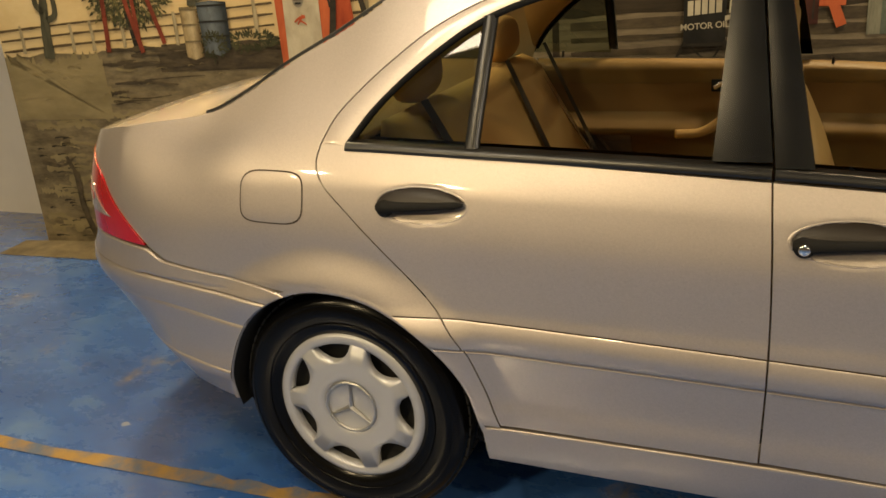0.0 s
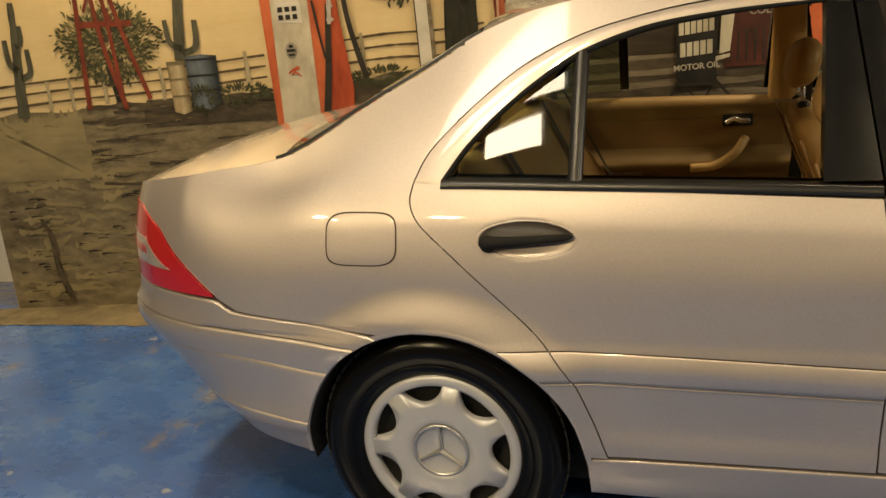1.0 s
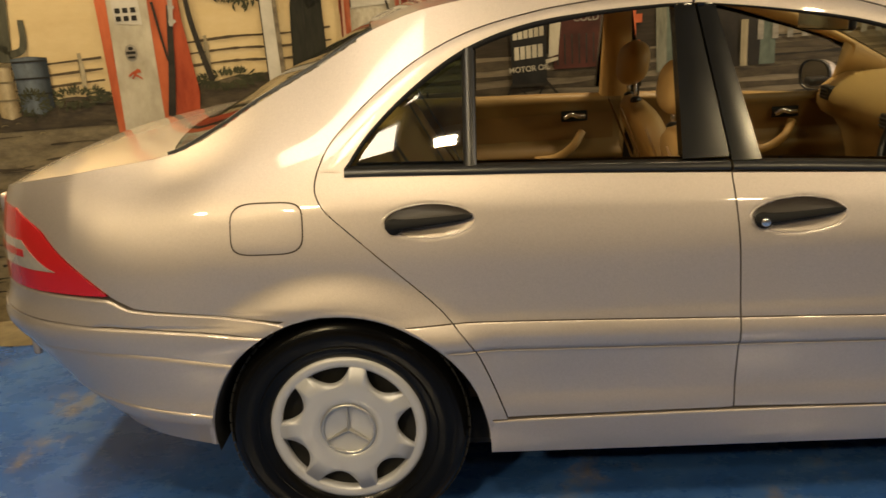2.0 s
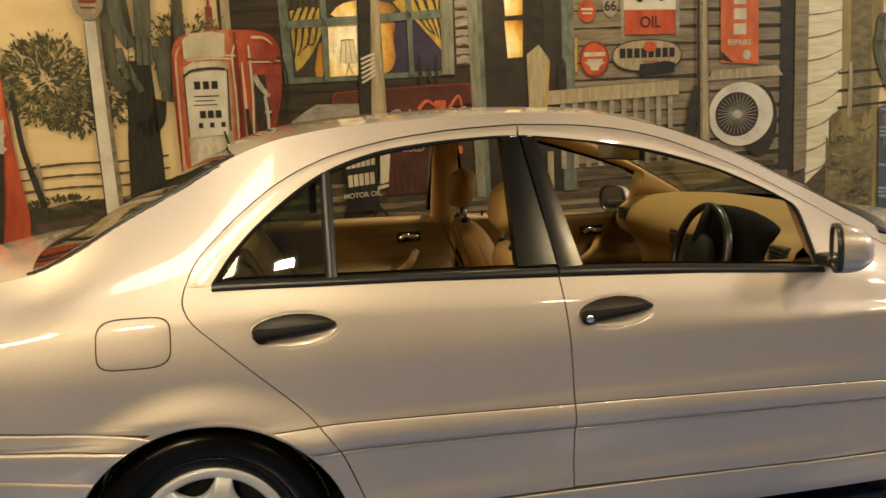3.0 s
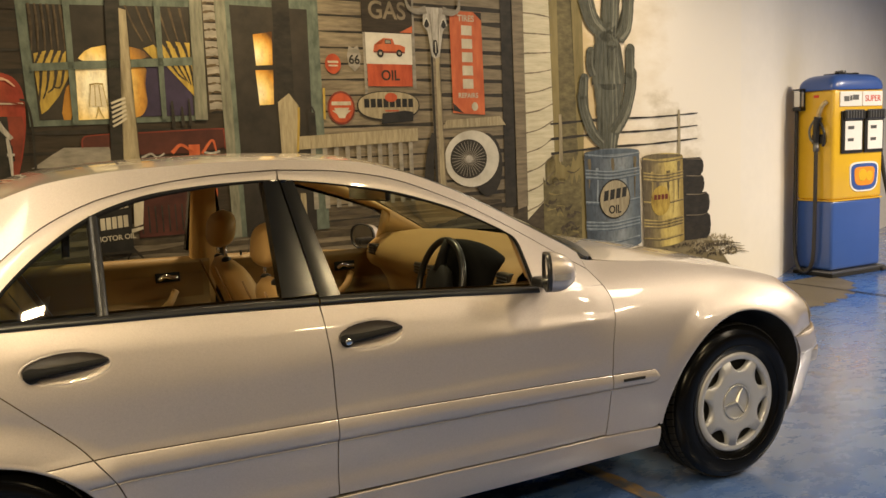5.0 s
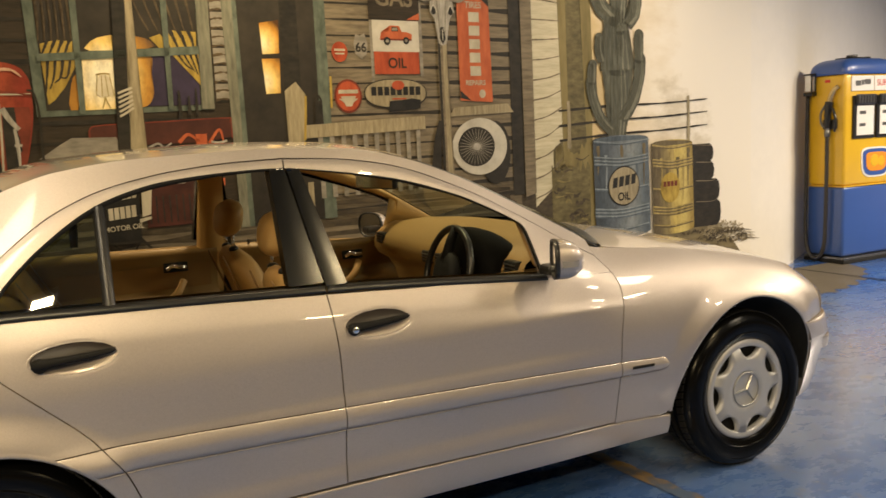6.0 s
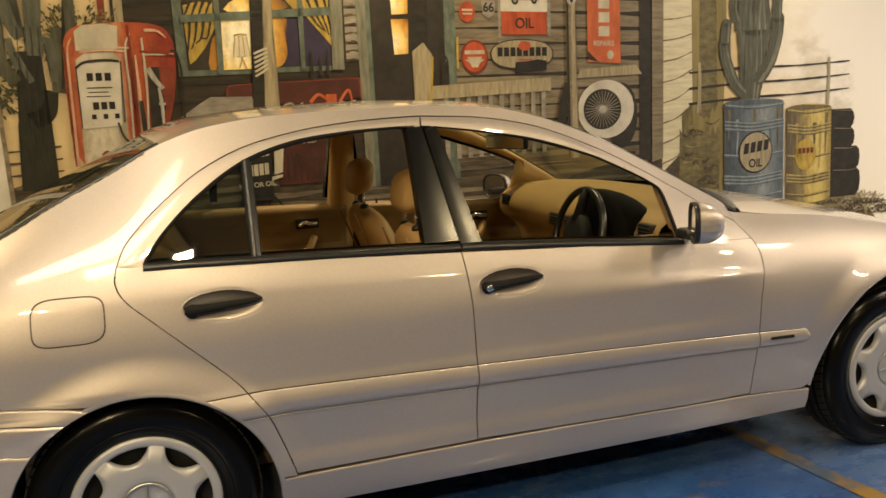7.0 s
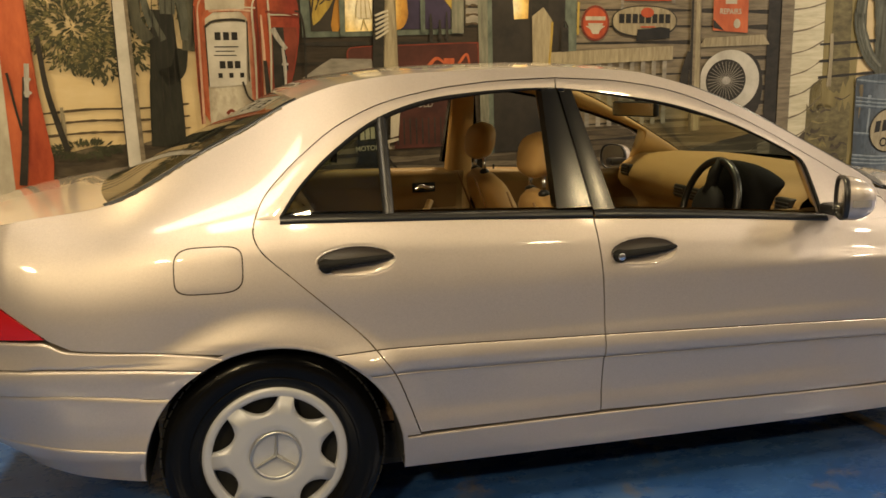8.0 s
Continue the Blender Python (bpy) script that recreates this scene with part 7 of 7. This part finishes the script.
# ---- inside the car ----
def ring_loft(rows_spec, n=26, power=.62):
    """A cushion: rounded sections (centre, half across y, half thick, lean) joined end to end."""
    rows = []
    for (cx, cy, cz), hy, ht, lean in rows_spec:
        row = []
        for k in range(n):
            a = 2 * math.pi * k / n
            c, s = math.cos(a), math.sin(a)
            yy = hy * math.copysign(abs(c) ** power, c)
            tt = ht * math.copysign(abs(s) ** power, s)
            row.append((cx + tt * math.cos(lean), cy + yy, cz + tt * math.sin(lean)))
        rows.append(row)
    bm = grid_bm(rows, closed=True)
    for r in (rows[0], rows[-1]):
        bm.faces.new([bm.verts.new(p) for p in r])
    bmesh.ops.remove_doubles(bm, verts=bm.verts[:], dist=1e-5)
    bmesh.ops.recalc_face_normals(bm, faces=bm.faces[:])
    return bm


def front_seat(y):
    spec = []
    for k in range(19):
        v = k / 18
        e = math.sqrt(max(0, 1 - max(0, (v - .80) / .20) ** 2.2))
        spec.append(((1.14 - .175 * v + .02 * math.sin(v * 3.1), y, .52 + .49 * v), (.235 + .02 * math.sin(v * 3.14)) * (1 - .22 * v * v) * max(.35, e), .065 * max(.30, e) * (1 - .15 * v), math.radians(18)))
    seat = part("front_seat", ring_loft(spec), M["tan"], car, "tan leather front seat", True)
    spec = []
    for k in range(15):
        v = k / 14
        e = math.sqrt(max(.04, 1 - (2 * v - 1) ** 6))
        spec.append(((1.12 + .48 * v, y, .50 + .03 * v), .25 * e, .075 * e, math.radians(90)))
    part("seat_cushion", ring_loft(spec), M["tan"], seat, "", True)
    spec = []
    for k in range(15):
        v = k / 14
        e = math.sqrt(max(.03, 1 - abs(2 * v - 1) ** 3.0))
        spec.append(((.965 + .02 * v, y, 1.055 + .155 * v), .132 * e, .052 * e, math.radians(8)))
    rest = part("headrest", ring_loft(spec, power=.75), M["tan"], seat, "", True)
    for dy in (-.07, .07):
        part("headrest_post", tube_bm([(.975, y + dy, .98), (.972, y + dy, 1.08)], .007, 10), M["chrome"], rest, "chrome headrest post", True)
        part("post_collar", lathe_bm([(.0, .0), (.020, .0), (.020, .012), (.010, .02), (.0, .02)], 16, "z", (.975, y + dy, 1.0)), M["black"], rest, "", True)
    # side bolster seams
    for dy in (-.145, .145):
        pts = [(1.075 - .165 * v, y + dy, .56 + .43 * v) for v in spread(0, 1, 9)]
        part("seam", tube_bm(pts, .004, 6), M["tan2"], seat, "", True)
    return seat


for yy in (-.37, .37):
    front_seat(yy)

spec = []
for k in range(17):
    v = k / 16
    e = math.sqrt(max(.05, 1 - max(0, (v - .85) / .15) ** 2))
    spec.append(((.345 - .265 * v, 0, .56 + .48 * v), .62 * (1 - .06 * v), .075 * e, math.radians(26)))
bench_seat = part("rear_seat", ring_loft(spec, 40, .4), M["tan"], car, "tan leather rear bench", True)
spec = []
for k in range(13):
    v = k / 12
    e = math.sqrt(max(.05, 1 - (2 * v - 1) ** 6))
    spec.append(((.36 + .48 * v, 0, .53 + .02 * v), .62, .075 * e, math.radians(90)))
part("seat_cushion", ring_loft(spec, 40, .4), M["tan"], bench_seat, "", True)
for yy in (-.36, .36):
    spec = []
    for k in range(13):
        v = k / 12
        e = math.sqrt(max(.03, 1 - abs(2 * v - 1) ** 2.8))
        spec.append(((.085 - .01 * v, yy, 1.045 + .155 * v), .125 * e, .05 * e, math.radians(12)))
    part("headrest", ring_loft(spec, power=.75), M["tan"], bench_seat, "", True)
    part("bolster_seam", tube_bm([(.425 - .265 * v, yy * 1.35, .60 + .42 * v) for v in spread(0, 1, 8)], .005, 6), M["tan2"], bench_seat, "", True)
for y0, y1, z1 in ((-.52, -.50, .62), (.16, .05, .62), (.60, .50, .62)):
    rows = []
    for v in spread(0, 1, 14):
        z = 1.075 + (z1 - 1.075) * v
        x = .345 - .265 * (z - .56) / .48 + .098
        y = y0 + (y1 - y0) * v
        rows.append([(x, y, z), (x, y + .045, z)])
    part("seat_belt", grid_bm(rows), M["black"], car, "black seat belt", True)
part("parcel_shelf", box_bm(-.36, -.66, 1.0, .06, .66, 1.02, .008), M["tan2"], car)
part("cabin_floor", box_bm(.20, -.70, .36, 2.15, .70, .40, .01), M["carpet"], car, "brown carpet")
part("bulkhead", box_bm(2.12, -.70, .36, 2.16, .70, .98, .01), M["dark"], car)
part("boot_wall", box_bm(-.02, -.50, .40, .02, .50, 1.0, .01), M["dark"], car)


def inner_y(x, z):
    return half_width(x, z, False) - .085


def door_trim(x0, x1, sgn, front):
    rows = []
    for x in spread(x0, x1, 24):
        zb = belt_top(x, sgn) + .004
        zs = [.44, .50, .58, .66, .70, .72, .745, .76, .80, .86, .91, .95, zb - .012, zb]
        prof = [0, 0, .002, .004, .03, .055, .06, .03, .008, .006, .008, .012, .002, -.045]
        rows.append([(x, sgn * (min(inner_y(x, .72), inner_y(x, z)) - p), z) for z, p in zip([max(z, .705 if x < .46 else z) for z in zs], prof)])
    t = part("door_trim", grid_bm(rows), M["trim"], car, "tan leather door trim with armrest, toned down for cabin shade", True)
    rows = []
    for x in spread(x0 + .03, x1 - .03, 20):
        rows.append([(x, sgn * (min(inner_y(x, .72), inner_y(x, z)) - .013), z) for z in (.795, .83, .87, .905)])
    part("trim_insert", grid_bm(rows), M["tan2"], t, "", True)
    hx, dz = (x1 - .19, 0.0) if not front else (x1 - .37, -.028)
    yb = sgn * (inner_y(hx, .89) - .02)
    part("door_latch", box_bm(hx - .054, min(yb, yb - sgn * .006), .874 + dz, hx + .054, max(yb, yb - sgn * .006), .918 + dz, .003), M["dark"], t, "")
    part("latch_lever", tube_bm(bezier([(hx - .042, yb - sgn * .016, .890 + dz), (hx - .015, yb - sgn * .022, .905 + dz), (hx + .012, yb - sgn * .024, .898 + dz), (hx + .042, yb - sgn * .016, .896 + dz)], 6), .010, 8), M["chrome"], t, "chrome door latch", True)
    part("pull_handle", tube_bm(bezier([(hx + .03, yb - sgn * .005, .83), (hx - .01, yb - sgn * .045, .78), (hx - .08, yb - sgn * .05, .735), (hx - .17, yb - sgn * .045, .725)], 8), .017, 10), M["tan"], t, "", True)
    part("lock_pin", tube_bm([(x0 + .10, sgn * (inner_y(x0 + .1, .95) - .0), BELT(x0 + .1) - .01), (x0 + .10, sgn * (inner_y(x0 + .1, .95) - .0), BELT(x0 + .1) + .012)], .005, 8), M["black"], t)


for sgn in (-1, 1):
    door_trim(.10, .99, sgn, False)
    door_trim(1.04, 2.02, sgn, True)
    # inner pillar and rail covers
    rows = []
    for (x, z) in REAR_OPEN[2:] + front_open(sgn)[:-2] + [(xx, BELT(xx) + .012) for xx in spread(1.82, 2.10, 8)]:
        zt = max(EDGE_Z(x) - .006, z + .012)
        zo = z + .006
        y1, y2 = half_width(x, zo, False) - .030, min(EDGE_Y(x), half_width(x, zt, False)) - .045
        rows.append([(x, sgn * y1, zo - .002), (x, sgn * (y1 - .022), zo + .002), (x, sgn * ((y1 + y2) / 2 - .02), (zo + zt) / 2), (x, sgn * y2, zt), (x + .012, sgn * (y2 + .03), zt + .002)])
    part("rail_cover", grid_bm(rows), M["tan"], car, "tan inner pillar cover", True)
    rows = []
    for k in range(16):
        v = k / 15
        z = .42 + .955 * v
        xa, xb = .905 - .002 * v, 1.085 - .082 * v
        y = half_width(1.0, min(z, 1.37), False)
        rows.append([(xa, sgn * (y - .052), z), (xa + .01, sgn * (y - .085), z), (xb - .01, sgn * (y - .085), z), (xb, sgn * (y - .052), z)])
    part("pillar_trim", grid_bm(rows), M["tan"], car, "tan inner pillar trim", True)
    part("seat_belt", grid_bm([[(.985 - .03 * v, sgn * (.50 + .10 * v), 1.06 - .54 * v), (1.028 - .03 * v, sgn * (.50 + .10 * v), 1.06 - .54 * v)] for v in spread(0, 1, 6)]), M["black"], car, "black seat belt")
    # rear pillar lining
    rows = []
    for x in spread(-.34, .36, 18):
        z0 = 1.0 if x < .08 else min(1.36, next((z for xx, z in REAR_OPEN if xx >= x), 1.3)) + .004
        z1 = EDGE_Z(x) - .02
        z0 = min(z0, z1 - .005)
        rows.append([(x, sgn * (half_width(x, z0 + (z1 - z0) * i / 6, False) - .035), z0 + (z1 - z0) * i / 6) for i in range(7)])
    part("pillar_lining", grid_bm(rows), M["cream"], car, "cream rear pillar lining", True)

rows = []
for x in spread(.16, 1.42, 30):
    row = []
    for i in range(21):
        u = 2 * i / 20 - 1
        row.append((x, (EDGE_Y(x) - .03) * u, EDGE_Z(x) - .030 + roof_h(x) * (1 - abs(u) ** 2.4)))
    rows.append(row)
part("headlining", grid_bm(rows), M["cream"], car, "cream headlining", True)

# dashboard
rows = []
for u in spread(-1, 1, 41):
    y = .70 * u
    hood = math.exp(-((y + .37) / .17) ** 4)
    bow = .10 * (1 - u * u)
    prof = [(1.92, .48), (1.91, .60), (1.895, .70), (1.875, .78), (1.84, .835), (1.79, .865), (1.768, .90), (1.766, .935), (1.782, .968), (1.82 - .02 * hood, .995), (1.87, 1.022 + .01 * hood), (1.93, 1.036 - .02 * u ** 6), (2.0, 1.045 - .035 * u ** 6), (2.07 + bow, 1.038 - .055 * u ** 6)]
    rows.append([(x, y, z) for x, z in prof])
dash = part("dashboard", grid_bm(rows), M["dash"], car, "tan dashboard with a black instrument hood", True)
spec = []
for k in range(13):
    v = k / 12
    e = math.sqrt(max(.03, 1 - abs(2 * v - 1) ** 3.2))
    spec.append(((1.700 + .190 * v, -.37, .945), .185 * (.70 + .30 * e), .140 * math.sqrt(max(.02, 1 - (v * .985) ** 2.2)), math.radians(90)))
part("instrument_hood", ring_loft(spec, 28, .8), M["hood"], dash, "black instrument hood", True)
for vy in (-.62, -.05, .08, .62):
    up = .035 if abs(vy) > .5 else 0.0
    vent = part("air_vent", box_bm(1.757 + up / 6, vy - .045, .885 + up, 1.80, vy + .045, .94 + up, .008), M["black"], dash, "black air vent")
    for k in range(3):
        part("vent_slat", box_bm(1.752 + up / 6, vy - .038, .898 + up + .013 * k, 1.7565 + up / 6, vy + .038, .902 + up + .013 * k), M["steel"], vent)
part("console", box_bm(1.10, -.11, .40, 1.72, .11, .66, .03), M["tan2"], car)
part("gear_lever", tube_bm(bezier([(1.42, -.02, .64), (1.41, -.02, .72), (1.40, -.02, .77)], 6), .014, 10, .02), M["black"], car, "black gear lever", True)

tilt = Matrix.Translation((1.635, -.37, .915)) @ Matrix.Rotation(math.radians(104), 4, "Y")
ring = [(.174 + .0135 * math.cos(b), .0135 * math.sin(b)) for b in spread(0, 2 * math.pi, 13)]
steer = part("steering_wheel", lathe_bm(ring, 56, "z"), M["black"], car, "black leather steering wheel", True)
steer.matrix_basis = tilt
hub = lathe_bm([(0, -.035), (.055, -.033), (.080, -.022), (.086, -.002), (.07, .02), (.0, .03)], 28, "z")
part("hub", hub, M["matt"], steer, "", True)
for a in (90, 215, 325):
    d = Vector((-math.sin(math.radians(a)), math.cos(math.radians(a)), 0))
    part("spoke", tube_bm([d * .05 + Vector((0, 0, -.015)), d * .12 + Vector((0, 0, -.01)), d * .18], .024, 10, .014), M["matt"], steer, "", True)
mirror = part("inside_mirror", box_bm(-.012, -.120, -.030, .014, .120, .030, .012, 3), M["black"], car, "black inside mirror")
mirror.matrix_basis = Matrix.Translation((1.512, 0, 1.262)) @ Matrix.Rotation(math.radians(20), 4, "Z")
part("mirror_glass", box_bm(-.0150, -.110, -.024, -.0125, .110, .024), M["chrome"], mirror)
part("mirror_stem", tube_bm([(.005, 0, .02), (.03, 0, .06), (.05, 0, .105)], .010, 8), M["black"], mirror, "", True)


# ---- old fuel pump by the white wall ----
def fuel_pump():
    m = pose(6.93, 2.02, FLOOR + FALL * 6.93)
    t = thing("fuel_pump", "old yellow and blue petrol pump standing on the floor", "petrol pump", m)
    w, d = .70, .40  # along the wall, and deep
    part("plinth", box_bm(-.035, -.045, 0, w + .035, d, .034, .006), M["dark"], t, "dark worn plinth")
    part("plinth_edge", box_bm(-.028, -.038, .034, w + .028, d, .056, .004), M["steel"], t, "scuffed metal edge")
    part("lower_panel", box_bm(0, 0, .058, w, d, .714, .03, 3), M["blue"], t, "blue enamelled lower cabinet", True)
    up = part("upper_panel", box_bm(0, 0, .716, w, d, 1.735, .03, 3), M["yellow"], t, "yellow enamelled upper cabinet", True)
    part("trim_band", box_bm(-.004, -.004, .706, w + .004, d, .718, .002), M["yellow"], up, "narrow yellow edge")
    rows = []
    for k in range(13):
        v = k / 12
        e = math.sqrt(max(.0, 1 - (v * .97) ** 2.6))
        row = []
        for i in range(48):
            a = 2 * math.pi * i / 48
            c, s = math.cos(a), math.sin(a)
            row.append((w / 2 + (w / 2 + .018) * (.50 + .50 * e) * math.copysign(abs(c) ** .30, c), d / 2 + (d / 2 + .018) * (.50 + .50 * e) * math.copysign(abs(s) ** .30, s), 1.737 + .135 * v))
        rows.append(row)
    low = [(p[0] + (w / 2 - p[0]) * .03, p[1] + (d / 2 - p[1]) * .03, 1.728) for p in rows[0]]
    bm = grid_bm([low] + rows, closed=True)
    bm.faces.new([bm.verts.new(p) for p in rows[-1]])
    cap = part("cap", bm, M["blue"], t, "rounded blue top", True)
    part("cap_plate", box_bm(.20, .10, 1.868, .44, .28, 1.888, .008), M["dark"], cap, "dark plate on the top")
    part("cap_ring", lathe_bm([(.030, 1.888), (.045, 1.890), (.050, 1.902), (.045, 1.912), (.030, 1.912)], 20, "z", (.30, .17, 0)), M["steel"], cap, "bare metal ring", True)
    part("cap_knob", box_bm(.46, .14, 1.862, .53, .20, 1.895, .01), M["dark"], cap)
    for k, (x0, x1) in enumerate(((.075, .375), (.385, .665))):
        plate = part("grade_plate", box_bm(x0, -.010, 1.575, x1, .002, 1.712, .004), M["white"], up, "white grade plate")
        if k == 0:
            for j, (b0, b1) in enumerate(((.05, .12), (.13, .16), (.17, .25))):
                part("plate_bar", box_bm(x0 + b0, -.0125, 1.622 + .006 * j, x0 + b1, -.0105, 1.668 + .006 * j), M["steel"], plate, "faded grey lettering bar")
        else:
            cu = bpy.data.curves.new("lettering", "FONT")
            cu.body, cu.size, cu.align_x, cu.align_y, cu.extrude = "SUPER", .080, "CENTER", "CENTER", .001
            ob = new("lettering", cu)
            me = bpy.data.meshes.new_from_object(ob)
            bpy.data.objects.remove(ob)
            o = put("lettering", me, M["red"], plate)
            o.matrix_basis = Matrix.Translation(((x0 + x1) / 2, -.012, 1.643)) @ Matrix.Rotation(math.radians(90), 4, "X")
        dx = .02 if k == 0 else .025
        x0, x1 = x0 + dx, x1 + dx * .6
        dial = part("dial_frame", box_bm(x0, -.022, 1.145, x1, .002, 1.535, .01), M["black"], up, "black dial housing")
        part("dial", box_bm(x0 + .035, -.026, 1.175, x1 - .025, -.0225, 1.44, .003), M["white"], dial, "white dial face")
        part("dial_top", box_bm(x0 + .01, -.046, 1.452, x1 - .008, -.0225, 1.545, .012), M["black"], dial, "ribbed black counter hood")
        for j in range(6):
            part("dial_slot", box_bm(x0 + .035 + .038 * j, -.050, 1.465, x0 + .048 + .038 * j, -.0465, 1.535), M["steel"], dial)
        part("dial_bar", box_bm(x0 + .07, -.0275, 1.365, x0 + .155, -.0262, 1.395), M["steel"], dial, "small grey figures")
        part("dial_bar", box_bm(x0 + .07, -.0275, 1.255, x0 + .15, -.0262, 1.283), M["steel"], dial, "small grey figures")
    # badge: a rounded blue shield with an orange field
    def shield(s, z, a, b, y0, y1, material, parent):
        out = []
        for k in range(32):
            t_ = 2 * math.pi * k / 32
            c, q = math.cos(t_), math.sin(t_)
            f = 1 + .14 * q
            out.append((s + a * f * math.copysign(abs(c) ** .5, c), z + b * math.copysign(abs(q) ** .5, q)))
        rows = [[(x, y0, zz) for x, zz in out], [(x, y1, zz) for x, zz in out], [(s + (x - s) * .02, y1, z + (zz - z) * .02) for x, zz in out]]
        return part("badge", grid_bm(rows, closed=True), material, parent)
    outer = shield(.43, .92, .200, .140, .002, -.006, M["white"], up)
    shield(.43, .92, .182, .124, -.0062, -.009, M["blue"], outer)
    shield(.43, .925, .140, .088, -.0092, -.012, M["orange"], outer)
    part("badge_field", lathe_bm([(0, -.0145), (.055, -.0145), (.058, -.0125)], 24, "y", (.40, 0, .935)), M["yellow"], outer)
    part("badge_field", lathe_bm([(0, -.0140), (.045, -.0140), (.047, -.0125)], 24, "y", (.495, 0, .925)), M["yellow"], outer)
    # hoses, holster and nozzle on the narrow side
    noz = part("nozzle", tube_bm(bezier([(-.012, .062, 1.625), (-.035, .085, 1.60), (-.045, .115, 1.54), (-.045, .130, 1.48)], 8), .019, 12, .024), M["brass"], t, "worn brass nozzle spout", True)
    part("nozzle_body", tube_bm(bezier([(-.045, .130, 1.49), (-.05, .138, 1.42), (-.05, .145, 1.33), (-.045, .148, 1.25)], 8), .036, 12, .024), M["black"], noz, "black nozzle body", True)
    part("nozzle_lever", tube_bm(bezier([(-.05, .10, 1.44), (-.06, .055, 1.36), (-.055, .050, 1.27), (-.05, .07, 1.22)], 8), .012, 8), M["black"], noz, "", True)
    part("nozzle_guard", tube_bm(bezier([(-.05, .17, 1.46), (-.065, .205, 1.38), (-.06, .20, 1.29), (-.05, .16, 1.25)], 8), .010, 8), M["steel"], noz, "", True)
    part("hose_collar", lathe_bm([(.0, 1.17), (.024, 1.17), (.028, 1.20), (.024, 1.25), (.0, 1.255)], 16, "z", (-.045, .148, 0)), M["steel"], noz, "bare metal collar", True)
    part("holster", box_bm(-.030, .075, 1.24, .004, .215, 1.33, .01), M["black"], t, "black holster plate")
    part("name_slot", box_bm(-.004, .16, 1.665, .002, .215, 1.690, .002), M["red"], up, "small red tab")
    for x0, x1, y0, y1, zb in ((-.075, -.012, .30, .395, 1.565), (w + .004, w + .050, .06, .16, 1.585)):
        br = part("bracket_plate", box_bm(x0 + .010, y0 + .010, zb + .03, x1 - .004, y1 - .010, zb + .165, .003), M["white"], t, "white plate in a black wire bracket")
        for q in (x0, x1 - .012):
            part("bracket_bar", box_bm(q, y0, zb, q + .012, y0 + .012, zb + .19, .002), M["black"], br)
        part("bracket_bar", box_bm(x0, y0, zb + .178, x1, y1, zb + .192, .002), M["black"], br)
        part("bracket_bar", box_bm(x0, y0, zb - .012, x1 + .008, y1, zb + .020, .006), M["black"], br)
    part("hose", tube_bm(bezier([(-.045, .148, 1.18), (-.05, .145, .8), (-.05, .15, .4), (-.05, .165, .15), (-.055, .23, .035), (-.06, .32, .08), (-.05, .37, .30), (-.03, .385, .9), (-.03, .38, 1.56)], 10), .018, 10), M["hose"], t, "black rubber hose", True)
    part("hose", tube_bm(bezier([(w + .014, .08, 1.58), (w + .016, .06, 1.32), (w + .06, .03, .95), (w + .15, .01, .60), (w + .175, -.01, .30), (w + .13, -.03, .08), (w + .05, -.04, .025), (w - .05, -.06, .020)], 10), .019, 10), M["hose"], t, "black rubber hose", True)


fuel_pump()
